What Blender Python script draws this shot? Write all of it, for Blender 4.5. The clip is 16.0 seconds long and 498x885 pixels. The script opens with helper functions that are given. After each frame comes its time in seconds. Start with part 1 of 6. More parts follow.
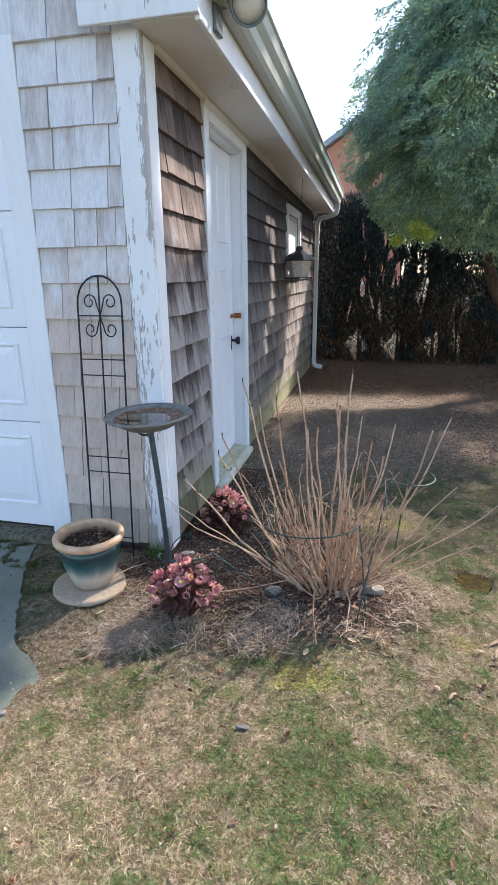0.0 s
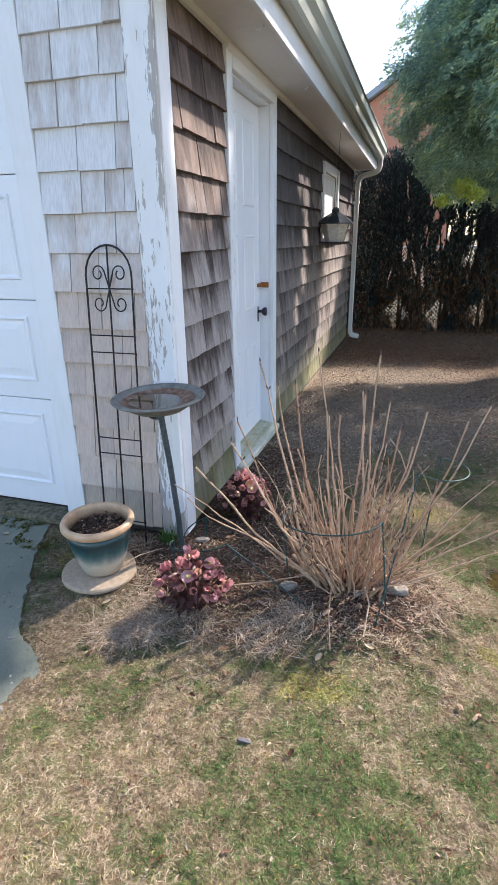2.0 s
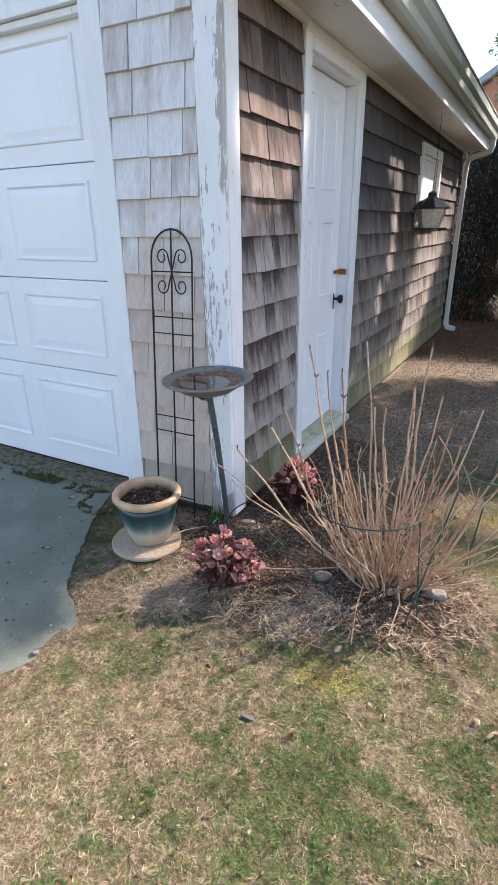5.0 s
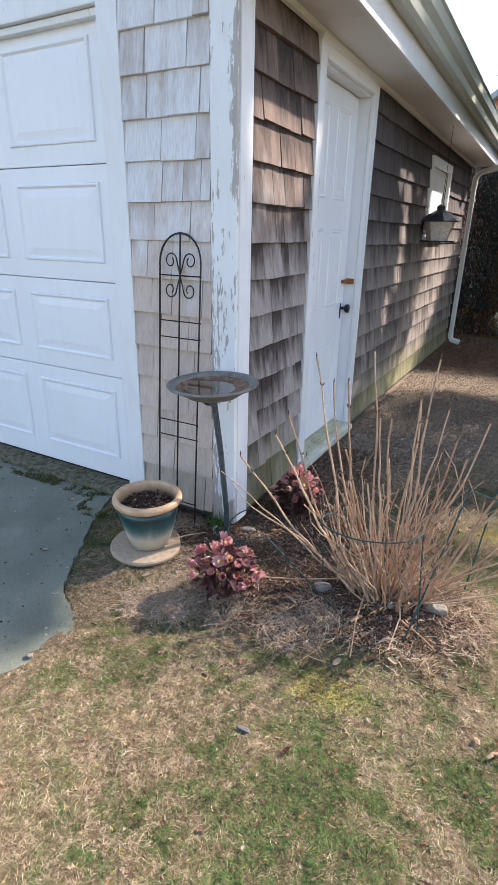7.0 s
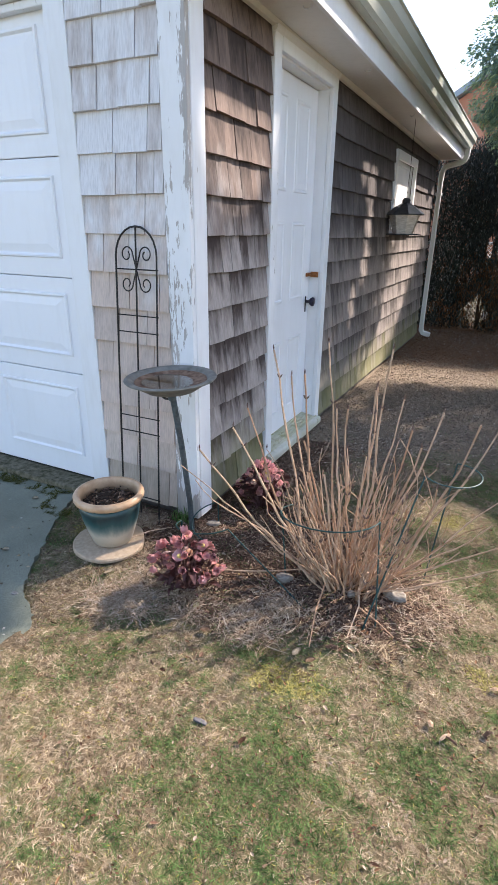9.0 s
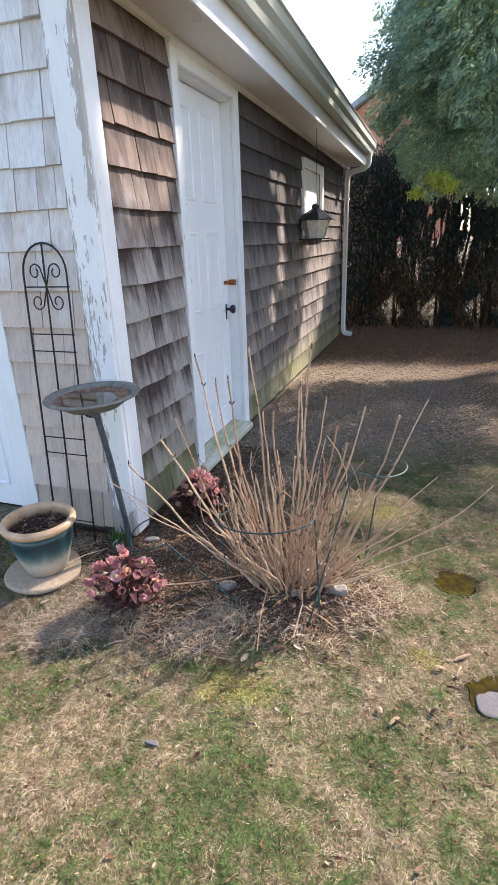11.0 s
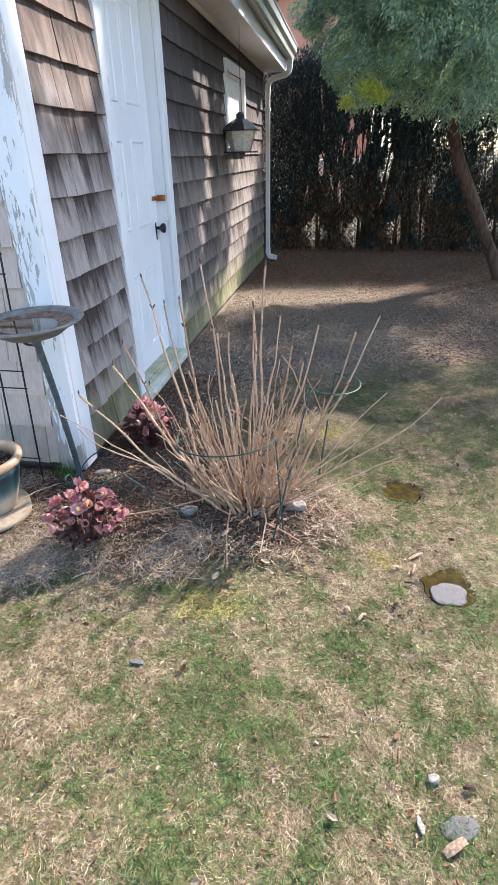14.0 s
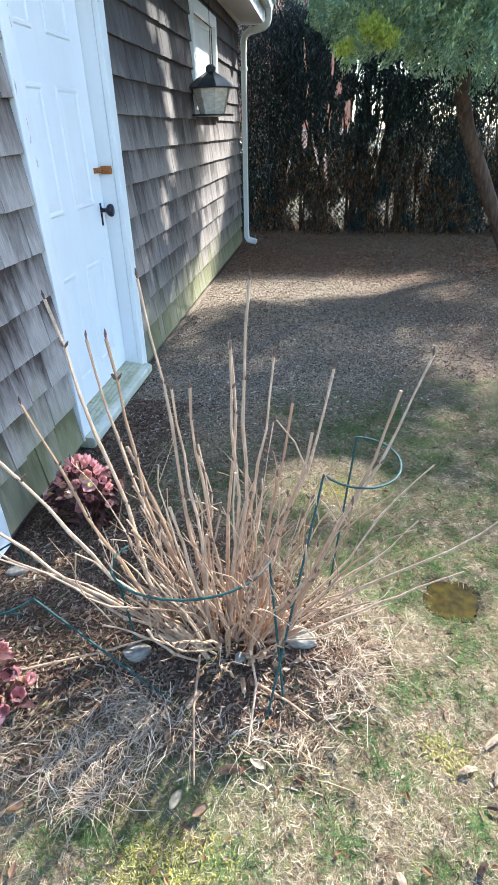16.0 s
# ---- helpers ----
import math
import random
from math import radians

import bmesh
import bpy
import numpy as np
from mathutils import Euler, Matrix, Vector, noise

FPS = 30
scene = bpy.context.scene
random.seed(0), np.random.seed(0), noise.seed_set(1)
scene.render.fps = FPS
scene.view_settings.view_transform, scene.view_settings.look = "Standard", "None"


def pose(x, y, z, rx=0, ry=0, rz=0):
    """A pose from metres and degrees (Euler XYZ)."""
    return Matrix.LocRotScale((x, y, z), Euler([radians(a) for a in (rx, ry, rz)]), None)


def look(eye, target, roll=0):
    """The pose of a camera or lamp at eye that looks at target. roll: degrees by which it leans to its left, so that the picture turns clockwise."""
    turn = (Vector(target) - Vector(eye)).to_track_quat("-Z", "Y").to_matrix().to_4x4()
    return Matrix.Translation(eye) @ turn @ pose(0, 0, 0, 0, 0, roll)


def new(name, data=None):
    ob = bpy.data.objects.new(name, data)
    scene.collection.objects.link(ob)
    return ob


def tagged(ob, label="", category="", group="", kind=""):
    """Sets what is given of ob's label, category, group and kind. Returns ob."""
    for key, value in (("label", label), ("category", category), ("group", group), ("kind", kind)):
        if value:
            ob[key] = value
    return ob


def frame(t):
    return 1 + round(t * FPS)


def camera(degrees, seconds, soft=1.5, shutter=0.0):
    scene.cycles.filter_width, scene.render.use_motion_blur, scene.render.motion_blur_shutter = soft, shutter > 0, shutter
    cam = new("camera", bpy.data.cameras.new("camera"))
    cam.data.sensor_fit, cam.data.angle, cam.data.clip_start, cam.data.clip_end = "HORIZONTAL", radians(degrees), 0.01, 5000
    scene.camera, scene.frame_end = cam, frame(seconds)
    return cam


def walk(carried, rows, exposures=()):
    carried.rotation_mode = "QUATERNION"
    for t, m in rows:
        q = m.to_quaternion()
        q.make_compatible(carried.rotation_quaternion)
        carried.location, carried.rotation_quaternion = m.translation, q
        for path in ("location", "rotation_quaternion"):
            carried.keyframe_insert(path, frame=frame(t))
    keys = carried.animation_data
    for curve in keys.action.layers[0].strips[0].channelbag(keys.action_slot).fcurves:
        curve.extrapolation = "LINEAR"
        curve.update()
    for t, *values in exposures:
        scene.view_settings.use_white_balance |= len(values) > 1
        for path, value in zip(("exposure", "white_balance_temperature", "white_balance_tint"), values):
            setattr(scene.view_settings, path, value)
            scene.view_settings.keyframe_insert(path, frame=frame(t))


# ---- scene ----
cam = camera(50.6, 16.0, soft=1.4)
PATH = [
    (0, (0.926, -2.156, 1.3), (0.476, -0.303, 0.694), -0.6),
    (0.5, (0.935, -2.15, 1.292), (0.484, -0.298, 0.688), -0.7),
    (1, (0.973, -2.115, 1.308), (0.446, -0.295, 0.668), -0.0),
    (1.5, (1.011, -2.066, 1.319), (0.397, -0.296, 0.619), 0.4),
    (2, (0.96, -1.966, 1.324), (0.387, -0.193, 0.598), -0.9),
    (2.5, (0.999, -1.917, 1.323), (0.419, -0.158, 0.567), -1.7),
    (3, (1.12, -1.905, 1.319), (0.456, -0.185, 0.542), -1.1),
    (3.5, (1.116, -1.899, 1.315), (0.379, -0.215, 0.527), -0.9),
    (4, (1.133, -1.891, 1.313), (0.327, -0.238, 0.524), -1.0),
    (4.5, (1.145, -1.9, 1.317), (0.287, -0.273, 0.534), -1.1),
    (5, (1.147, -1.907, 1.317), (0.254, -0.289, 0.553), -0.7),
    (7.5, (1.126, -1.893, 1.309), (0.23, -0.266, 0.568), 1.2),
    (8, (1.138, -1.878, 1.307), (0.242, -0.251, 0.566), 1.1),
    (8.5, (1.167, -1.874, 1.306), (0.278, -0.244, 0.562), 1.1),
    (9, (1.206, -1.862, 1.3), (0.372, -0.207, 0.548), 0.7),
    (9.5, (1.234, -1.846, 1.296), (0.472, -0.159, 0.539), 0.1),
    (9.7, (1.25, -1.841, 1.294), (0.522, -0.135, 0.544), -0.3),
    (11.8, (1.207, -1.863, 1.285), (0.588, -0.104, 0.563), -2.2),
    (12, (1.177, -1.869, 1.28), (0.55, -0.124, 0.532), -1.8),
    (12.5, (1.113, -1.883, 1.267), (0.547, -0.152, 0.443), -1.0),
    (13, (1.094, -1.89, 1.261), (0.629, -0.16, 0.371), -0.7),
    (13.5, (1.102, -1.882, 1.257), (0.732, -0.154, 0.319), -0.5),
    (14, (1.112, -1.881, 1.259), (0.79, -0.158, 0.297), -1.2),
    (14.5, (0.993, -1.382, 1.149), (0.759, 0.240, 0.003), -0.59),
    (15, (0.990, -1.235, 1.143), (0.770, 0.377, -0.020), -0.78),
    (15.5, (0.992, -1.110, 1.169), (0.774, 0.535, 0.051), -0.97),
    (16, (0.986, -1.107, 1.183), (0.740, 0.593, 0.160), -1.05),
]
EXPOSURE = [(0, 1.52, 6380, 15), (1.6, 1.53, 6480, 15.5), (2.5, 1.66, 6560, 16), (3.2, 1.60, 6600, 16), (4.3, 1.55, 6680, 16.5), (5, 1.53, 6720, 17), (8.0, 1.52, 6750, 17), (8.5, 1.55, 6750, 17), (9.5, 1.63, 6750, 17), (12, 1.66, 6700, 15), (13.1, 1.88, 6650, 13), (14.1, 1.85, 6350, 14), (14.6, 1.93, 6350, 10), (15.2, 2.08, 6000, 6), (16, 2.17, 5800, 5)]
walk(cam, [(t, look(eye, target, roll)) for t, eye, target, roll in PATH], EXPOSURE)

# ---- light ----
SUN_EL, SUN_AZ = 38.0, 33.4          # height above the horizon; from +y towards +x
world = bpy.data.worlds.new("sky")
scene.world = world
world.use_nodes = True
wn = world.node_tree.nodes
wl = world.node_tree.links
sky = wn.new("ShaderNodeTexSky")
sky.sky_type = "NISHITA"
sky.sun_disc = False
sky.sun_elevation, sky.sun_rotation = radians(SUN_EL), radians(SUN_AZ)
sky.air_density, sky.dust_density = 1.0, 0.8
wn["Background"].inputs["Strength"].default_value = 0.142
wl.new(sky.outputs["Color"], wn["Background"].inputs["Color"])

sun_dir = Vector((math.cos(radians(SUN_EL)) * math.sin(radians(SUN_AZ)), math.cos(radians(SUN_EL)) * math.cos(radians(SUN_AZ)), math.sin(radians(SUN_EL))))
sun_data = bpy.data.lights.new("sun", "SUN")
sun_data.energy, sun_data.angle, sun_data.color = 4.3, radians(1.3), (1.0, 0.93, 0.83)
sun = new("sun", sun_data)
sun.matrix_world = look(sun_dir * 30, (0, 0, 0))


# ---- materials ----
def material(name, rough=0.7, metal=0.0):
    """Matt surfaces are given little gloss."""
    m = bpy.data.materials.new(name)
    m.use_nodes = True
    nt = m.node_tree
    b = nt.nodes["Principled BSDF"]
    b.inputs["Roughness"].default_value, b.inputs["Metallic"].default_value = rough, metal
    if rough > 0.7:
        b.inputs["Specular IOR Level"].default_value = 0.12
    return m, nt, b


def node(nt, kind, **values):
    n = nt.nodes.new(kind)
    for key, v in values.items():
        n.inputs[key].default_value = v
    return n


def place(nt, scale=(1, 1, 1), space="Position"):
    """World or object coordinates, stretched."""
    if space == "Position":
        src = nt.nodes.new("ShaderNodeNewGeometry").outputs["Position"]
    else:
        src = nt.nodes.new("ShaderNodeTexCoord").outputs[space]
    mp = nt.nodes.new("ShaderNodeMapping")
    mp.inputs["Scale"].default_value = scale
    nt.links.new(src, mp.inputs["Vector"])
    return mp.outputs["Vector"]


def noise_tex(nt, vec, scale, detail=4.0, rough=0.55):
    n = node(nt, "ShaderNodeTexNoise", Scale=scale, Detail=detail, Roughness=rough)
    nt.links.new(vec, n.inputs["Vector"])
    return n.outputs["Fac"]


def ramp(nt, fac, stops):
    r = nt.nodes.new("ShaderNodeValToRGB")
    e = r.color_ramp.elements
    while len(e) < len(stops):
        e.new(0.5)
    for el, (p, c) in zip(e, stops):
        el.position, el.color = p, (c if len(c) == 4 else (*c, 1.0))
    nt.links.new(fac, r.inputs["Fac"])
    return r.outputs["Color"]


def mix(nt, fac, a, b, how="MIX"):
    m = nt.nodes.new("ShaderNodeMix")
    m.data_type, m.blend_type = "RGBA", how
    for sock, v in ((m.inputs["Factor"], fac), (m.inputs["A"], a), (m.inputs["B"], b)):
        if isinstance(v, (int, float)):
            sock.default_value = v
        elif isinstance(v, tuple):
            sock.default_value = (*v, 1.0)
        else:
            nt.links.new(v, sock)
    return m.outputs["Result"]


def calc(nt, how, a, b=0.0, c=0.0):
    m = nt.nodes.new("ShaderNodeMath")
    m.operation = how
    for sock, v in zip(m.inputs, (a, b, c)):
        if isinstance(v, (int, float)):
            sock.default_value = v
        else:
            nt.links.new(v, sock)
    return m.outputs[0]


def bump(nt, b, height, strength=0.3, dist=0.005):
    n = node(nt, "ShaderNodeBump", Strength=strength, Distance=dist)
    nt.links.new(height, n.inputs["Height"])
    nt.links.new(n.outputs["Normal"], b.inputs["Normal"])


def paint(name, colour, grime=(0.5, 0.48, 0.42), amount=0.25, rough=0.55, peel=0.0, under=(0.30, 0.28, 0.26), edges=False):
    m, nt, b = material(name, rough)
    v = place(nt)
    n1 = noise_tex(nt, v, 2.3, 5)
    n2 = noise_tex(nt, place(nt, (30, 30, 6)), 1.0, 4)
    c = mix(nt, calc(nt, "MULTIPLY", ramp(nt, n1, [(0.45, (0, 0, 0)), (0.8, (1, 1, 1))]), amount), colour, grime)
    c = mix(nt, calc(nt, "MULTIPLY", ramp(nt, n2, [(0.5, (0, 0, 0)), (0.75, (1, 1, 1))]), amount * 0.6), c, grime)
    h = n2
    if peel:
        flakes = noise_tex(nt, place(nt, (75, 75, 15)), 1.0, 6, 0.62)
        big = noise_tex(nt, place(nt, (30, 30, 3.2)), 1.0, 3)
        k = calc(nt, "ADD", calc(nt, "MULTIPLY", flakes, 0.55), calc(nt, "MULTIPLY", big, 0.6))
        if edges:
            sx = nt.nodes.new("ShaderNodeSeparateXYZ")
            nt.links.new(nt.nodes.new("ShaderNodeNewGeometry").outputs["Position"], sx.inputs[0])
            off = calc(nt, "MAXIMUM", calc(nt, "DIVIDE", calc(nt, "ADD", sx.outputs["X"], 0.052), 0.060), -0.5)
            high = ramp(nt, calc(nt, "MULTIPLY", sx.outputs["Z"], 0.4), [(0.52, (0.10, 0.10, 0.10)), (0.68, (1, 1, 1))])
            k = calc(nt, "ADD", k, calc(nt, "MULTIPLY", high, calc(nt, "MULTIPLY", calc(nt, "SUBTRACT", calc(nt, "MULTIPLY", calc(nt, "ABSOLUTE", off), off), 0.26), 0.25)))
            left = calc(nt, "MULTIPLY", calc(nt, "MAXIMUM", calc(nt, "DIVIDE", calc(nt, "SUBTRACT", -0.056, sx.outputs["X"]), 0.049), 0.0), 0.165)
            k = calc(nt, "ADD", k, left)
            k = calc(nt, "ADD", k, ramp(nt, sx.outputs["Z"], [(0.06, (0.24, 0.24, 0.24)), (0.17, (0, 0, 0))]))
        mask = ramp(nt, k, [(0.78 - peel * 0.12, (0, 0, 0)), (0.795 - peel * 0.12, (1, 1, 1))])
        c = mix(nt, mask, c, mix(nt, noise_tex(nt, place(nt, (60, 60, 5)), 1.0, 3), under, tuple(x * 1.7 for x in under)))
        h = calc(nt, "SUBTRACT", calc(nt, "MULTIPLY", n2, 0.2), mask)
    nt.links.new(c, b.inputs["Base Color"])
    bump(nt, b, h, 0.35, 0.0015)
    return m


def shingle_mat(name, light, dark, warm, algae=0.55, split=1.25, bleach=0.5, fine=0.5, relief=0.4):
    """Cedar: warm above, greyer below the height `split`; the lower ends of the shingles bleach in streaks."""
    m, nt, b = material(name, 0.85)
    info = nt.nodes.new("ShaderNodeObjectInfo").outputs["Random"]
    isl = nt.nodes.new("ShaderNodeNewGeometry").outputs["Random Per Island"]
    rnd = calc(nt, "FRACT", calc(nt, "ADD", info, calc(nt, "MULTIPLY", isl, 0.77)))
    rise = nt.nodes.new("ShaderNodeAttribute")
    rise.attribute_name = "rise"
    shift = nt.nodes.new("ShaderNodeCombineXYZ")
    for k in range(3):
        nt.links.new(calc(nt, "MULTIPLY", rnd, 40.0), shift.inputs[k])

    def shifted(scale):
        add = nt.nodes.new("ShaderNodeVectorMath")
        add.operation = "ADD"
        nt.links.new(place(nt, scale), add.inputs[0])
        nt.links.new(shift.outputs[0], add.inputs[1])
        return add.outputs[0]

    grain = noise_tex(nt, shifted((170, 170, 5.0)), 1.0, 4, 0.6)
    streak = noise_tex(nt, shifted((22, 22, 5.0)), 1.0, 5, 0.6)
    broad = noise_tex(nt, place(nt, (7, 7, 4.0)), 1.0, 4)
    sep = nt.nodes.new("ShaderNodeSeparateXYZ")
    nt.links.new(nt.nodes.new("ShaderNodeNewGeometry").outputs["Position"], sep.inputs[0])
    up = ramp(nt, calc(nt, "ADD", calc(nt, "MULTIPLY", calc(nt, "SUBTRACT", sep.outputs["Z"], split), 0.8), broad), [(0.36, (0, 0, 0)), (0.66, (1, 1, 1))])
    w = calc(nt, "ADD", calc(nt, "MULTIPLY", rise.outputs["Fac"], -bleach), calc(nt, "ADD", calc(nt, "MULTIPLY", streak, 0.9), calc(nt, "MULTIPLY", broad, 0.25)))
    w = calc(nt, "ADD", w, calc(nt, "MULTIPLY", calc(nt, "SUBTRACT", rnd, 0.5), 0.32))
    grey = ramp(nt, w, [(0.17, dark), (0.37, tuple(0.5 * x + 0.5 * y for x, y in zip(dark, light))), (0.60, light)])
    brown = ramp(nt, w, [(0.16, tuple(x * 0.8 for x in dark)), (0.42, tuple(0.5 * x + 0.5 * y for x, y in zip(dark, warm))), (0.66, warm)])
    c = mix(nt, up, grey, brown)
    c = mix(nt, fine, c, ramp(nt, grain, [(0.32, (0.55, 0.55, 0.55)), (0.55, (1.0, 1.0, 1.0)), (0.72, (1.2, 1.2, 1.2))]), "MULTIPLY")
    low = calc(nt, "ADD", calc(nt, "ADD", sep.outputs["Z"], calc(nt, "MULTIPLY", rnd, 0.10)), calc(nt, "MULTIPLY", noise_tex(nt, place(nt, (14, 14, 5)), 1.0, 4), 0.45))
    mask = ramp(nt, low, [(0.30, (1, 1, 1)), (0.70, (0, 0, 0))])
    c = mix(nt, calc(nt, "MULTIPLY", mask, algae), c, (0.22, 0.22, 0.095))
    nt.links.new(c, b.inputs["Base Color"])
    bump(nt, b, calc(nt, "ADD", grain, streak), relief, 0.0015)
    return m


def plain(name, c1, c2, scale=40.0, rough=0.6, metal=0.0, strength=0.2, stretch=(1, 1, 1), space="Position"):
    m, nt, b = material(name, rough, metal)
    n = noise_tex(nt, place(nt, stretch, space), scale, 4)
    nt.links.new(ramp(nt, n, [(0.3, c1), (0.7, c2)]), b.inputs["Base Color"])
    if strength:
        bump(nt, b, n, strength, 0.002)
    return m


def island(name, stops, rough=0.75, translucent=0.0, fine=60.0, clump=0.0, tuft=0.0):
    """Colour by random piece, for blades, leaves and chips."""
    m, nt, b = material(name, rough)
    r = nt.nodes.new("ShaderNodeNewGeometry").outputs["Random Per Island"]
    c = ramp(nt, r, stops)
    n = noise_tex(nt, place(nt), fine, 3)
    c = mix(nt, 0.5, c, ramp(nt, n, [(0.3, (0.55, 0.55, 0.55)), (0.75, (1.25, 1.25, 1.25))]), "MULTIPLY")
    if clump:
        c = mix(nt, 1.0, c, ramp(nt, noise_tex(nt, place(nt), clump, 3), [(0.36, (0.55, 0.62, 0.66)), (0.5, (0.95, 1.0, 1.0)), (0.64, (1.35, 1.25, 1.0))]), "MULTIPLY")
    if tuft:
        t1 = noise_tex(nt, place(nt), tuft, 2, 0.6)
        c = mix(nt, 1.0, c, ramp(nt, t1, [(0.34, (0.52, 0.50, 0.48)), (0.50, (0.96, 0.95, 0.94)), (0.66, (1.32, 1.32, 1.32))]), "MULTIPLY")
    nt.links.new(c, b.inputs["Base Color"])
    if translucent:
        t = nt.nodes.new("ShaderNodeBsdfTranslucent")
        nt.links.new(c, t.inputs["Color"])
        s = nt.nodes.new("ShaderNodeMixShader")
        s.inputs[0].default_value = translucent
        nt.links.new(b.outputs[0], s.inputs[1])
        nt.links.new(t.outputs[0], s.inputs[2])
        nt.links.new(s.outputs[0], nt.nodes["Material Output"].inputs["Surface"])
    return m


M_WHITE = paint("white_paint", (0.78, 0.79, 0.80))
M_TRIM = paint("worn_white_paint", (0.78, 0.79, 0.80), peel=0.25, amount=0.3)
M_PEEL = paint("peeling_white_paint", (0.78, 0.79, 0.80), peel=0.95, amount=0.3, edges=True)
M_RAKE = paint("flaking_white_paint", (0.76, 0.77, 0.78), peel=0.75, amount=0.5)
M_SOFFIT = paint("soffit_paint", (0.74, 0.72, 0.68), amount=0.35)
M_DOORP = paint("door_paint", (0.80, 0.81, 0.83), amount=0.15, rough=0.4)
M_GDOOR = paint("garage_door_paint", (0.80, 0.81, 0.83), amount=0.1, rough=0.45)
M_GUTTER = paint("gutter_paint", (0.44, 0.45, 0.39), amount=0.4, rough=0.45)
M_PIPE = paint("downspout_paint", (0.70, 0.71, 0.70), amount=0.3, rough=0.45)
M_SILL = paint("mossy_sill_paint", (0.50, 0.49, 0.36), grime=(0.22, 0.23, 0.08), amount=1.0, peel=0.8, under=(0.20, 0.19, 0.08))
M_SILLEDGE = paint("worn_sill_edge", (0.58, 0.58, 0.50), grime=(0.24, 0.25, 0.10), amount=0.9, peel=0.6, under=(0.22, 0.20, 0.13))
M_SH_FRONT = shingle_mat("silver_shingle", (0.61, 0.50, 0.432), (0.42, 0.350, 0.312), (0.70, 0.70, 0.71), 0.28, 1.22, 0.05, 0.36)
M_SH_SIDE = shingle_mat("brown_shingle", (0.375, 0.332, 0.308), (0.070, 0.054, 0.049), (0.215, 0.160, 0.135), 0.7, 1.38, 0.42, 0.5)
# side cedar beyond the door, its shade put into darker, flatter colours
M_SH_FAR = shingle_mat("shaded_brown_shingle", (0.27, 0.234, 0.216), (0.085, 0.072, 0.068), (0.128, 0.112, 0.110), 0.66, 1.30, 0.42, 0.42, 0.15)
M_SHEATH = plain("old_board", (0.05, 0.04, 0.035), (0.10, 0.08, 0.07))
M_ROOF = plain("roof_shingle", (0.10, 0.10, 0.10), (0.2, 0.19, 0.18), 90)
M_IRON = plain("black_iron", (0.012, 0.012, 0.013), (0.04, 0.036, 0.032), 120, 0.5, 0.6)
M_RUST = plain("rusty_steel", (0.22, 0.07, 0.02), (0.42, 0.19, 0.08), 150, 0.75, 0.3)
M_KNOB = plain("dark_bronze", (0.02, 0.018, 0.03), (0.06, 0.05, 0.07), 80, 0.3, 0.8)
M_BOWL = plain("weathered_copper", (0.10, 0.098, 0.085), (0.21, 0.205, 0.18), 30, 0.6, 0.1)
M_POLE = plain("grey_green_steel", (0.055, 0.075, 0.085), (0.11, 0.14, 0.155), 60, 0.5, 0.4)
M_SAUCER = plain("grey_stone_disc", (0.36, 0.275, 0.19), (0.47, 0.37, 0.265), 70, 0.95)
M_SOIL = plain("potting_soil", (0.018, 0.013, 0.01), (0.07, 0.05, 0.035), 90, 0.95, 0, 0.8)
M_STONE = plain("grey_stone", (0.15, 0.13, 0.105), (0.34, 0.305, 0.26), 60, 0.9, 0, 0.5, (1, 1, 4))
M_PEBBLE = plain("pale_pebble", (0.16, 0.148, 0.132), (0.30, 0.28, 0.255), 90, 0.9, 0, 0.4)
M_FLATSTONE = plain("speckled_flat_stone", (0.085, 0.080, 0.083), (0.145, 0.138, 0.142), 240, 0.75, 0, 0.4)
M_GREENWIRE = plain("green_coated_wire", (0.004, 0.030, 0.028), (0.008, 0.062, 0.058), 50, 0.6)
def cane_material():
    m, nt, b_ = material("dry_cane", 0.75)
    n = noise_tex(nt, place(nt, (160, 160, 22)), 1.0, 4)
    r = nt.nodes.new("ShaderNodeObjectInfo").outputs["Random"]
    c_ = ramp(nt, n, [(0.3, (0.33, 0.215, 0.138)), (0.7, (0.60, 0.45, 0.325))])
    c_ = mix(nt, calc(nt, "MULTIPLY", calc(nt, "POWER", r, 1.5), 0.85), c_, (0.30, 0.175, 0.105))
    nt.links.new(c_, b_.inputs["Base Color"])
    bump(nt, b_, n, 0.4, 0.002)
    return m


M_CANE = cane_material()
M_STICK = plain("dry_stick", (0.34, 0.23, 0.155), (0.62, 0.48, 0.36), 1.0, 0.75, 0, 0.4, (160, 160, 22))
M_BUD = plain("brown_bud", (0.06, 0.035, 0.03), (0.14, 0.08, 0.06), 200)
M_GALV = plain("galvanised_wire", (0.60, 0.61, 0.62), (0.78, 0.79, 0.79), 50, 0.5, 0.2)
M_BARK = plain("brown_bark", (0.042, 0.029, 0.022), (0.13, 0.088, 0.068), 1.0, 0.9, 0, 0.8, (38, 38, 7))
M_STEM = plain("dark_stem", (0.035, 0.025, 0.018), (0.11, 0.075, 0.05), 1.0, 0.9, 0, 0.5, (50, 50, 8))
M_SALMON = plain("salmon_siding", (0.56, 0.25, 0.16), (0.62, 0.30, 0.20), 3.0, 0.8, 0, 0.1)
M_BLUETRIM = plain("grey_blue_trim", (0.30, 0.36, 0.42), (0.38, 0.44, 0.50), 8.0, 0.6, 0, 0.1)
M_LAMPGREEN = plain("grey_lamp_metal", (0.13, 0.16, 0.16), (0.22, 0.25, 0.25), 60, 0.45, 0.5)
M_FEEDROOF = plain("black_plastic", (0.016, 0.020, 0.024), (0.05, 0.056, 0.062), 40, 0.3, 0, 0.1)
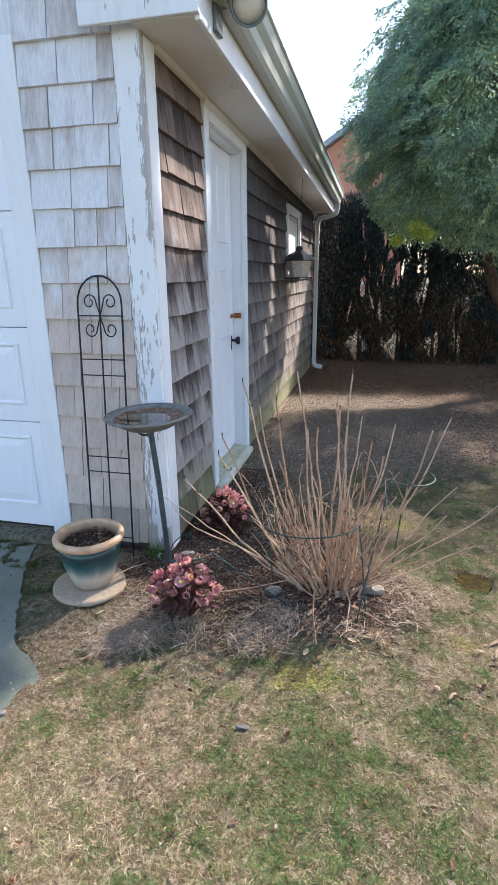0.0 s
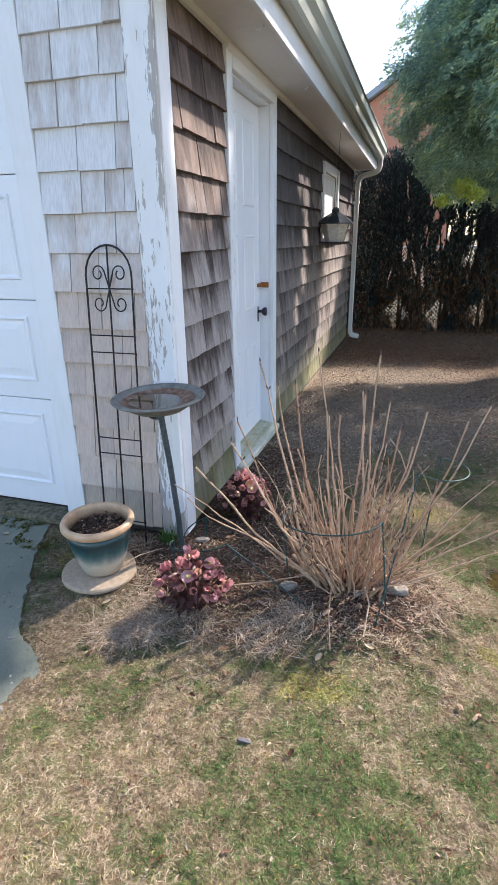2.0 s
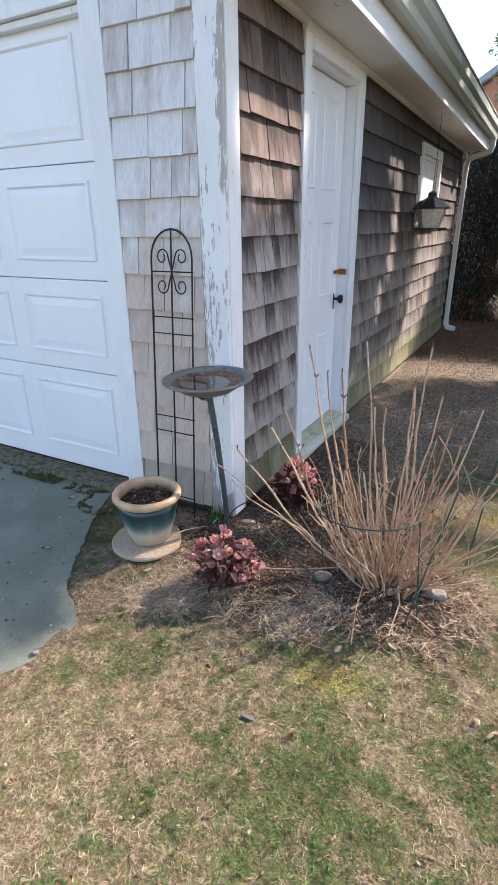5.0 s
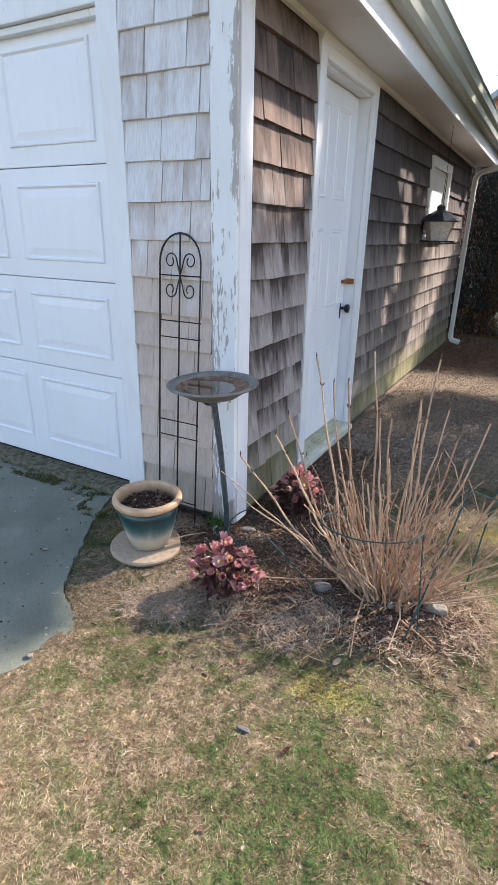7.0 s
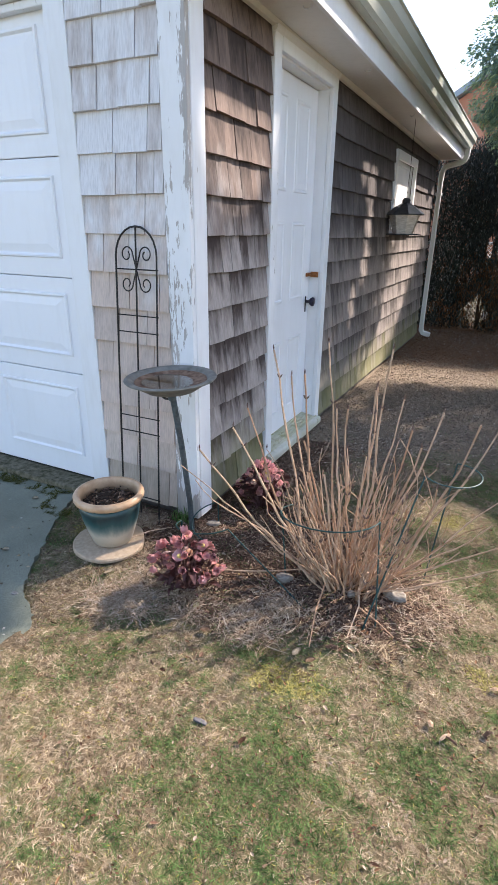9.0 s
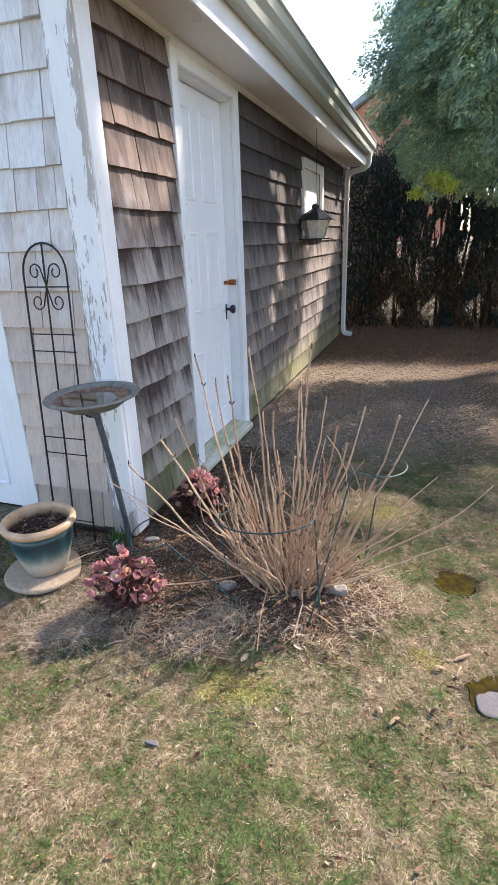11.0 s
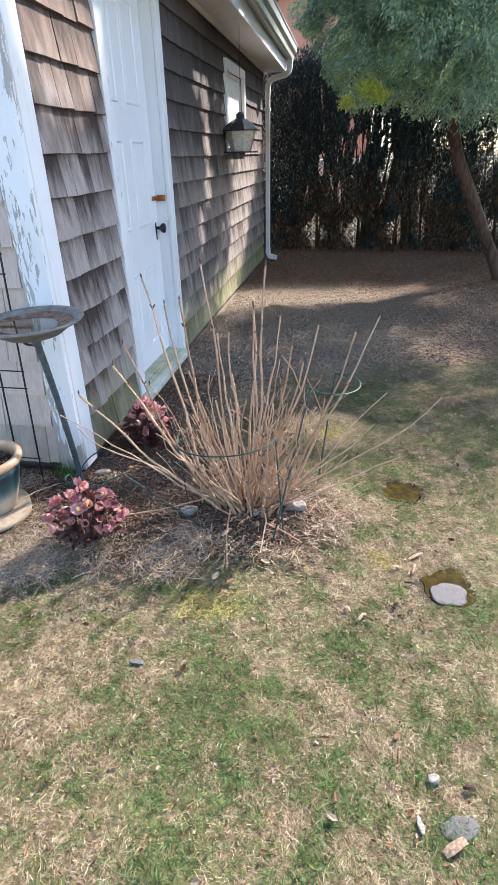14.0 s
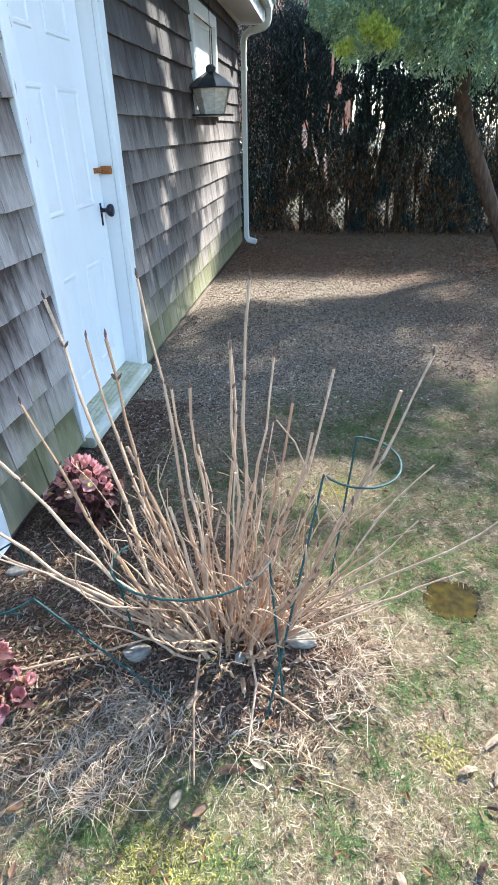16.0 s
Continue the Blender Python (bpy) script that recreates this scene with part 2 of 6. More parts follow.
M_SEED = plain("bird_seed", (0.35, 0.26, 0.15), (0.58, 0.48, 0.34), 160, 0.8, 0, 0.5)
M_DRY = island("dry_grass", [(0.0, (0.125, 0.077, 0.042)), (0.3, (0.262, 0.194, 0.118)), (0.7, (0.40, 0.320, 0.220)), (1.0, (0.525, 0.438, 0.322))], 0.85, tuft=34.0)
M_GREEN = island("green_grass", [(0.0, (0.040, 0.092, 0.026)), (0.6, (0.082, 0.158, 0.047)), (1.0, (0.165, 0.225, 0.085))], 0.75, 0.3, tuft=40.0)
M_STRAW = island("bed_straw", [(0.0, (0.20, 0.128, 0.08)), (0.4, (0.36, 0.26, 0.175)), (0.8, (0.52, 0.41, 0.30)), (1.0, (0.62, 0.52, 0.41))], 0.85)
M_MOSS = island("yellow_moss", [(0.0, (0.15, 0.13, 0.014)), (0.6, (0.31, 0.275, 0.085)), (1.0, (0.42, 0.37, 0.145))], 0.9)
M_DARKMOSS = island("dark_moss", [(0.0, (0.03, 0.035, 0.006)), (0.6, (0.065, 0.07, 0.012)), (1.0, (0.12, 0.11, 0.02))], 0.9)
M_CHIP = island("bark_chips", [(0.0, (0.055, 0.032, 0.022)), (0.5, (0.15, 0.092, 0.064)), (0.85, (0.27, 0.185, 0.130)), (1.0, (0.44, 0.345, 0.26))], 0.9)
M_PALECHIP = island("pale_wood_chips", [(0.0, (0.035, 0.024, 0.018)), (0.45, (0.13, 0.094, 0.068)), (0.8, (0.36, 0.28, 0.205)), (1.0, (0.68, 0.60, 0.50))], 0.9)
M_LITTER = island("fallen_leaves", [(0.0, (0.08, 0.04, 0.025)), (0.4, (0.17, 0.09, 0.058)), (0.75, (0.23, 0.165, 0.12)), (1.0, (0.36, 0.30, 0.24))], 0.8, 0.2)
M_RUSTLEAF = island("orange_leaves", [(0.0, (0.13, 0.062, 0.032)), (1.0, (0.28, 0.155, 0.085))], 0.8, 0.2)
M_SPRAY = island("conifer_sprays", [(0.0, (0.17, 0.29, 0.21)), (0.6, (0.33, 0.47, 0.32)), (0.95, (0.52, 0.62, 0.37)), (1.0, (0.50, 0.50, 0.19))], 0.55, 0.42, 60.0, 4.5)
M_TIP = island("yellow_green_sprays", [(0.0, (0.32, 0.44, 0.07)), (1.0, (0.66, 0.66, 0.14))], 0.55, 0.5)
# last stop paints specks of light in the hedge onto random needles
M_HEDGE = island("light_flecked_needles", [(0.0, (0.010, 0.018, 0.017)), (0.7, (0.022, 0.037, 0.034)), (0.92, (0.055, 0.072, 0.058)), (1.0, (0.21, 0.25, 0.24))], 0.7, 0.08)
M_DEADNEEDLE = island("brown_needles", [(0.0, (0.05, 0.028, 0.016)), (0.6, (0.14, 0.080, 0.045)), (0.9, (0.26, 0.15, 0.085)), (1.0, (0.42, 0.18, 0.07))], 0.8, 0.15)
M_HLEAF = island("bronze_leaf", [(0.0, (0.085, 0.050, 0.046)), (0.6, (0.20, 0.100, 0.095)), (0.9, (0.30, 0.15, 0.145)), (1.0, (0.10, 0.14, 0.06))], 0.45, 0.4)
M_STAMEN = plain("yellow_stamens", (0.62, 0.42, 0.08), (0.8, 0.62, 0.25), 300)


def petal_material(name, c1, c2):
    m, nt, b = material(name, 0.5)
    n = noise_tex(nt, place(nt, (1, 1, 1), "Object"), 45.0, 4)
    r = nt.nodes.new("ShaderNodeObjectInfo").outputs["Random"]
    c = mix(nt, r, ramp(nt, n, [(0.3, c1), (0.7, c2)]), ramp(nt, n, [(0.3, tuple(x * 0.75 for x in c1)), (0.7, c1)]))
    nt.links.new(c, b.inputs["Base Color"])
    b.inputs["Subsurface Weight"].default_value = 0.0
    t = nt.nodes.new("ShaderNodeBsdfTranslucent")
    nt.links.new(c, t.inputs["Color"])
    sh = nt.nodes.new("ShaderNodeMixShader")
    sh.inputs[0].default_value = 0.4
    out = nt.nodes["Material Output"]
    nt.links.new(b.outputs[0], sh.inputs[1])
    nt.links.new(t.outputs[0], sh.inputs[2])
    nt.links.new(sh.outputs[0], out.inputs["Surface"])
    return m


M_PETAL = petal_material("dusty_pink_petal", (0.76, 0.41, 0.42), (0.92, 0.68, 0.67))
M_PALEPETAL = petal_material("peach_petal", (0.86, 0.60, 0.47), (0.93, 0.76, 0.62))


def pot_material():
    m, nt, b = material("glazed_pot", 0.28)
    sep = nt.nodes.new("ShaderNodeSeparateXYZ")
    nt.links.new(place(nt, (1, 1, 1), "Object"), sep.inputs[0])
    drip = noise_tex(nt, place(nt, (22, 22, 3), "Object"), 1.0, 4)
    z = calc(nt, "ADD", sep.outputs["Z"], calc(nt, "MULTIPLY", calc(nt, "SUBTRACT", drip, 0.5), 0.09))
    c = ramp(nt, calc(nt, "DIVIDE", z, 0.30), [(0.0, (0.46, 0.40, 0.31)), (0.22, (0.52, 0.47, 0.38)), (0.36, (0.13, 0.19, 0.18)), (0.46, (0.018, 0.085, 0.088)), (0.60, (0.010, 0.030, 0.036)), (0.74, (0.016, 0.075, 0.068))])
    spots = noise_tex(nt, place(nt, (1, 1, 1), "Object"), 60, 4)
    c = mix(nt, calc(nt, "MULTIPLY", spots, 0.12), c, (0.16, 0.15, 0.13))
    nt.links.new(c, b.inputs["Base Color"])
    bump(nt, b, drip, 0.15, 0.002)
    return m


M_POT = pot_material()
M_RIM = plain("tan_glazed_rim", (0.49, 0.30, 0.17), (0.62, 0.41, 0.25), 30, 0.35)


def glass_material(name, tint, rough=0.05):
    m, nt, b = material(name, rough)
    b.inputs["Base Color"].default_value = (*tint, 1)
    b.inputs["Transmission Weight"].default_value = 1.0
    b.inputs["IOR"].default_value = 1.3
    return m


M_LENS = plain("frosted_lamp_lens", (0.50, 0.44, 0.34), (0.66, 0.62, 0.54), 18, 0.12, 0, 0.05)
M_FEEDGLASS = plain("cloudy_feeder_plastic", (0.48, 0.42, 0.34), (0.74, 0.68, 0.60), 25, 0.25, 0, 0.05, (1, 1, 3))


def driveway_material():
    m, nt, b = material("dark_asphalt", 0.5)
    b.inputs["Specular IOR Level"].default_value = 0.3
    v = place(nt)
    fine = noise_tex(nt, v, 260.0, 3)
    broad = noise_tex(nt, v, 3.0, 6)
    spots = noise_tex(nt, v, 34.0, 2)
    c = ramp(nt, broad, [(0.3, (0.115, 0.126, 0.094)), (0.55, (0.19, 0.203, 0.155)), (0.75, (0.27, 0.278, 0.212))])
    c = mix(nt, 0.5, c, ramp(nt, fine, [(0.3, (0.4, 0.4, 0.4)), (0.7, (1.5, 1.5, 1.5))]), "MULTIPLY")
    c = mix(nt, ramp(nt, spots, [(0.755, (0, 0, 0)), (0.77, (1, 1, 1))]), c, (0.38, 0.38, 0.34))
    nt.links.new(c, b.inputs["Base Color"])
    nt.links.new(ramp(nt, broad, [(0.3, (0.45, 0.45, 0.45)), (0.7, (0.8, 0.8, 0.8))]), b.inputs["Roughness"])
    bump(nt, b, fine, 0.25, 0.002)
    return m


M_DRIVE = driveway_material()
M_CONCRETE = plain("mossy_concrete", (0.045, 0.045, 0.022), (0.20, 0.175, 0.125), 38, 0.9, 0, 0.6)


def ground_material():
    m, nt, b = material("lawn_soil", 0.92)
    v = place(nt)
    bed = nt.nodes.new("ShaderNodeAttribute")
    bed.attribute_name = "bed"
    dirt = nt.nodes.new("ShaderNodeAttribute")
    dirt.attribute_name = "dirt"
    wet = nt.nodes.new("ShaderNodeAttribute")
    wet.attribute_name = "wet"
    fine = noise_tex(nt, v, 120.0, 5)
    mid = noise_tex(nt, v, 16.0, 5)
    broad = noise_tex(nt, v, 1.6, 4)
    lawn = ramp(nt, fine, [(0.3, (0.06, 0.043, 0.025)), (0.55, (0.15, 0.11, 0.067)), (0.75, (0.26, 0.195, 0.125))])
    lawn = mix(nt, calc(nt, "MULTIPLY", ramp(nt, calc(nt, "ADD", calc(nt, "MULTIPLY", mid, 0.5), calc(nt, "MULTIPLY", broad, 0.5)), [(0.47, (0, 0, 0)), (0.60, (1, 1, 1))]), 0.6), lawn, (0.085, 0.125, 0.040))
    mulch = ramp(nt, fine, [(0.32, (0.030, 0.019, 0.013)), (0.55, (0.10, 0.064, 0.044)), (0.78, (0.20, 0.135, 0.095))])
    back = ramp(nt, fine, [(0.34, (0.042, 0.030, 0.022)), (0.50, (0.190, 0.145, 0.107)), (0.66, (0.46, 0.37, 0.28))])
    back = mix(nt, ramp(nt, mid, [(0.55, (0, 0, 0)), (0.75, (0.6, 0.6, 0.6))]), back, (0.06, 0.075, 0.03))
    sy = nt.nodes.new("ShaderNodeSeparateXYZ")
    nt.links.new(v, sy.inputs[0])
    needles = ramp(nt, calc(nt, "ADD", calc(nt, "MULTIPLY", sy.outputs["Y"], 0.13), calc(nt, "MULTIPLY", mid, 0.16)), [(0.55, (0, 0, 0)), (0.64, (0.8, 0.8, 0.8)), (0.91, (0.8, 0.8, 0.8)), (0.96, (0, 0, 0))])
    back = mix(nt, needles, back, ramp(nt, fine, [(0.3, (0.070, 0.030, 0.016)), (0.7, (0.24, 0.115, 0.062))]))
    under_tree = ramp(nt, calc(nt, "ADD", calc(nt, "MULTIPLY", sy.outputs["X"], 0.25), calc(nt, "MULTIPLY", broad, 0.3)), [(0.42, (0, 0, 0)), (0.62, (0.75, 0.75, 0.75))])
    back = mix(nt, under_tree, back, ramp(nt, fine, [(0.32, (0.062, 0.036, 0.023)), (0.55, (0.19, 0.115, 0.073)), (0.75, (0.33, 0.225, 0.15))]))
    c = mix(nt, dirt.outputs["Fac"], lawn, back)
    c = mix(nt, bed.outputs["Fac"], c, mulch)
    c = mix(nt, wet.outputs["Fac"], c, ramp(nt, mid, [(0.3, (0.010, 0.007, 0.002)), (0.7, (0.034, 0.025, 0.004))]))
    nt.links.new(c, b.inputs["Base Color"])
    nt.links.new(ramp(nt, wet.outputs["Fac"], [(0.3, (0.92, 0.92, 0.92)), (0.8, (0.55, 0.55, 0.55))]), b.inputs["Roughness"])
    bump(nt, b, calc(nt, "ADD", fine, mid), 0.8, 0.006)
    return m


M_GROUND = ground_material()


# ---- mesh helpers ----
def part(name, bm, mat, parent=None, label="", smooth=False):
    me = bpy.data.meshes.new(name)
    bm.to_mesh(me)
    bm.free()
    me.materials.append(mat)
    if smooth:
        me.polygons.foreach_set("use_smooth", [True] * len(me.polygons))
    ob = new(name, me)
    ob.parent = parent
    if label:
        tagged(ob, label)
    return ob


def thing(name, label, category, group="", kind="", at=(0, 0, 0)):
    ob = new(name)
    ob.location = at
    return tagged(ob, label, category, group, kind)


def add_box(bm, x0, x1, y0, y1, z0, z1, bev=0.0):
    made = bmesh.ops.create_cube(bm, size=1.0)["verts"]
    for v in made:
        v.co = Vector(((x0 + x1) / 2 + v.co.x * (x1 - x0), (y0 + y1) / 2 + v.co.y * (y1 - y0), (z0 + z1) / 2 + v.co.z * (z1 - z0)))
    if bev:
        edges = {e for v in made for e in v.link_edges}
        bmesh.ops.bevel(bm, geom=list(edges), offset=bev, segments=2, affect="EDGES", profile=0.5)
    return bm


def box(x0, x1, y0, y1, z0, z1, bev=0.003):
    return add_box(bmesh.new(), x0, x1, y0, y1, z0, z1, bev)


def add_tube(bm, pts, radii, seg=6, cap=True):
    """A round tube along the points."""
    pts = [Vector(p) for p in pts]
    if isinstance(radii, (int, float)):
        radii = [radii] * len(pts)
    rings, side = [], None
    for i, p in enumerate(pts):
        d = (pts[min(i + 1, len(pts) - 1)] - pts[max(i - 1, 0)]).normalized()
        if side is None:
            side = d.orthogonal().normalized()
        else:
            side = (side - d * side.dot(d))
            side = side.normalized() if side.length > 1e-6 else d.orthogonal().normalized()
        up = d.cross(side)
        rings.append([bm.verts.new(p + (side * math.cos(a) + up * math.sin(a)) * radii[i]) for a in (2 * math.pi * k / seg for k in range(seg))])
    for r0, r1 in zip(rings, rings[1:]):
        for k in range(seg):
            bm.faces.new((r0[k], r0[(k + 1) % seg], r1[(k + 1) % seg], r1[k]))
    if cap:
        bm.faces.new(rings[0][::-1])
        bm.faces.new(rings[-1])
    return bm


def tube(pts, radii, seg=6):
    return add_tube(bmesh.new(), pts, radii, seg)


def lathe(profile, seg=40, cx=0.0, cy=0.0):
    """A turned shape from (radius, height) pairs; a radius of 0 closes it."""
    bm = bmesh.new()
    rings = []
    for r, z in profile:
        if r <= 1e-6:
            rings.append([bm.verts.new((cx, cy, z))])
        else:
            rings.append([bm.verts.new((cx + r * math.cos(2 * math.pi * k / seg), cy + r * math.sin(2 * math.pi * k / seg), z)) for k in range(seg)])
    for a, b in zip(rings, rings[1:]):
        for k in range(seg):
            k2 = (k + 1) % seg
            if len(a) == 1 and len(b) > 1:
                bm.faces.new((a[0], b[k], b[k2]))
            elif len(b) == 1 and len(a) > 1:
                bm.faces.new((a[k], a[k2], b[0]))
            elif len(a) > 1:
                bm.faces.new((a[k], a[k2], b[k2], b[k]))
    bmesh.ops.recalc_face_normals(bm, faces=bm.faces)
    return bm


def extrude_y(profile, y0, y1):
    """A closed outline of (x, z) pairs, drawn out along y."""
    bm = bmesh.new()
    a = [bm.verts.new((x, y0, z)) for x, z in profile]
    b = [bm.verts.new((x, y1, z)) for x, z in profile]
    n = len(profile)
    for k in range(n):
        bm.faces.new((a[k], a[(k + 1) % n], b[(k + 1) % n], b[k]))
    bm.faces.new(a[::-1])
    bm.faces.new(b)
    bmesh.ops.recalc_face_normals(bm, faces=bm.faces)
    return bm


def pieces(name, verts, tris, mat, parent=None):
    """Many alike small pieces in one mesh. verts: (n, k, 3); tris: corner numbers of one piece."""
    n, k, _ = verts.shape
    t = np.asarray(tris, dtype=np.int32)
    loops = (t[None] + (np.arange(n, dtype=np.int32) * k)[:, None, None]).reshape(-1)
    me = bpy.data.meshes.new(name)
    me.vertices.add(n * k)
    me.vertices.foreach_set("co", np.ascontiguousarray(verts, dtype=np.float32).reshape(-1))
    me.loops.add(len(loops))
    me.loops.foreach_set("vertex_index", loops)
    me.polygons.add(len(loops) // 3)
    me.polygons.foreach_set("loop_start", np.arange(0, len(loops), 3, dtype=np.int32))
    me.polygons.foreach_set("loop_total", np.full(len(loops) // 3, 3, dtype=np.int32))
    me.update(calc_edges=True)
    me.polygons.foreach_set("use_smooth", np.zeros(len(loops) // 3, dtype=bool))
    me.materials.append(mat)
    ob = new(name, me)
    ob.parent = parent
    return ob




def field(seed, cell, x, y):
    """Smooth random values 0..1 over the plan, two octaves."""
    def one(s, c):
        g = np.random.default_rng(s).random((256, 256))
        u, v = x / c + 91.3, y / c + 77.7
        i, j = np.floor(u).astype(int), np.floor(v).astype(int)
        fu, fv = u - i, v - j
        fu, fv = fu * fu * (3 - 2 * fu), fv * fv * (3 - 2 * fv)
        i, j, i2, j2 = i % 256, j % 256, (i + 1) % 256, (j + 1) % 256
        return (g[i, j] * (1 - fu) + g[i2, j] * fu) * (1 - fv) + (g[i, j2] * (1 - fu) + g[i2, j2] * fu) * fv
    return one(seed, cell) * 0.62 + one(seed + 50, cell * 0.37) * 0.38


def ease(a, b, v):
    t = np.clip((v - a) / (b - a), 0, 1)
    return t * t * (3 - 2 * t)


# ---- plan of the ground ----
DRIVE_EDGE = [(-1.25, -9.0), (-0.95, -4.2), (-0.62, -2.6), (-0.40, -1.75), (-0.22, -1.35), (-0.13, -1.10), (-0.115, -1.02), (-0.12, -0.91), (-0.18, -0.845), (-0.31, -0.77), (-0.40, -0.65), (-0.50, -0.47), (-0.59, -0.33), (-0.66, -0.18), (-0.70, -0.07)]
PUDDLES = [(1.405, 0.035, 0.092, 0.088), (1.502, -0.510, 0.102, 0.112)]


def bed_mask(x, y):
    n = (field(3, 0.22, x, y) - 0.5) * 0.5
    e1 = 1.1 - np.hypot((x - 0.35) / 0.54, (y + 0.10) / 0.43)
    e2 = 1.1 - np.hypot((x - 0.81) / 0.35, (y + 0.22) / 0.29)
    e3 = np.where((y > -0.1) & (y < 1.2), 0.45 - (x - 0.0) / 0.8, -1)
    return ease(-0.16, 0.30, np.maximum(np.maximum(e1, e2), e3) + n)


def dirt_mask(x, y):
    n = (field(9, 0.5, x, y) - 0.5) * 1.3
    return ease(-0.25, 0.35, y - (0.85 + 0.42 * np.maximum(x - 0.3, 0)) + n * 0.6) * ease(7.4, 6.9, y)


def wet_mask(x, y):
    n = (field(12, 0.06, x, y) - 0.5) * 0.9
    w = np.zeros_like(x)
    for px, py, rx, ry in PUDDLES:
        w = np.maximum(w, ease(0.0, 0.12, 1.0 - np.hypot((x - px) / rx, (y - py) / ry) + n))
    return w


def drive_mask(x, y):
    ex = np.interp(y, [p[1] for p in DRIVE_EDGE], [p[0] for p in DRIVE_EDGE])
    return (x < ex) & (y < -0.02)


def height(x, y):
    x, y = np.asarray(x, float), np.asarray(y, float)
    z = (field(21, 0.35, x, y) - 0.5) * 0.022 + (field(22, 0.09, x, y) - 0.5) * 0.012
    z = z + 0.035 * np.exp(-(((x - 0.8) / 0.35) ** 2 + ((y + 0.2) / 0.3) ** 2)) + bed_mask(x, y) * 0.008
    z = z - 0.010 * wet_mask(x, y)
    far = np.clip((np.hypot(x - 0.8, y) - 3.2) / 1.5, 0, 1)
    return z * (1 - far)


def hz(x, y):
    return float(height(np.array([x]), np.array([y]))[0])


def axis(lo, hi, step, far):
    """Fine steps between lo and hi, growing outside."""
    a = list(np.arange(lo, hi + step / 2, step))
    s, v = step, a[-1]
    up = []
    while v < far:
        s *= 1.45
        v += s
        up.append(v)
    s, v = step, a[0]
    down = []
    while v > -far:
        s *= 1.45
        v -= s
        down.append(v)
    return np.array(down[::-1] + a + up)


gx, gy = axis(-1.2, 3.6, 0.028, 600), axis(-2.6, 6.4, 0.028, 600)
GX, GY = np.meshgrid(gx, gy, indexing="ij")
GZ = height(GX, GY)
GZ = np.where(drive_mask(GX, GY) & (GX < -0.2), GZ - 0.02, GZ)
GZ = np.where((GX < -0.03) & (GY > 0.05) & (GY < 5.3), -0.05, GZ)
nx, ny = GX.shape
idx = np.arange(nx * ny, dtype=np.int32).reshape(nx, ny)
quads = np.stack([idx[:-1, :-1], idx[1:, :-1], idx[1:, 1:], idx[:-1, 1:]], -1).reshape(-1, 4)
me = bpy.data.meshes.new("ground")
me.vertices.add(nx * ny)
me.vertices.foreach_set("co", np.stack([GX, GY, GZ], -1).astype(np.float32).reshape(-1))
me.loops.add(quads.size)
me.loops.foreach_set("vertex_index", quads.reshape(-1))
me.polygons.add(len(quads))
me.polygons.foreach_set("loop_start", np.arange(0, quads.size, 4, dtype=np.int32))
me.polygons.foreach_set("loop_total", np.full(len(quads), 4, dtype=np.int32))
me.update(calc_edges=True)
me.polygons.foreach_set("use_smooth", [True] * len(quads))
for nm, fn in (("bed", bed_mask), ("dirt", dirt_mask), ("wet", wet_mask)):
    at = me.attributes.new(nm, "FLOAT", "POINT")
    at.data.foreach_set("value", fn(GX, GY).astype(np.float32).reshape(-1))
me.materials.append(M_GROUND)
tagged(new("ground", me), "worn early-spring lawn with bare mulch bed and soil", "ground", kind="structure")

# driveway and apron
bm = bmesh.new()
edge = []
for (ax, ay), (bx, by) in zip(DRIVE_EDGE, DRIVE_EDGE[1:]):
    for k in range(6):
        t = k / 6
        edge.append((ax + (bx - ax) * t + random.uniform(-0.008, 0.008), ay + (by - ay) * t + random.uniform(-0.006, 0.006)))
edge.append(DRIVE_EDGE[-1])
ring = [(-6.0, -9.0)] + edge + [(-6.0, -0.07)]
top = [bm.verts.new((x, y, 0.006)) for x, y in ring]
low = [bm.verts.new((x, y, -0.06)) for x, y in ring]
bm.faces.new(top)
for k in range(len(ring)):
    bm.faces.new((top[k], low[k], low[(k + 1) % len(ring)], top[(k + 1) % len(ring)]))
bmesh.ops.recalc_face_normals(bm, faces=bm.faces)
tagged(part("driveway", bm, M_DRIVE), "dark blue-grey asphalt driveway with a ragged edge", "driveway", kind="structure")
tagged(part("door_apron", box(-3.6, -0.60, -0.075, 0.12, -0.05, 0.035, 0.01), M_CONCRETE), "mossy concrete strip under the garage door", "apron", kind="structure")

# ---- garage: walls, trim, eaves ----
EAVE, DROP = 2.162, 0.0125          # soffit height at the corner, fall along the wall
WALL_END = 5.42
DOOR = (0.715, 1.61)
WIN = (3.27, 4.16, 1.275, 1.95)


def eave_fall(bm):
    for v in bm.verts:
        v.co.z -= DROP * v.co.y
    return bm


wall_front = tagged(part("wall_front", box(-0.53, -0.004, 0.012, 0.13, -0.05, 3.0, 0), M_SHEATH), "front garage wall of silver-grey cedar shingles", "wall", kind="structure")
bm = bmesh.new()
add_box(bm, -3.7, -0.53, 0.012, 0.13, 2.14, 3.0)
add_box(bm, -6.0, -3.7, 0.012, 0.13, -0.05, 3.0)
part("wall_above_door", bm, M_SH_FRONT, wall_front)
bm = bmesh.new()
add_box(bm, -0.12, -0.012, 0.13, DOOR[0] + 0.02, -0.05, 2.2)
add_box(bm, -0.12, -0.012, DOOR[1] - 0.02, WIN[0] + 0.03, -0.05, 2.2)
add_box(bm, -0.12, -0.012, WIN[1] - 0.03, WALL_END, -0.05, 2.2)
add_box(bm, -0.12, -0.012, WIN[0] + 0.03, WIN[1] - 0.03, -0.05, WIN[2] + 0.03)
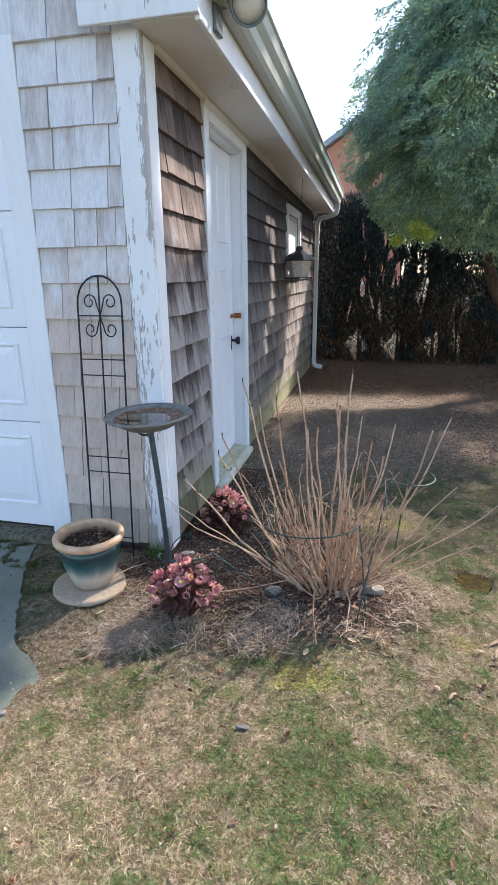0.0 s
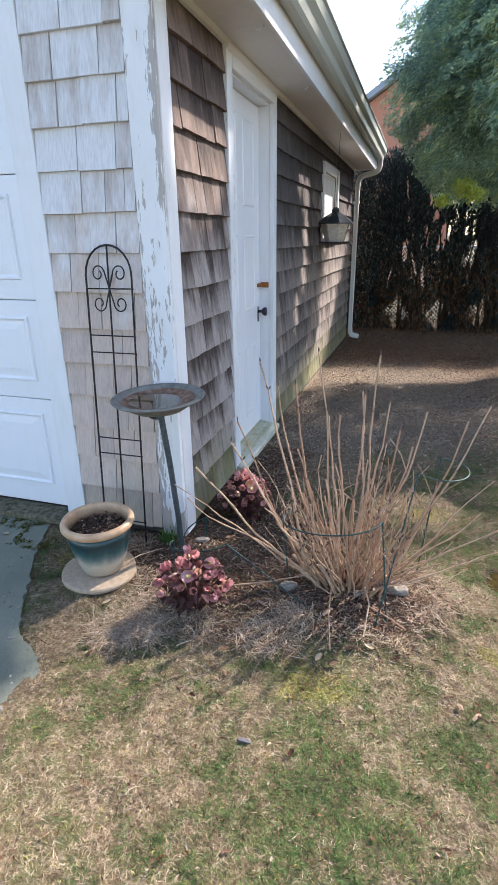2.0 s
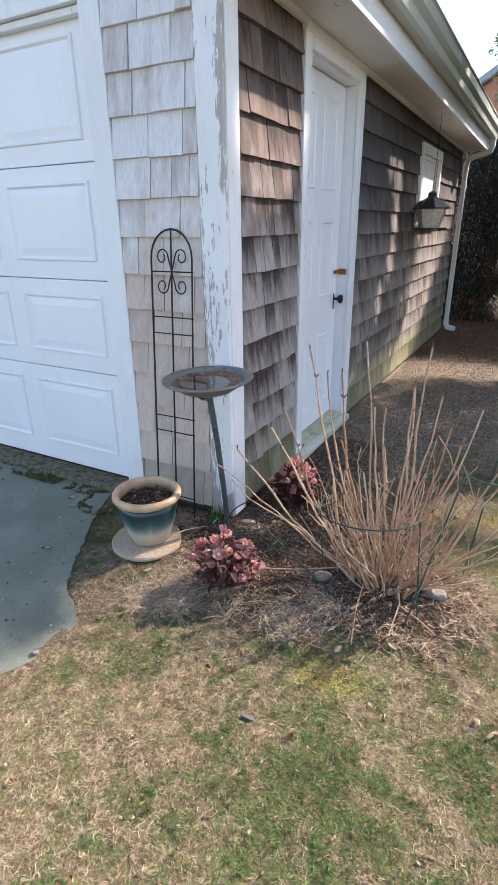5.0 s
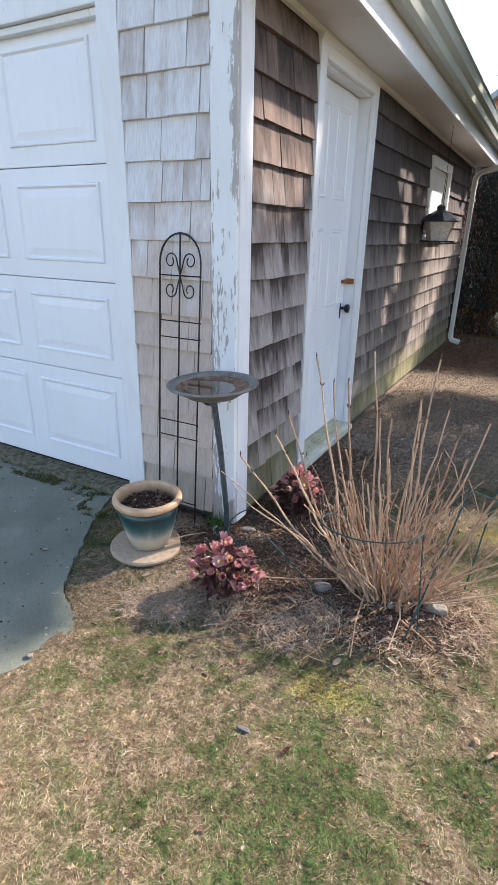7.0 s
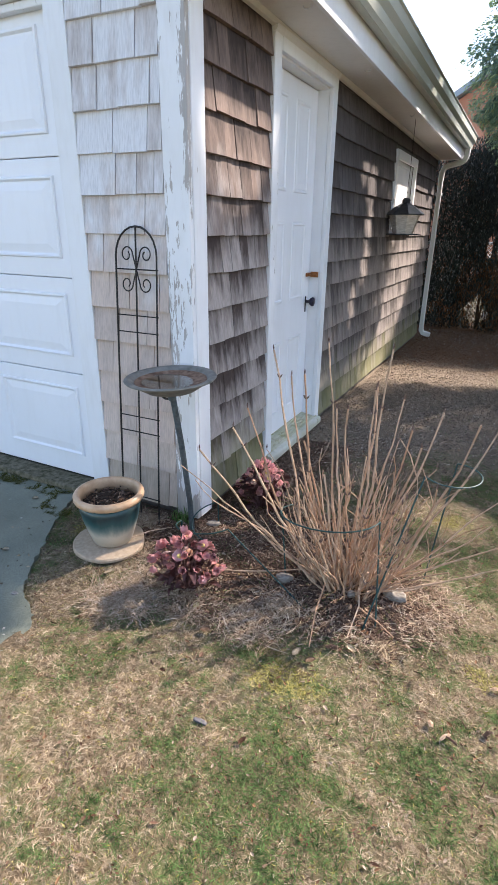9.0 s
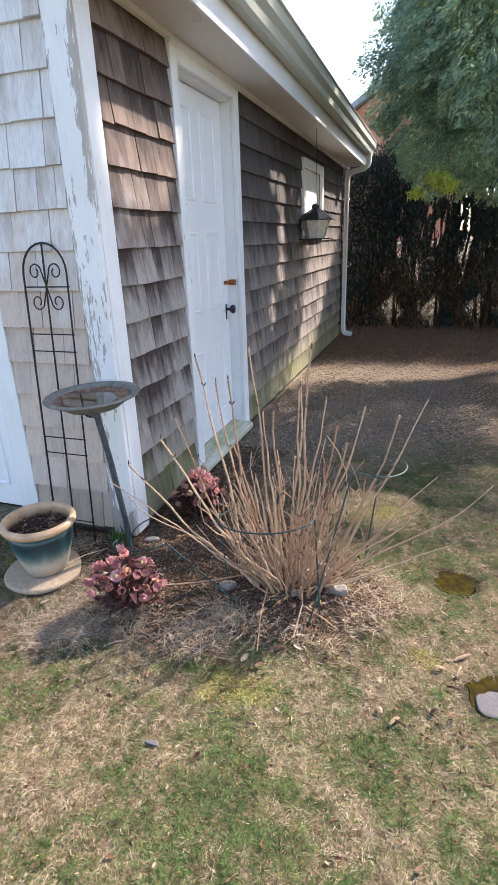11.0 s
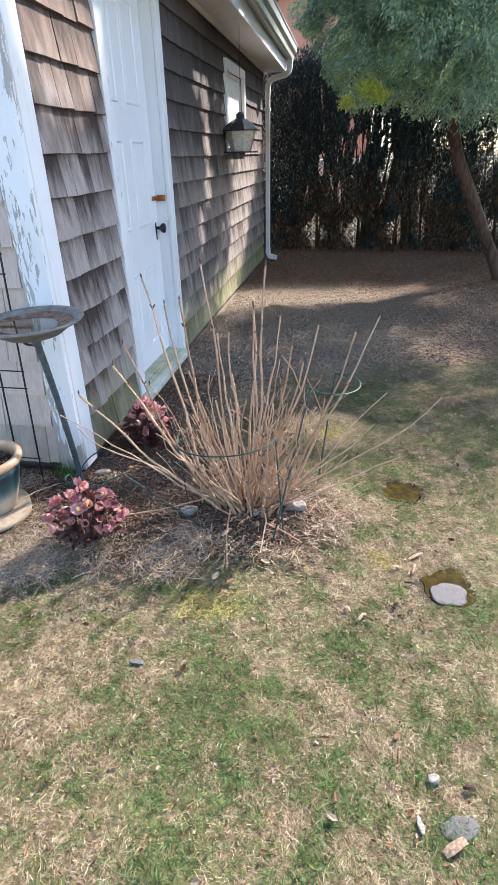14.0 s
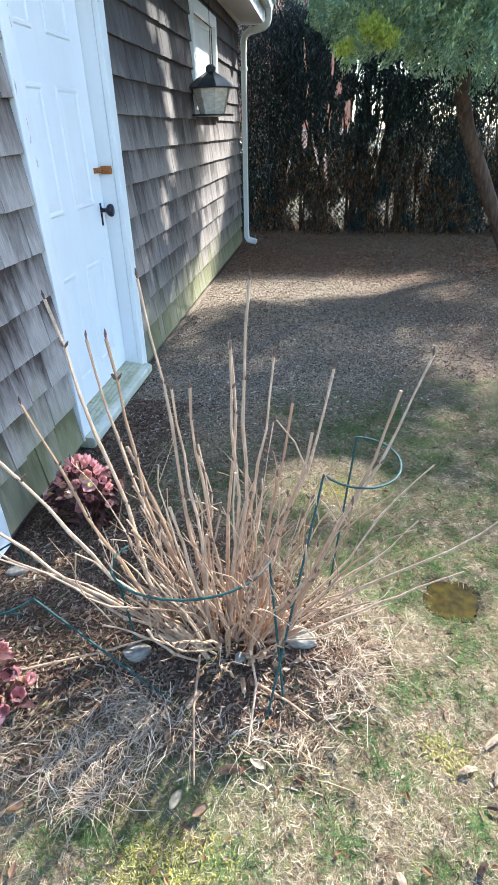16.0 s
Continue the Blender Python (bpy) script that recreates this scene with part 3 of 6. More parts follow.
add_box(bm, -0.12, -0.012, WIN[0] + 0.03, WIN[1] - 0.03, WIN[3] - 0.03, 2.2)
add_box(bm, -0.12, -0.012, DOOR[0] + 0.02, DOOR[1] - 0.02, 2.08, 2.2)
wall_side = tagged(part("wall_side", bm, M_SHEATH), "side garage wall of weathered brown cedar shingles", "wall", kind="structure")
bm = bmesh.new()
add_box(bm, -6.0, -0.12, WALL_END - 0.1, WALL_END, -0.05, 2.3)
add_box(bm, -6.1, -6.0, 0.0, WALL_END, -0.05, 2.3)
tagged(part("wall_back", bm, M_SHEATH), "plain far garage walls", "wall", kind="structure")
tagged(part("garage_floor", box(-6.0, -0.12, 0.13, WALL_END - 0.1, -0.06, 0.0, 0), M_CONCRETE), "concrete garage floor", "floor", kind="structure")
tagged(part("ceiling", box(-6.0, -0.012, 0.13, WALL_END, 2.24, 2.28, 0), M_SHEATH), "dark garage ceiling", "ceiling", kind="structure")

corner = thing("corner_board", "white corner boards with grey wood under peeling paint", "trim", kind="structure")
part("front_board", box(-0.105, 0.010, -0.014, 0.012, 0.015, 2.20, 0.003), M_PEEL, corner)
part("side_board", box(-0.012, 0.013, 0.013, 0.107, 0.015, 2.155, 0.003), M_TRIM, corner)
casing = thing("garage_door_casing", "white painted casing round the garage door", "trim", kind="structure")
part("jamb_board", box(-0.632, -0.527, -0.012, 0.10, 0.05, 2.20, 0.003), M_WHITE, casing)
part("head_board", box(-3.5, -0.632, -0.014, 0.10, 2.122, 2.21, 0.003), M_TRIM, casing)
part("stop_moulding", box(-3.5, -0.634, 0.012, 0.05, 2.092, 2.120, 0.004), M_TRIM, casing)

# soffit, fascia, gutter, roof
tagged(part("soffit", eave_fall(box(0.0, 0.238, -0.06, 5.62, EAVE, EAVE + 0.02, 0)), M_SOFFIT), "cream painted soffit board under the eaves", "soffit", kind="structure")
tagged(part("frieze_moulding", eave_fall(extrude_y([(0.0, EAVE), (0.0, EAVE - 0.022), (0.016, EAVE - 0.018), (0.026, EAVE - 0.003), (0.026, EAVE)], 0.11, 5.40)), M_SOFFIT), "narrow moulding where wall meets soffit", "trim", kind="structure")
fascia = tagged(part("fascia", eave_fall(box(0.238, 0.258, -0.06, 5.62, EAVE - 0.012, EAVE + 0.22, 0.003)), M_WHITE), "white fascia board along the eaves", "fascia", kind="structure")
tagged(part("rake_return", box(-0.20, 0.26, -0.085, -0.062, 2.165, 2.40, 0.004), M_RAKE), "white gable return with peeling paint", "trim", kind="structure")
bm = bmesh.new()
gut = [(0.262, 2.385), (0.262, 2.262), (0.315, 2.255), (0.330, 2.275), (0.338, 2.315), (0.362, 2.345), (0.368, 2.395), (0.378, 2.402), (0.378, 2.409), (0.362, 2.409), (0.356, 2.350), (0.332, 2.320), (0.323, 2.282), (0.310, 2.263), (0.268, 2.269), (0.268, 2.385)]
gutter = tagged(part("gutter", eave_fall(extrude_y(gut, -0.09, 5.66)), M_GUTTER), "pale aluminium gutter along the eaves", "gutter", kind="structure")
part("gutter_end", eave_fall(extrude_y([(0.262, 2.39), (0.262, 2.262), (0.315, 2.255), (0.330, 2.275), (0.338, 2.315), (0.362, 2.345), (0.368, 2.40)], -0.094, -0.088)), M_GUTTER, gutter)
bm = bmesh.new()
for q in ([(0.31, -0.12, 2.405), (0.31, 5.70, 2.335), (-2.95, 5.70, 4.10), (-2.95, -0.12, 4.17)], [(-2.95, -0.12, 4.17), (-2.95, 5.70, 4.10), (-6.3, 5.70, 2.30), (-6.3, -0.12, 2.37)]):
    f = bm.faces.new([bm.verts.new(p) for p in q])
    up = bmesh.ops.extrude_face_region(bm, geom=[f])
    for v in up["geom"]:
        if isinstance(v, bmesh.types.BMVert):
            v.co.z += 0.03
bmesh.ops.recalc_face_normals(bm, faces=bm.faces)
tagged(part("roof", bm, M_ROOF), "grey asphalt-shingled garage roof", "roof", kind="structure")
bm = bmesh.new()
f = bm.faces.new([bm.verts.new(p) for p in ((0.0, 0.02, 2.9), (-6.0, 0.02, 2.9), (-2.95, 0.02, 4.12))])
bmesh.ops.solidify(bm, geom=[f], thickness=0.1)
part("gable", bm, M_SH_FRONT, wall_front)

# downspout
spout = thing("downspout", "white metal downspout with elbows on the far corner", "downspout", kind="structure")


def flat_pipe(pts, w, d):
    bm = bmesh.new()
    rings = []
    for i, p in enumerate(pts):
        p = Vector(p)
        dirn = (Vector(pts[min(i + 1, len(pts) - 1)]) - Vector(pts[max(i - 1, 0)])).normalized()
        b = Vector((0, 1, 0))
        a = b.cross(dirn).normalized()
        c = 0.3
        ring = []
        for sa, sb in ((1, 1 - c), (1 - c, 1), (-1 + c, 1), (-1, 1 - c), (-1, -1 + c), (-1 + c, -1), (1 - c, -1), (1, -1 + c)):
            ring.append(bm.verts.new(p + a * sa * w / 2 + b * sb * d / 2))
        rings.append(ring)
    for r0, r1 in zip(rings, rings[1:]):
        for k in range(8):
            bm.faces.new((r0[k], r0[(k + 1) % 8], r1[(k + 1) % 8], r1[k]))
    bm.faces.new(rings[0])
    bm.faces.new(rings[-1])
    bmesh.ops.recalc_face_normals(bm, faces=bm.faces)
    return bm


SY = 5.47
part("elbow", flat_pipe([(0.31, SY, 2.20), (0.31, SY, 2.12), (0.295, SY, 2.075), (0.26, SY, 2.05), (0.12, SY, 2.02), (0.075, SY, 1.995), (0.055, SY, 1.95), (0.052, SY, 1.86)], 0.058, 0.07), M_PIPE, spout)
part("pipe", flat_pipe([(0.052, SY, 1.87), (0.052, SY, 0.12)], 0.052, 0.064), M_PIPE, spout)
part("shoe", flat_pipe([(0.052, SY, 0.14), (0.054, SY, 0.08), (0.075, SY, 0.045), (0.17, SY - 0.0, 0.022)], 0.058, 0.07), M_PIPE, spout)
part("strap", box(0.012, 0.086, SY - 0.045, SY + 0.042, 1.70, 1.73, 0.002), M_PIPE, spout)

# ---- garage door ----
gd = thing("garage_door", "white raised-panel sectional garage door, closed", "garage door", kind="structure")
SECT = [(0.045, 0.612), (0.615, 1.074), (1.077, 1.579), (1.582, 2.121)]
for z0, z1 in SECT:
    sec = part("section", box(-3.45, -0.635, 0.05, 0.09, z0, z1, 0.004), M_GDOOR, gd)
    for k in range(4):
        xr = -0.735 - 0.672 * k
        xl, pz0, pz1 = xr - 0.555, z0 + (0.115 if z0 < 0.1 else 0.085), z1 - 0.07
        bm = bmesh.new()
        loops = []
        for inset, yy in ((0.0, 0.0495), (0.005, 0.0415), (0.014, 0.0405), (0.026, 0.0488), (0.034, 0.0488), (0.075, 0.0435)):
            loops.append([bm.verts.new(p) for p in ((xl + inset, yy, pz0 + inset * 0.8), (xr - inset, yy, pz0 + inset * 0.8), (xr - inset, yy, pz1 - inset * 0.8), (xl + inset, yy, pz1 - inset * 0.8))])
        for a, b in zip(loops, loops[1:]):
            for j in range(4):
                bm.faces.new((a[j], a[(j + 1) % 4], b[(j + 1) % 4], b[j]))
        bm.faces.new(loops[-1])
        bmesh.ops.recalc_face_normals(bm, faces=bm.faces)
        part("panel", bm, M_GDOOR, sec)
part("bottom_seal", box(-3.45, -0.635, 0.055, 0.085, 0.034, 0.046, 0), M_IRON, gd)

# ---- side door ----
door = thing("door_1", "white panelled wooden side door, closed", "door", kind="structure")
DX, D0, D1, DZ0, DZ1 = -0.078, 0.795, 1.532, 0.085, 2.045
slab = part("slab", box(DX - 0.04, DX, D0, D1, DZ0, DZ1, 0.003), M_DOORP, door)
for za, zb in ((0.205, 0.662), (0.893, 1.338), (1.495, 1.952)):
    for ya, yb in ((0.888, 1.096), (1.204, 1.414)):
        bm = bmesh.new()
        loops = []
        for inset, xx in ((0.0, DX + 0.0005), (0.005, DX + 0.006), (0.014, DX + 0.006), (0.020, DX - 0.001 + 0.0015), (0.05, DX + 0.004)):
            loops.append([bm.verts.new(p) for p in ((xx, ya + inset, za + inset), (xx, yb - inset, za + inset), (xx, yb - inset, zb - inset), (xx, ya + inset, zb - inset))])
        for a, b in zip(loops, loops[1:]):
            for j in range(4):
                bm.faces.new((a[j], a[(j + 1) % 4], b[(j + 1) % 4], b[j]))
        bm.faces.new(loops[-1])
        bmesh.ops.recalc_face_normals(bm, faces=bm.faces)
        part("panel", bm, M_DOORP, slab)
knob_y, knob_z = D1 - 0.050, 0.862
plate = part("lock_plate", box(DX, DX + 0.004, knob_y - 0.008, knob_y + 0.008, knob_z - 0.068, knob_z + 0.032, 0.002), M_IRON, slab, "dark iron lock plate")
kb = lathe([(0.0, 0.0), (0.010, 0.0), (0.009, 0.018), (0.013, 0.024), (0.025, 0.034), (0.029, 0.046), (0.026, 0.054), (0.014, 0.057), (0.0, 0.058)], 20)
bmesh.ops.transform(kb, matrix=pose(DX + 0.005, knob_y, knob_z, 0, 90, 0), verts=kb.verts)
part("door_knob", kb, M_KNOB, slab, "dark purple-black door knob", True)
part("slide_bolt", box(DX + 0.001, DX + 0.012, D1 - 0.07, D1 - 0.006, 1.018, 1.040, 0.002), M_RUST, slab, "small rusty bolt")
part("bolt_rod", tube([(DX + 0.018, D1 - 0.06, 1.029), (DX + 0.018, D1 - 0.001, 1.029)], 0.006, 8), M_RUST, slab)
part("bolt_keep", box(DX + 0.012, DX + 0.062, D1 - 0.012, D1 + 0.002, 1.012, 1.046, 0.003), M_RUST, door, "rusty keep on the jamb")
dc = thing("door_casing", "white painted casing round the side door", "trim", kind="structure")
part("casing_left", box(-0.010, 0.016, DOOR[0], D0, 0.045, 2.135, 0.004), M_TRIM, dc)
part("casing_right", box(-0.010, 0.016, D1 + 0.003, DOOR[1], 0.04, 2.135, 0.004), M_WHITE, dc)
part("casing_head", box(-0.010, 0.017, D0 + 0.001, D1 + 0.0025, 2.058, 2.135, 0.004), M_WHITE, dc)
part("drip_moulding", extrude_y([(0.0, 2.137), (0.030, 2.137), (0.024, 2.120), (0.017, 2.112), (0.0, 2.112)], DOOR[0] - 0.004, DOOR[1] + 0.004), M_WHITE, dc)
part("jamb_left", box(-0.11, -0.011, D0 - 0.020, D0 - 0.002, 0.06, 2.07, 0), M_WHITE, dc)
part("jamb_right", box(-0.11, -0.011, D1 + 0.003, D1 + 0.022, 0.06, 2.07, 0), M_WHITE, dc)
part("jamb_head", box(-0.11, -0.011, D0, D1, 2.049, 2.075, 0), M_WHITE, dc)
sill = thing("door_sill", "worn sloping wooden sill with green moss", "door sill", kind="structure")
part("nosing", extrude_y([(0.023, 0.012), (0.050, 0.012), (0.057, 0.024), (0.057, 0.050), (0.050, 0.060), (0.023, 0.0635)], DOOR[0] + 0.005, DOOR[1] - 0.055), M_SILLEDGE, sill, "worn white nosing with moss")
for k in range(1, 7):
    x1 = 0.044 - k * 0.022
    zt = 0.0605 + k * 0.0036
    part("board_ridge", extrude_y([(x1 - 0.0205, 0.012), (x1, 0.012), (x1, zt - 0.002), (x1 - 0.003, zt), (x1 - 0.0175, zt + 0.0015), (x1 - 0.0205, zt - 0.001)], DOOR[0] + 0.006, DOOR[1] - 0.056), M_SILL, sill)

# ---- window ----
win = thing("window_1", "small white-framed garage window", "window", kind="structure")
W0, W1, WZ0, WZ1 = WIN
for nm, b in (("frame_left", (-0.01, 0.022, W0, W0 + 0.058, WZ0 + 0.03, WZ1)), ("frame_right", (-0.01, 0.022, W1 - 0.058, W1, WZ0 + 0.03, WZ1)), ("frame_head", (-0.01, 0.024, W0 + 0.0585, W1 - 0.0585, WZ1 - 0.07, WZ1))):
    part(nm, box(*b, 0.003), M_WHITE, win)
part("window_sill", box(-0.03, 0.045, W0 - 0.01, W1 + 0.01, WZ0, WZ0 + 0.029, 0.004), M_WHITE, win)
for nm, b in (("sash_left", (-0.045, -0.015, W0 + 0.059, W0 + 0.088, WZ0 + 0.03, WZ1 - 0.071)), ("sash_right", (-0.045, -0.015, W1 - 0.088, W1 - 0.059, WZ0 + 0.03, WZ1 - 0.071)), ("sash_bottom", (-0.045, -0.015, W0 + 0.0885, W1 - 0.0885, WZ0 + 0.03, WZ0 + 0.07)), ("sash_top", (-0.045, -0.015, W0 + 0.0885, W1 - 0.0885, WZ1 - 0.105, WZ1 - 0.071))):
    part(nm, box(*b, 0.002), M_WHITE, win)
# the pane's pale look is put into an opaque panel's colour
M_PALEPANE = plain("pale_pane", (0.66, 0.68, 0.70), (0.78, 0.79, 0.80), 6, 0.6, 0, 0.1)
part("panel", box(-0.036, -0.026, W0 + 0.086, W1 - 0.086, WZ0 + 0.067, WZ1 - 0.102, 0.001), M_PALEPANE, win, "opaque pale pane filling the sash")
part("reveal", box(-0.11, -0.075, W0 + 0.04, W0 + 0.06, WZ0 + 0.03, WZ1 - 0.08, 0), M_WHITE, win)

# ---- flood lamp ----
lamp = thing("flood_lamp", "round grey outdoor flood lamp on the eave corner", "lamp")
lm = look((0.395, 0.10, 2.245), (0.62, -1.0, 1.75)) @ Matrix.Scale(0.76, 4)
sh = lathe([(0.0, 0.13), (0.035, 0.125), (0.05, 0.09), (0.078, 0.03), (0.086, -0.02), (0.091, -0.03), (0.086, -0.035), (0.080, -0.02), (0.070, 0.03), (0.0, 0.08)], 36)
bmesh.ops.transform(sh, matrix=lm, verts=sh.verts)
part("shade", sh, M_LAMPGREEN, lamp, smooth=True)
ln = lathe([(0.0, -0.030), (0.04, -0.027), (0.078, -0.014), (0.078, -0.006), (0.04, -0.018), (0.0, -0.021)], 36)
bmesh.ops.transform(ln, matrix=lm, verts=ln.verts)
part("lens", ln, M_LENS, lamp, "clear glass lens", True)
bl = lathe([(0.0, -0.004), (0.025, 0.0), (0.035, 0.03), (0.02, 0.07), (0.0, 0.075)], 20)
bmesh.ops.transform(bl, matrix=lm, verts=bl.verts)
part("bulb", bl, M_SEED, lamp, smooth=True)
part("arm", tube([lm @ Vector((0, 0, 0.12)), (0.36, 0.17, 2.285), (0.27, 0.13, 2.26)], [0.012, 0.012, 0.014], 10), M_LAMPGREEN, lamp)
part("bracket", box(0.258, 0.275, 0.09, 0.17, 2.17, 2.34, 0.004), M_LAMPGREEN, lamp)

# soffit hooks
for hx, hy in ((0.205, 1.58), (0.205, 2.85), (0.215, 0.62)):
    z = EAVE - DROP * hy
    hk = tagged(part("cup_hook", tube([(hx, hy, z + 0.004), (hx, hy, z - 0.012), (hx - 0.010, hy - 0.007, z - 0.020), (hx - 0.024, hy - 0.014, z - 0.018), (hx - 0.028, hy - 0.016, z - 0.009)], 0.0024, 6), M_GALV), "small grey metal hook screwed into the soffit", "hook", "soffit hooks")

# ---- bird feeder ----
FX, FY = 0.142, 3.22
feeder = thing("bird_feeder", "hanging bird feeder with black roof and seed-filled clear body", "bird feeder", at=(0, 0, 0))


def six(profile, seg=8, turn=0.39):
    bm = lathe(profile, seg)
    bmesh.ops.transform(bm, matrix=pose(FX, FY, 0, 0, 0, math.degrees(turn)), verts=bm.verts)
    return bm


part("tray", six([(0.0, 1.264), (0.150, 1.264), (0.154, 1.275), (0.148, 1.275), (0.145, 1.270), (0.0, 1.270)], 8), M_FEEDROOF, feeder)
part("body", six([(0.0, 1.272), (0.088, 1.272), (0.104, 1.33), (0.124, 1.39), (0.134, 1.428), (0.0, 1.428)], 8), M_FEEDGLASS, feeder, "cloudy clear plastic body")
part("seed", six([(0.0, 1.274), (0.078, 1.274), (0.092, 1.33), (0.100, 1.355), (0.0, 1.365)], 8), M_SEED, feeder, "pale bird seed")
part("roof", six([(0.0, 1.425), (0.168, 1.425), (0.172, 1.432), (0.10, 1.485), (0.042, 1.518), (0.035, 1.522), (0.035, 1.548), (0.02, 1.562), (0.0, 1.565)], 8), M_FEEDROOF, feeder, "black sloping roof")
part("hanger", tube([(FX, FY, 1.56), (0.15, FY - 0.02, 1.80), (0.19, 3.0, EAVE - DROP * 3.0 - 0.01)], 0.002, 5), M_IRON, feeder, "thin wire hanger")

# ---- trellis ----
tr = thing("garden_trellis", "arched black iron trellis with scrolls leaning on the wall", "trellis")
TM = Matrix.Translation((-0.243, -0.125, -0.01)) @ Matrix.Rotation(radians(-4.2), 4, "X") @ Matrix.Rotation(radians(0.5), 4, "Z")
HW, TOP = 0.103, 1.318


def iron(name, pts, r=0.0042, label=""):
    return part(name, tube([TM @ Vector(p) for p in pts], r, 6), M_IRON, tr, label)


arch = [(-HW, 0, 0.0), (-HW, 0, 0.6), (-HW, 0, TOP - 0.115)]
for k in range(1, 12):
    a = math.pi - math.pi * k / 12
    arch.append((HW * math.cos(a), 0, TOP - 0.115 + 0.115 * math.sin(a)))
arch += [(HW, 0, TOP - 0.115), (HW, 0, 0.6), (HW, 0, 0.0)]
iron("frame", arch, 0.0042)
iron("centre_bar", [(0, 0, 0.02), (0, 0, TOP)], 0.0038)
for z in (1.152, 0.965, 0.895, 0.520, 0.448, 0.13):
    iron("cross_bar", [(-HW - 0.004, 0.004, z), (HW + 0.004, 0.004, z)], 0.0028)
for sx in (-1, 1):
    for sz in (-1, 1):
        pts = [(0, 0.002, 1.152)]
        for k in range(26):
            t = k / 25
            a = math.pi * 1.5 * 0 + t * 2 * math.pi * 1.15
            r = 0.034 * (1 - 0.62 * t)
            pts.append((sx * (0.048 - r * math.cos(a) * 0.9 + 0.0), 0.002, 1.152 + sz * (0.058 + r * math.sin(a))))
        iron("scroll", pts, 0.0028)

# ---- birdbath ----
bath = thing("bird_bath", "shallow weathered metal bird bath on a slim pole", "bird bath")
BC = Vector((0.035, -0.218, 0.693))
bw = lathe([(0.0, 0.0), (0.05, 0.003), (0.10, 0.019), (0.142, 0.046), (0.158, 0.058), (0.177, 0.062), (0.181, 0.067), (0.177, 0.071), (0.163, 0.070), (0.152, 0.066), (0.146, 0.058), (0.128, 0.048), (0.08, 0.044), (0.0, 0.043)], 56)
bmesh.ops.transform(bw, matrix=Matrix.Translation(BC) @ pose(0, 0, 0, 1.5, -1.5, 0), verts=bw.verts)
part("bowl", bw, M_BOWL, bath, "shallow round metal bowl", True)
bf = lathe([(0.0, 0.0465), (0.08, 0.0480), (0.122, 0.0525), (0.141, 0.0590), (0.141, 0.0570), (0.121, 0.0500), (0.08, 0.0455), (0.0, 0.0445)], 40)
bmesh.ops.transform(bf, matrix=Matrix.Translation(BC) @ pose(0, 0, 0, 1.5, -1.5, 0), verts=bf.verts)
part("basin_floor", bf, plain("brown_silt", (0.09, 0.052, 0.034), (0.25, 0.165, 0.115), 45, 0.8), bath, "brown silt in the basin")
wtr = lathe([(0.0, 0.0520), (0.116, 0.0520), (0.114, 0.0512), (0.0, 0.0512)], 40)
bmesh.ops.transform(wtr, matrix=Matrix.Translation(BC), verts=wtr.verts)
M_WATER = glass_material("water", (0.8, 0.82, 0.8), 0.02)
part("water", wtr, M_WATER, bath, "thin layer of clear water")
part("pole", tube([(0.022, -0.085, -0.03), (0.023, -0.10, 0.15), (0.030, -0.158, 0.45), (0.036, -0.216, 0.683)], 0.0125, 12), M_POLE, bath)
part("cradle", tube([BC + Vector((0.032 * math.cos(a) - 0.028, 0.0, 0.006 - 0.03 * math.sin(a))) for a in (math.pi * k / 10 for k in range(11))], 0.005, 6), M_IRON, bath)
part("collar", lathe([(0.0, 0.668), (0.0145, 0.668), (0.016, 0.680), (0.018, 0.694), (0.0, 0.696)], 16, BC.x, BC.y), M_POLE, bath)

# ---- pot and stone disc ----
PX, PY = -0.222, -0.348
disc = lathe([(0.0, 0.0), (0.148, 0.0), (0.156, 0.006), (0.156, 0.016), (0.150, 0.022), (0.0, 0.024)], 48)
for v in disc.verts:
    v.co += Vector((0.004 * math.sin(v.co.x * 40), 0.004 * math.cos(v.co.y * 35), 0))
bmesh.ops.transform(disc, matrix=pose(PX - 0.012, PY - 0.012, hz(PX, PY) + 0.002, 1, 1.5, 0), verts=disc.verts)
tagged(part("stone_disc", disc, M_SAUCER), "round flat stone disc under the flower pot", "paving disc")
potz = hz(PX, PY) + 0.026
pot = thing("flower_pot", "glazed teal and cream ceramic pot with bare soil", "flower pot", at=(PX, PY, potz))
pot.scale = (1.0, 1.0, 0.95)
part("body", lathe([(0.0, 0.0), (0.076, 0.0), (0.084, 0.006), (0.098, 0.05), (0.115, 0.11), (0.127, 0.17), (0.132, 0.215), (0.128, 0.214), (0.122, 0.19), (0.113, 0.15), (0.0, 0.15)], 48), M_POT, pot, "teal glaze running over cream", True)
part("rim", lathe([(0.131, 0.212), (0.143, 0.215), (0.148, 0.224), (0.148, 0.236), (0.143, 0.246), (0.134, 0.249), (0.126, 0.246), (0.122, 0.238), (0.116, 0.180), (0.121, 0.180), (0.131, 0.212)], 48), M_RIM, pot, "tan rolled rim", True)
bm = lathe([(0.0, 0.205), (0.04, 0.202), (0.08, 0.198), (0.1165, 0.192), (0.1165, 0.181), (0.0, 0.18)], 30)
for v in bm.verts:
    v.co.z += random.uniform(-0.006, 0.006)
part("soil", bm, M_SOIL, pot, "dark potting soil")

# ---- shrub of bare canes ----
SB = Vector((0.80, -0.20, hz(0.80, -0.20)))
shrub = thing("hydrangea_shrub", "leafless clump of pale tan canes standing in the mulch", "shrub")
srnd = random.Random(11)


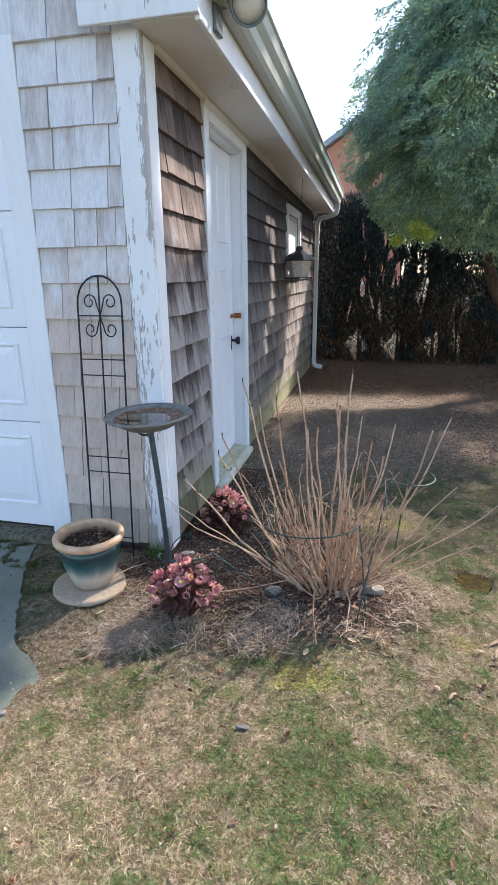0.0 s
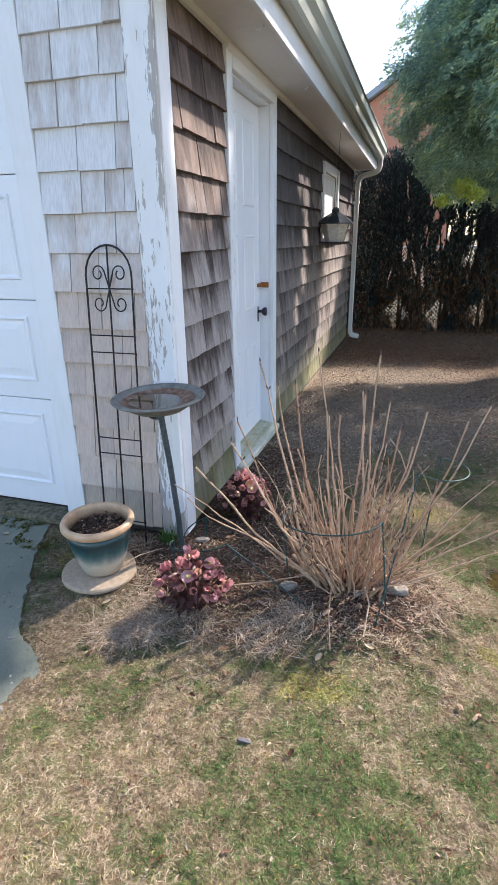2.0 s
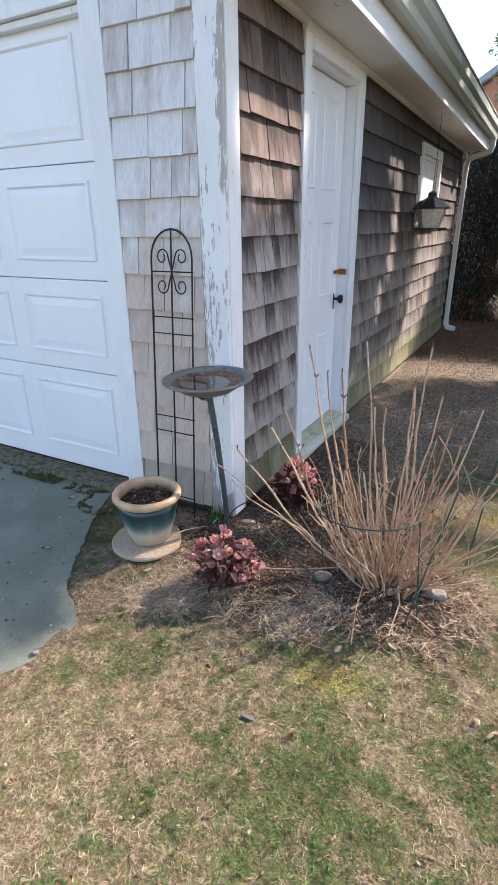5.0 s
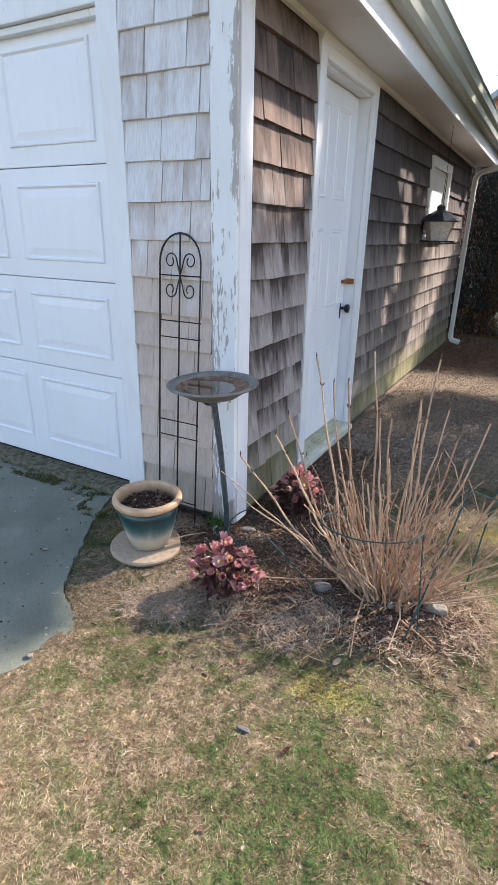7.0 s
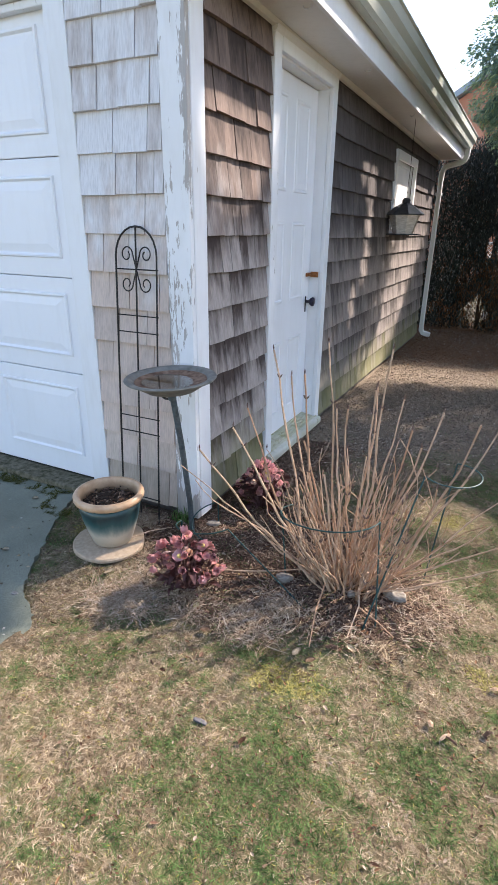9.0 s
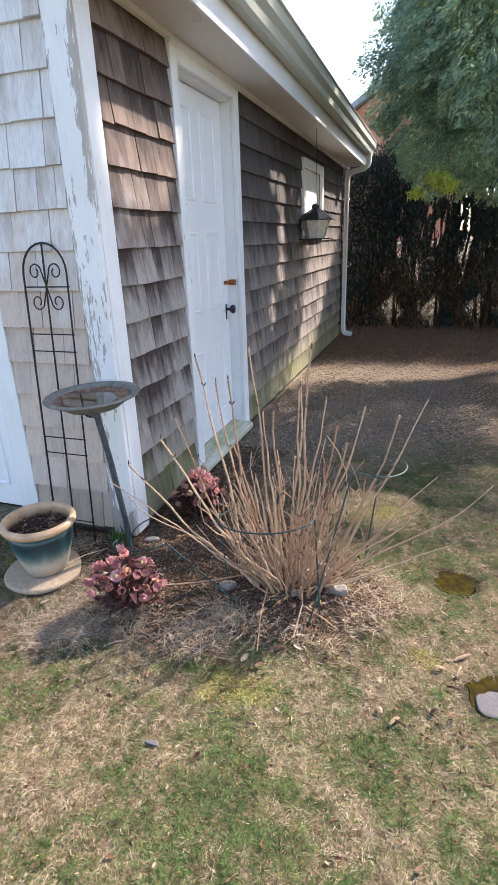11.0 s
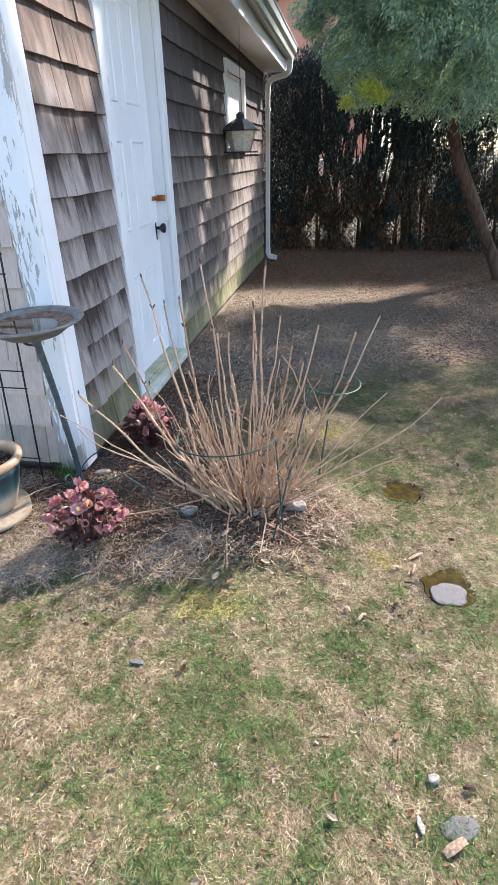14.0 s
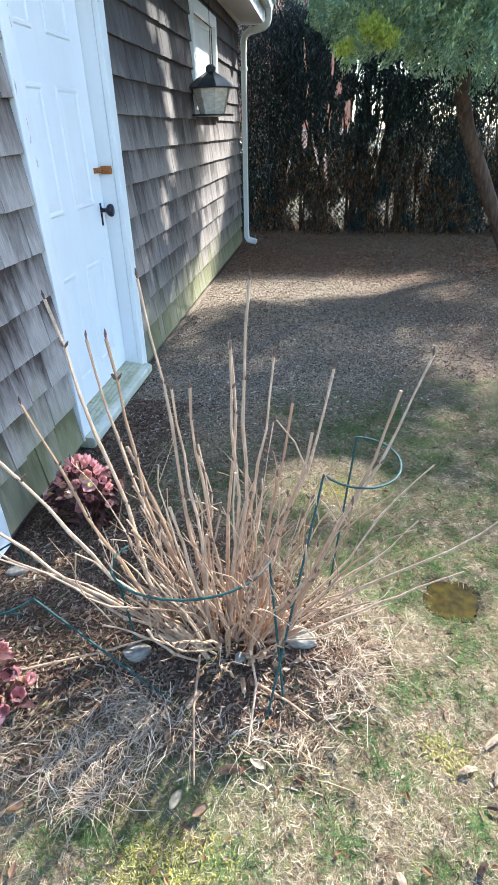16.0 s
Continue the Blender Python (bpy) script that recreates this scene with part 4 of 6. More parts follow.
def cane(base, tip, r0, r1, bend=0.06, buds=0, twig=0):
    base, tip = Vector(base), Vector(tip)
    d = tip - base
    side = Vector((srnd.uniform(-1, 1), srnd.uniform(-1, 1), 0.2)) * bend * d.length
    sway = Vector((srnd.uniform(-1, 1), srnd.uniform(-1, 1), 0)) * 0.03 * d.length
    out = Vector((d.x, d.y, 0)) * 0.05
    pts, n = [], 9
    for k in range(n + 1):
        t = k / n
        w = math.sin(math.pi * t)
        kink = Vector((srnd.uniform(-1, 1), srnd.uniform(-1, 1), 0)) * 0.0045 * (0 < k < n)
        pts.append(base + d * t + out * w + side * w * (0.5 - t) * 1.6 + sway * math.sin(3 * math.pi * t) * (1 - t) + kink)
    rad = [r0 + (r1 - r0) * (k / n) + (0.0009 if k % 3 == 0 else 0) for k in range(n + 1)]
    bm = tube(pts, rad, 7)
    for k in range(twig):
        j = srnd.randint(4, 8)
        p = pts[j]
        e = p + Vector((srnd.uniform(-0.09, 0.09), srnd.uniform(-0.06, 0.06), srnd.uniform(0.06, 0.15)))
        add_tube(bm, [p, (p + e) / 2 + Vector((srnd.uniform(-0.01, 0.01), 0, 0.012)), e], [r1 * 0.9, r1 * 0.7, r1 * 0.55], 6)
    ob = part("cane", bm, M_CANE, shrub)
    if buds:
        marks = [9] + [srnd.choice((4, 5, 6, 7, 8)) for _ in range(buds)]
        for j in marks:
            for s in ((-1, 1) if j < 9 else (0,)):
                p = pts[j]
                q = p + Vector((s * 0.010, srnd.uniform(-0.006, 0.006), 0.016 if j < 9 else 0.022))
                part("bud", tube([p, (p + q) / 2, q], [r1 * 0.5, 0.0034, 0.001], 6), M_BUD, ob)
    return ob


MAIN = [((0.84, -0.05, 0.925), 1, 0), ((1.022, 0.06, 0.695), 1, 1), ((1.241, 0.06, 0.735), 1, 1), ((1.155, -0.1, 0.72), 0, 0), ((0.626, -0.1, 0.935), 2, 0), ((0.385, -0.03, 0.87), 4, 0), ((0.31, -0.1, 0.645), 3, 0), ((0.353, -0.3, 0.635), 3, 1), ((0.209, -0.3, 0.52), 2, 0), ((0.542, -0.1, 0.81), 4, 0), ((0.56, -0.12, 0.56), 0, 0), ((0.673, -0.1, 0.70), 1, 1), ((0.714, -0.1, 0.705), 1, 0), ((0.796, -0.05, 0.775), 2, 1), ((0.884, 0.02, 0.735), 1, 0), ((0.777, 0.05, 0.76), 2, 1), ((0.45, 0.0, 0.77), 2, 0), ((0.93, 0.0, 0.63), 1, 1), ((0.98, -0.08, 0.60), 1, 0), ((0.70, -0.28, 0.52), 0, 0), ((0.62, -0.30, 0.47), 0, 0)]
for tip, buds, twig in MAIN:
    b = SB + Vector(((tip[0] - 0.8) * 0.22 + srnd.uniform(-0.04, 0.04), srnd.uniform(-0.06, 0.06), -0.02))
    cane(b, tip, srnd.uniform(0.0046, 0.0062), srnd.uniform(0.0021, 0.0032), 0.07, buds, twig)
for tip in ((1.47, -0.1, 0.50), (1.36, -0.12, 0.26), (0.10, -0.27, 0.42), (0.12, -0.2, 0.33), (1.30, 0.1, 0.42), (1.25, -0.05, 0.35)):
    cane(SB + Vector(((tip[0] - 0.8) * 0.15, 0, 0.0)), tip, 0.0040, 0.0014, 0.09, 0, 0)
for k in range(66):
    a, lean = srnd.uniform(0, 2 * math.pi), abs(srnd.gauss(0, 0.42)) + 0.06
    ln = srnd.uniform(0.26, 0.62) * (1.0 - 0.25 * lean)
    lean = min(lean, 0.92)
    dirn = Vector((math.cos(a) * math.sin(lean) * 1.25, math.sin(a) * math.sin(lean) * 0.8, math.cos(lean)))
    b = SB + Vector((math.cos(a) * srnd.uniform(0.0, 0.11), math.sin(a) * srnd.uniform(0.0, 0.09), -0.02))
    cane(b, b + dirn * ln, srnd.uniform(0.0022, 0.0046), srnd.uniform(0.0010, 0.0020), 0.18, srnd.choice((0, 0, 1, 2)), srnd.choice((0, 1, 2, 3)))
for k in range(24):
    a, lean = srnd.uniform(0, 2 * math.pi), srnd.uniform(0.05, 0.6)
    dirn = Vector((math.cos(a) * math.sin(lean) * 1.2, math.sin(a) * math.sin(lean) * 0.8, math.cos(lean)))
    b = SB + Vector((math.cos(a) * srnd.uniform(0.0, 0.12), math.sin(a) * srnd.uniform(0.0, 0.09), -0.02))
    cane(b, b + dirn * srnd.uniform(0.22, 0.60), srnd.uniform(0.0016, 0.0024), 0.0009, 0.25, srnd.choice((0, 0, 0, 1)), srnd.choice((1, 2, 3)))
for k in range(26):
    a = srnd.uniform(0, 2 * math.pi)
    b = SB + Vector((math.cos(a) * srnd.uniform(0.03, 0.15), math.sin(a) * srnd.uniform(0.03, 0.12), -0.02))
    e = b + Vector((math.cos(a) * srnd.uniform(0.02, 0.10), math.sin(a) * srnd.uniform(0.02, 0.08), srnd.uniform(0.06, 0.17)))
    part("stub", tube([b, (b + e) / 2 + Vector((0, 0, 0.01)), e], [0.0075, 0.0065, 0.005], 7), M_CANE, shrub)

for pts in ([(0.74, -0.30, 0.05), (0.75, -0.42, 0.035), (0.78, -0.56, 0.02)], [(0.86, -0.28, 0.06), (0.885, -0.36, 0.055), (0.88, -0.47, 0.015)], [(0.30, -0.36, 0.03), (0.48, -0.30, 0.035), (0.66, -0.24, 0.05)], [(0.88, -0.34, 0.03), (0.96, -0.37, 0.025), (1.02, -0.40, 0.02)]):
    tagged(part("fallen_stick", tube([Vector(p) + Vector((0, 0, hz(p[0], p[1]))) for p in pts], [0.0034, 0.0028, 0.002], 7), M_CANE), "pale broken cane lying on the mulch", "stick", "fallen sticks")

# ---- green wire plant supports ----
def support(ring, legs):
    s = thing("plant_support", "green coated wire plant support with a half ring", "plant support", "plant supports")
    part("ring", tube(ring, 0.0028, 7), M_GREENWIRE, s)
    for l in legs:
        part("leg", tube(l, 0.0028, 7), M_GREENWIRE, s)
        nb = bmesh.new()
        a, b = Vector(l[0]), Vector(l[-1])
        n = max(3, int((b - a).length / 0.014))
        for k in range(n):
            p = a + (b - a) * (k + 0.5) / n
            add_tube(nb, [p - (b - a).normalized() * 0.0022, p + (b - a).normalized() * 0.0022], 0.0034, 6)
        part("ribbing", nb, M_GREENWIRE, s)


def arc(cx, cy, rx, ry, a0, a1, z0, z1, n=18):
    return [(cx + rx * math.cos(a0 + (a1 - a0) * k / n), cy + ry * math.sin(a0 + (a1 - a0) * k / n), z0 + (z1 - z0) * k / n) for k in range(n + 1)]


ra = arc(0.72, -0.24, 0.185, 0.13, math.radians(150), math.radians(352), 0.315, 0.375)
support(ra, [((0.575, -0.265, -0.03), ra[3]), ((0.958, -0.385, -0.03), ra[-1])])
rb = arc(1.085, -0.03, 0.105, 0.125, math.radians(225), math.radians(445), 0.515, 0.495)
support(rb, [((0.902, -0.43, -0.03), rb[0]), ((1.045, 0.0, -0.03), rb[-1])])
rc = arc(0.17, -0.20, 0.14, 0.10, math.radians(170), math.radians(335), 0.10, 0.165)
support(rc, [((0.79, -0.43, 0.0), rc[-1]), ((0.03, -0.19, -0.03), rc[0])])
rd = arc(0.15, -0.10, 0.10, 0.10, math.radians(110), math.radians(300), 0.13, 0.03)
support(rd, [((0.10, 0.02, -0.03), rd[0]), ((0.2, -0.19, -0.05), rd[-1])])

# ---- hellebores ----
def petal_mesh(name, open_):
    bm = bmesh.new()
    for k in range(5):
        a0 = 2 * math.pi * k / 5
        rows = []
        for i in range(5):
            t = i / 4
            r = 0.004 + (0.021 if open_ else 0.0115 * (1.25 - 0.45 * t)) * math.sin(t * 1.5)
            z = (0.016 if open_ else 0.030) * t - (0.006 if open_ else 0.0) * t * t
            w = 0.0125 * math.sin(math.pi * (0.12 + 0.80 * t)) * (1.0 if open_ else 0.85)
            row = []
            for j in (-1, -0.5, 0, 0.5, 1):
                p = Vector((r - abs(j) * 0.003 * t, j * w, z + abs(j) * 0.003 * (1 if open_ else -0.4)))
                row.append(bm.verts.new(Matrix.Rotation(a0, 3, "Z") @ p))
            rows.append(row)
        for r0, r1 in zip(rows, rows[1:]):
            for j in range(4):
                bm.faces.new((r0[j], r0[j + 1], r1[j + 1], r1[j]))
    bmesh.ops.solidify(bm, geom=bm.faces[:], thickness=0.0008)
    me_ = bpy.data.meshes.new(name)
    bm.to_mesh(me_)
    bm.free()
    me_.polygons.foreach_set("use_smooth", [True] * len(me_.polygons))
    return me_


def leaf_mesh(name, ln, wd, curl):
    bm = bmesh.new()
    rows = []
    for i in range(7):
        t = i / 6
        w = wd * math.sin(math.pi * (0.06 + 0.9 * t)) ** 0.8
        rows.append([bm.verts.new((ln * t, j * w, curl * (t - t * t * 1.6) * ln + abs(j) * w * 0.35)) for j in (-1, -0.5, 0, 0.5, 1)])
    for r0, r1 in zip(rows, rows[1:]):
        for j in range(4):
            bm.faces.new((r0[j], r0[j + 1], r1[j + 1], r1[j]))
    bmesh.ops.solidify(bm, geom=bm.faces[:], thickness=0.0008)
    me_ = bpy.data.meshes.new(name)
    bm.to_mesh(me_)
    bm.free()
    me_.materials.append(M_HLEAF)
    me_.polygons.foreach_set("use_smooth", [True] * len(me_.polygons))
    return me_


FLOWERS = {(o, c): petal_mesh("flower", o) for o in (True, False) for c in (0, 1)}
for (o, c), m_ in FLOWERS.items():
    m_.materials.append(M_PALEPETAL if c else M_PETAL)
LEAVES = [leaf_mesh("leaf", 0.044, 0.010, 0.5), leaf_mesh("leaf", 0.034, 0.008, 0.3), leaf_mesh("leaf", 0.050, 0.011, 0.6)]
bm = lathe([(0.0, 0.002), (0.006, 0.003), (0.008, 0.010), (0.004, 0.013), (0.0, 0.012)], 10)
st = bpy.data.meshes.new("stamens")
bm.to_mesh(st)
bm.free()
st.materials.append(M_STAMEN)


def child(name, mesh, m, parent):
    ob = new(name, mesh)
    ob.parent = parent
    ob.matrix_basis = m
    return ob


def hellebore(cx, cy, rad, tall, nfl, nlf, seed, label):
    r = random.Random(seed)
    z0 = hz(cx, cy)
    h = thing("hellebore", label, "flowering plant", "hellebores", at=(cx, cy, z0))
    for k in range(nfl):
        a, q = r.uniform(0, 2 * math.pi), math.sqrt(r.uniform(0.02, 1.0))
        p = Vector((rad * q * math.cos(a), rad * q * math.sin(a) * 0.8, tall * (1.0 - 0.55 * q * q) * r.uniform(0.82, 1.05)))
        part("stem", tube([(p.x * 0.15, p.y * 0.15, -0.02), (p.x * 0.55, p.y * 0.55, p.z * 0.6), p], [0.004, 0.003, 0.002], 5), M_HLEAF, h)
        op = r.random() < 0.09
        tilt = Matrix.Rotation(r.uniform(0.3, 1.15), 4, Vector((-math.sin(a + r.uniform(-0.6, 0.6)), math.cos(a), 0))) if r.random() < 0.5 else Matrix.Rotation(r.uniform(0.4, 1.2), 4, Vector((1, r.uniform(-0.6, 0.6), 0)))
        m = Matrix.Translation(p) @ tilt @ Matrix.Rotation(r.uniform(0, 6.28), 4, "Z") @ Matrix.Scale(r.uniform(0.8, 1.2), 4)
        f = child("flower", FLOWERS[(op, 1 if k % 9 == 3 else 0)], m, h)
        if op:
            child("stamens", st, Matrix.Identity(4), f)
    for k in range(nlf):
        a, q = r.uniform(0, 2 * math.pi), math.sqrt(r.uniform(0.05, 1.0))
        p = Vector((rad * 0.8 * q * math.cos(a), rad * 0.8 * q * math.sin(a) * 0.8, tall * r.uniform(0.10, 1.02) * (1 - 0.36 * q)))
        m = Matrix.Translation(p) @ Matrix.Rotation(a + r.uniform(-0.7, 0.7), 4, "Z") @ Matrix.Rotation(r.uniform(-1.1, 0.25), 4, "Y") @ Matrix.Rotation(r.uniform(-0.6, 0.6), 4, "X") @ Matrix.Scale(r.uniform(0.75, 1.2), 4)
        child("leaf", r.choice(LEAVES), m, h)
    return h


hellebore(0.245, -0.475, 0.135, 0.25, 44, 125, 5, "dusty-pink hellebore in flower with dark bronze leaves")
hellebore(0.215, 0.275, 0.13, 0.235, 46, 170, 8, "pink hellebore in flower beside the shingled wall")

# ---- stones ----
def rock(name, cx, cy, sx, sy, sz, seed, turn, label, category="stone", group="", mat=M_STONE, lift=0.0):
    r = random.Random(seed)
    bm = bmesh.new()
    bmesh.ops.create_icosphere(bm, subdivisions=3, radius=1.0)
    off = Vector((seed * 3.1, seed * 1.7, 0))
    for v in bm.verts:
        n = noise.noise(v.co * 1.3 + off) * 0.35 + noise.noise(v.co * 3.5 + off) * 0.12
        v.co *= 1.0 + n
        v.co.z = max(-0.6, min(0.55 + 0.1 * noise.noise(v.co * 2 + off), v.co.z))
        v.co = Vector((v.co.x * sx, v.co.y * sy, v.co.z * sz))
    bmesh.ops.transform(bm, matrix=pose(cx, cy, hz(cx, cy) + lift, r.uniform(-8, 8), r.uniform(-8, 8), turn), verts=bm.verts)
    return tagged(part(name, bm, mat, smooth=True), label, category, group)


rock("stone", 0.57, -0.280, 0.032, 0.024, 0.028, 1, 20, "grey stone set at the shrub's foot", group="bed stones", lift=0.012)
rock("stone", 0.968, -0.185, 0.050, 0.026, 0.026, 2, -15, "flat split grey stone beside the shrub", group="bed stones", lift=0.014)
rock("stone", 0.835, -0.275, 0.016, 0.012, 0.016, 3, 40, "small grey stone among the canes", group="bed stones", lift=0.02)
rock("stone", 0.09, -0.01, 0.035, 0.022, 0.016, 4, 10, "small flat stone on the soil by the corner", group="bed stones", lift=0.004)
rock("stepping_stone", 1.506, -0.540, 0.060, 0.052, 0.0035, 11, 5, "flat speckled grey stone sunk in wet mud", "stone", mat=M_FLATSTONE, lift=0.005)
rock("stepping_stone", 1.425, -1.235, 0.044, 0.028, 0.012, 16, 30, "flat brown-grey stone sunk in the lawn", "stone", mat=M_FLATSTONE, lift=-0.001)
rock("pebble", 1.385, -1.14, 0.014, 0.012, 0.010, 7, 0, "small white-grey pebble on the lawn", "pebble", "lawn pebbles", mat=M_PEBBLE, lift=0.006)
rock("pebble", 1.345, -1.245, 0.008, 0.017, 0.007, 8, 10, "pale oblong pebble on the lawn", "pebble", "lawn pebbles", mat=M_PEBBLE, lift=0.006)
rock("pebble", -0.135, -1.07, 0.012, 0.009, 0.008, 9, 10, "small white pebble at the driveway edge", "pebble", "lawn pebbles", mat=M_PEBBLE, lift=0.008)
rock("pebble", -0.32, -0.80, 0.014, 0.010, 0.008, 10, 10, "small white pebble at the driveway edge", "pebble", "lawn pebbles", mat=M_PEBBLE, lift=0.008)
rock("pebble", 0.605, -0.955, 0.022, 0.007, 0.006, 12, 5, "grey chip of stone on the lawn", "pebble", "lawn pebbles", mat=M_FLATSTONE, lift=0.006)



# ---- broken bits of bark on the lawn ----
def bark_scrap(cx, cy, ln, wd, turn, seed, pale):
    r = random.Random(seed)
    bm = bmesh.new()
    rows = []
    for k in range(5):
        t = k / 4
        w = wd * (0.55 + 0.45 * math.sin(math.pi * (0.15 + 0.7 * t))) * r.uniform(0.8, 1.1)
        rise = 0.004 * math.sin(math.pi * t) + r.uniform(0, 0.002)
        rows.append([bm.verts.new(((t - 0.5) * ln, j * w / 2, rise + (0.0025 if j == 0 else 0.0))) for j in (-1, 0, 1)])
    for a, b in zip(rows, rows[1:]):
        for j in range(2):
            bm.faces.new((a[j], b[j], b[j + 1], a[j + 1]))
    bmesh.ops.solidify(bm, geom=bm.faces[:], thickness=0.004)
    bmesh.ops.transform(bm, matrix=pose(cx, cy, hz(cx, cy) + 0.009, r.uniform(-6, 6), r.uniform(-8, 8), turn), verts=bm.verts)
    tagged(part("bark_scrap", bm, M_STICK if pale else M_BARK), "splinter of pale wood on the lawn" if pale else "scrap of dark bark lying on the lawn", "bark scrap", "bark scraps")


for k, (bx, by, bl, bw, bt) in enumerate(((1.416, -0.380, 0.065, 0.012, 40), (1.384, -0.524, 0.035, 0.012, -10), (1.332, -0.631, 0.028, 0.012, 50), (1.185, -0.666, 0.026, 0.014, -70), (1.228, -0.694, 0.040, 0.012, 55), (1.245, -0.700, 0.032, 0.010, -20), (1.344, -0.455, 0.04, 0.014, 20), (1.402, -0.455, 0.045, 0.010, 70), (1.459, -1.150, 0.028, 0.014, 0), (1.41, -1.275, 0.055, 0.020, 35), (0.80, -0.46, 0.045, 0.020, 75), (0.845, -0.52, 0.04, 0.022, 20), (0.74, -0.385, 0.05, 0.018, 60))):
    bark_scrap(bx, by, bl, bw, bt, 200 + k, k % 3 == 0 or k in (4, 7))

# ---- twig, leaves and shoots round the pot and flowers ----
TZ = hz(PX, PY) + 0.031
tagged(part("twig", tube([(-0.235, -0.445, TZ - 0.001), (-0.20, -0.415, TZ), (-0.155, -0.345, TZ + 0.004), (-0.10, -0.25, TZ + 0.012), (-0.03, -0.175, 0.045)], [0.0016, 0.0024, 0.0026, 0.0022, 0.0012], 7), M_STICK), "thin dry twig lying across the stone disc", "twig")


def dead_leaf(cx, cy, z, ln, wd, turn, mat, label, curl=0.25):
    bm = bmesh.new()
    rows = []
    for i in range(7):
        t = i / 6
        w = wd * math.sin(math.pi * (0.05 + 0.9 * t)) ** 0.7
        rows.append([bm.verts.new(((t - 0.5) * ln, j * w / 2, curl * ln * (t - 0.5) ** 2 * 0.8 + abs(j) * w * 0.22)) for j in (-1, -0.5, 0, 0.5, 1)])
    for a, b in zip(rows, rows[1:]):
        for j in range(4):
            bm.faces.new((a[j], b[j], b[j + 1], a[j + 1]))
    bmesh.ops.solidify(bm, geom=bm.faces[:], thickness=0.0009)
    bmesh.ops.transform(bm, matrix=pose(cx, cy, z, 5, -4, turn), verts=bm.verts)
    tagged(part("fallen_leaf", bm, mat, smooth=True), label, "leaf", "fallen leaves")


M_PALELEAF = plain("pale_dry_leaf", (0.40, 0.31, 0.21), (0.62, 0.52, 0.38), 45, 0.8, 0, 0.3)
M_GREENLEAF = plain("yellow_green_leaf", (0.26, 0.28, 0.10), (0.44, 0.44, 0.20), 60, 0.6, 0, 0.3)
M_BROWNLEAF = plain("brown_dry_leaf", (0.20, 0.12, 0.075), (0.36, 0.25, 0.17), 50, 0.8, 0, 0.3)
for lx, ly, ll, lw, lt, lm_, lab in (
        (-0.100, -0.522, 0.040, 0.020, 55, M_PALELEAF, "pale tan dry leaf by the stone disc"),
        (0.335, -0.548, 0.030, 0.020, 80, M_GREENLEAF, "yellow-green leaf fallen beside the hellebore"),
        (0.175, -0.585, 0.026, 0.018, 100, M_STONE, "grey shrivelled leaf under the hellebore"),
        (0.747, -0.587, 0.040, 0.022, 70, M_PALELEAF, "pale curled leaf before the shrub"),
        (0.905, -0.500, 0.040, 0.020, -30, M_PALELEAF, "pale curled leaf on the straw"),
        (0.430, -0.640, 0.038, 0.024, 15, M_BROWNLEAF, "rust-brown crumpled leaf on the lawn"),
        (0.800, -0.600, 0.034, 0.020, 40, M_BROWNLEAF, "brown dry leaf on the straw"),
        (1.060, -0.300, 0.032, 0.016, 10, M_PALELEAF, "pale dry leaf beside the shrub"),
        (0.700, -0.470, 0.036, 0.020, 110, M_BROWNLEAF, "brown dry leaf among the straw")):
    dead_leaf(lx, ly, hz(lx, ly) + 0.012, ll, lw, lt, lm_, lab)
for lx, ly, ll in ((-0.592, -0.611, 0.030), (-0.504, -0.620, 0.016), (-0.406, -0.657, 0.014), (-0.843, -0.220, 0.034)):
    dead_leaf(lx, ly, 0.0085, ll, ll * 0.7, 20, M_PALELEAF, "pale petal stuck to the wet driveway", 0.05)
M_SHOOT = island("fresh_shoots", [(0.0, (0.06, 0.15, 0.03)), (1.0, (0.14, 0.26, 0.06))], 0.6, 0.2)
bm = bmesh.new()
qr = random.Random(9)
for k in range(46):
    bx, by = -0.055 + qr.gauss(0, 0.028), -0.055 + qr.gauss(0, 0.018)
    tipx, tipy, tall = qr.gauss(0, 0.022), qr.gauss(0, 0.022), qr.uniform(0.03, 0.075)
    add_tube(bm, [(bx, by, -0.01), (bx + tipx * 0.4, by + tipy * 0.4, tall * 0.7), (bx + tipx, by + tipy, tall)], [0.0016, 0.0018, 0.0005], 4)
tagged(part("green_shoots", bm, M_SHOOT), "small clump of fresh green shoots at the corner board", "shoots")

# ---- puddles ----
def puddle(cx, cy, rx, ry, seed):
    bm = bmesh.new()
    ring = []
    for k in range(40):
        a = 2 * math.pi * k / 40
        q = 0.88 + 0.36 * noise.noise(Vector((math.cos(a) * 1.6, math.sin(a) * 1.6, seed))) + 0.16 * noise.noise(Vector((math.cos(a) * 5, math.sin(a) * 5, seed)))
        ring.append(bm.verts.new((cx + rx * q * math.cos(a), cy + ry * q * math.sin(a), hz(cx, cy) + 0.005)))
    bm.faces.new(ring)
    low = bmesh.ops.extrude_face_region(bm, geom=bm.faces[:])
    for v in low["geom"]:
        if isinstance(v, bmesh.types.BMVert):
            v.co.z -= 0.012
    bmesh.ops.recalc_face_normals(bm, faces=bm.faces)
    tagged(part("puddle", bm, M_PUDDLE), "shallow puddle over olive-brown mud in the lawn", "puddle", kind="structure")


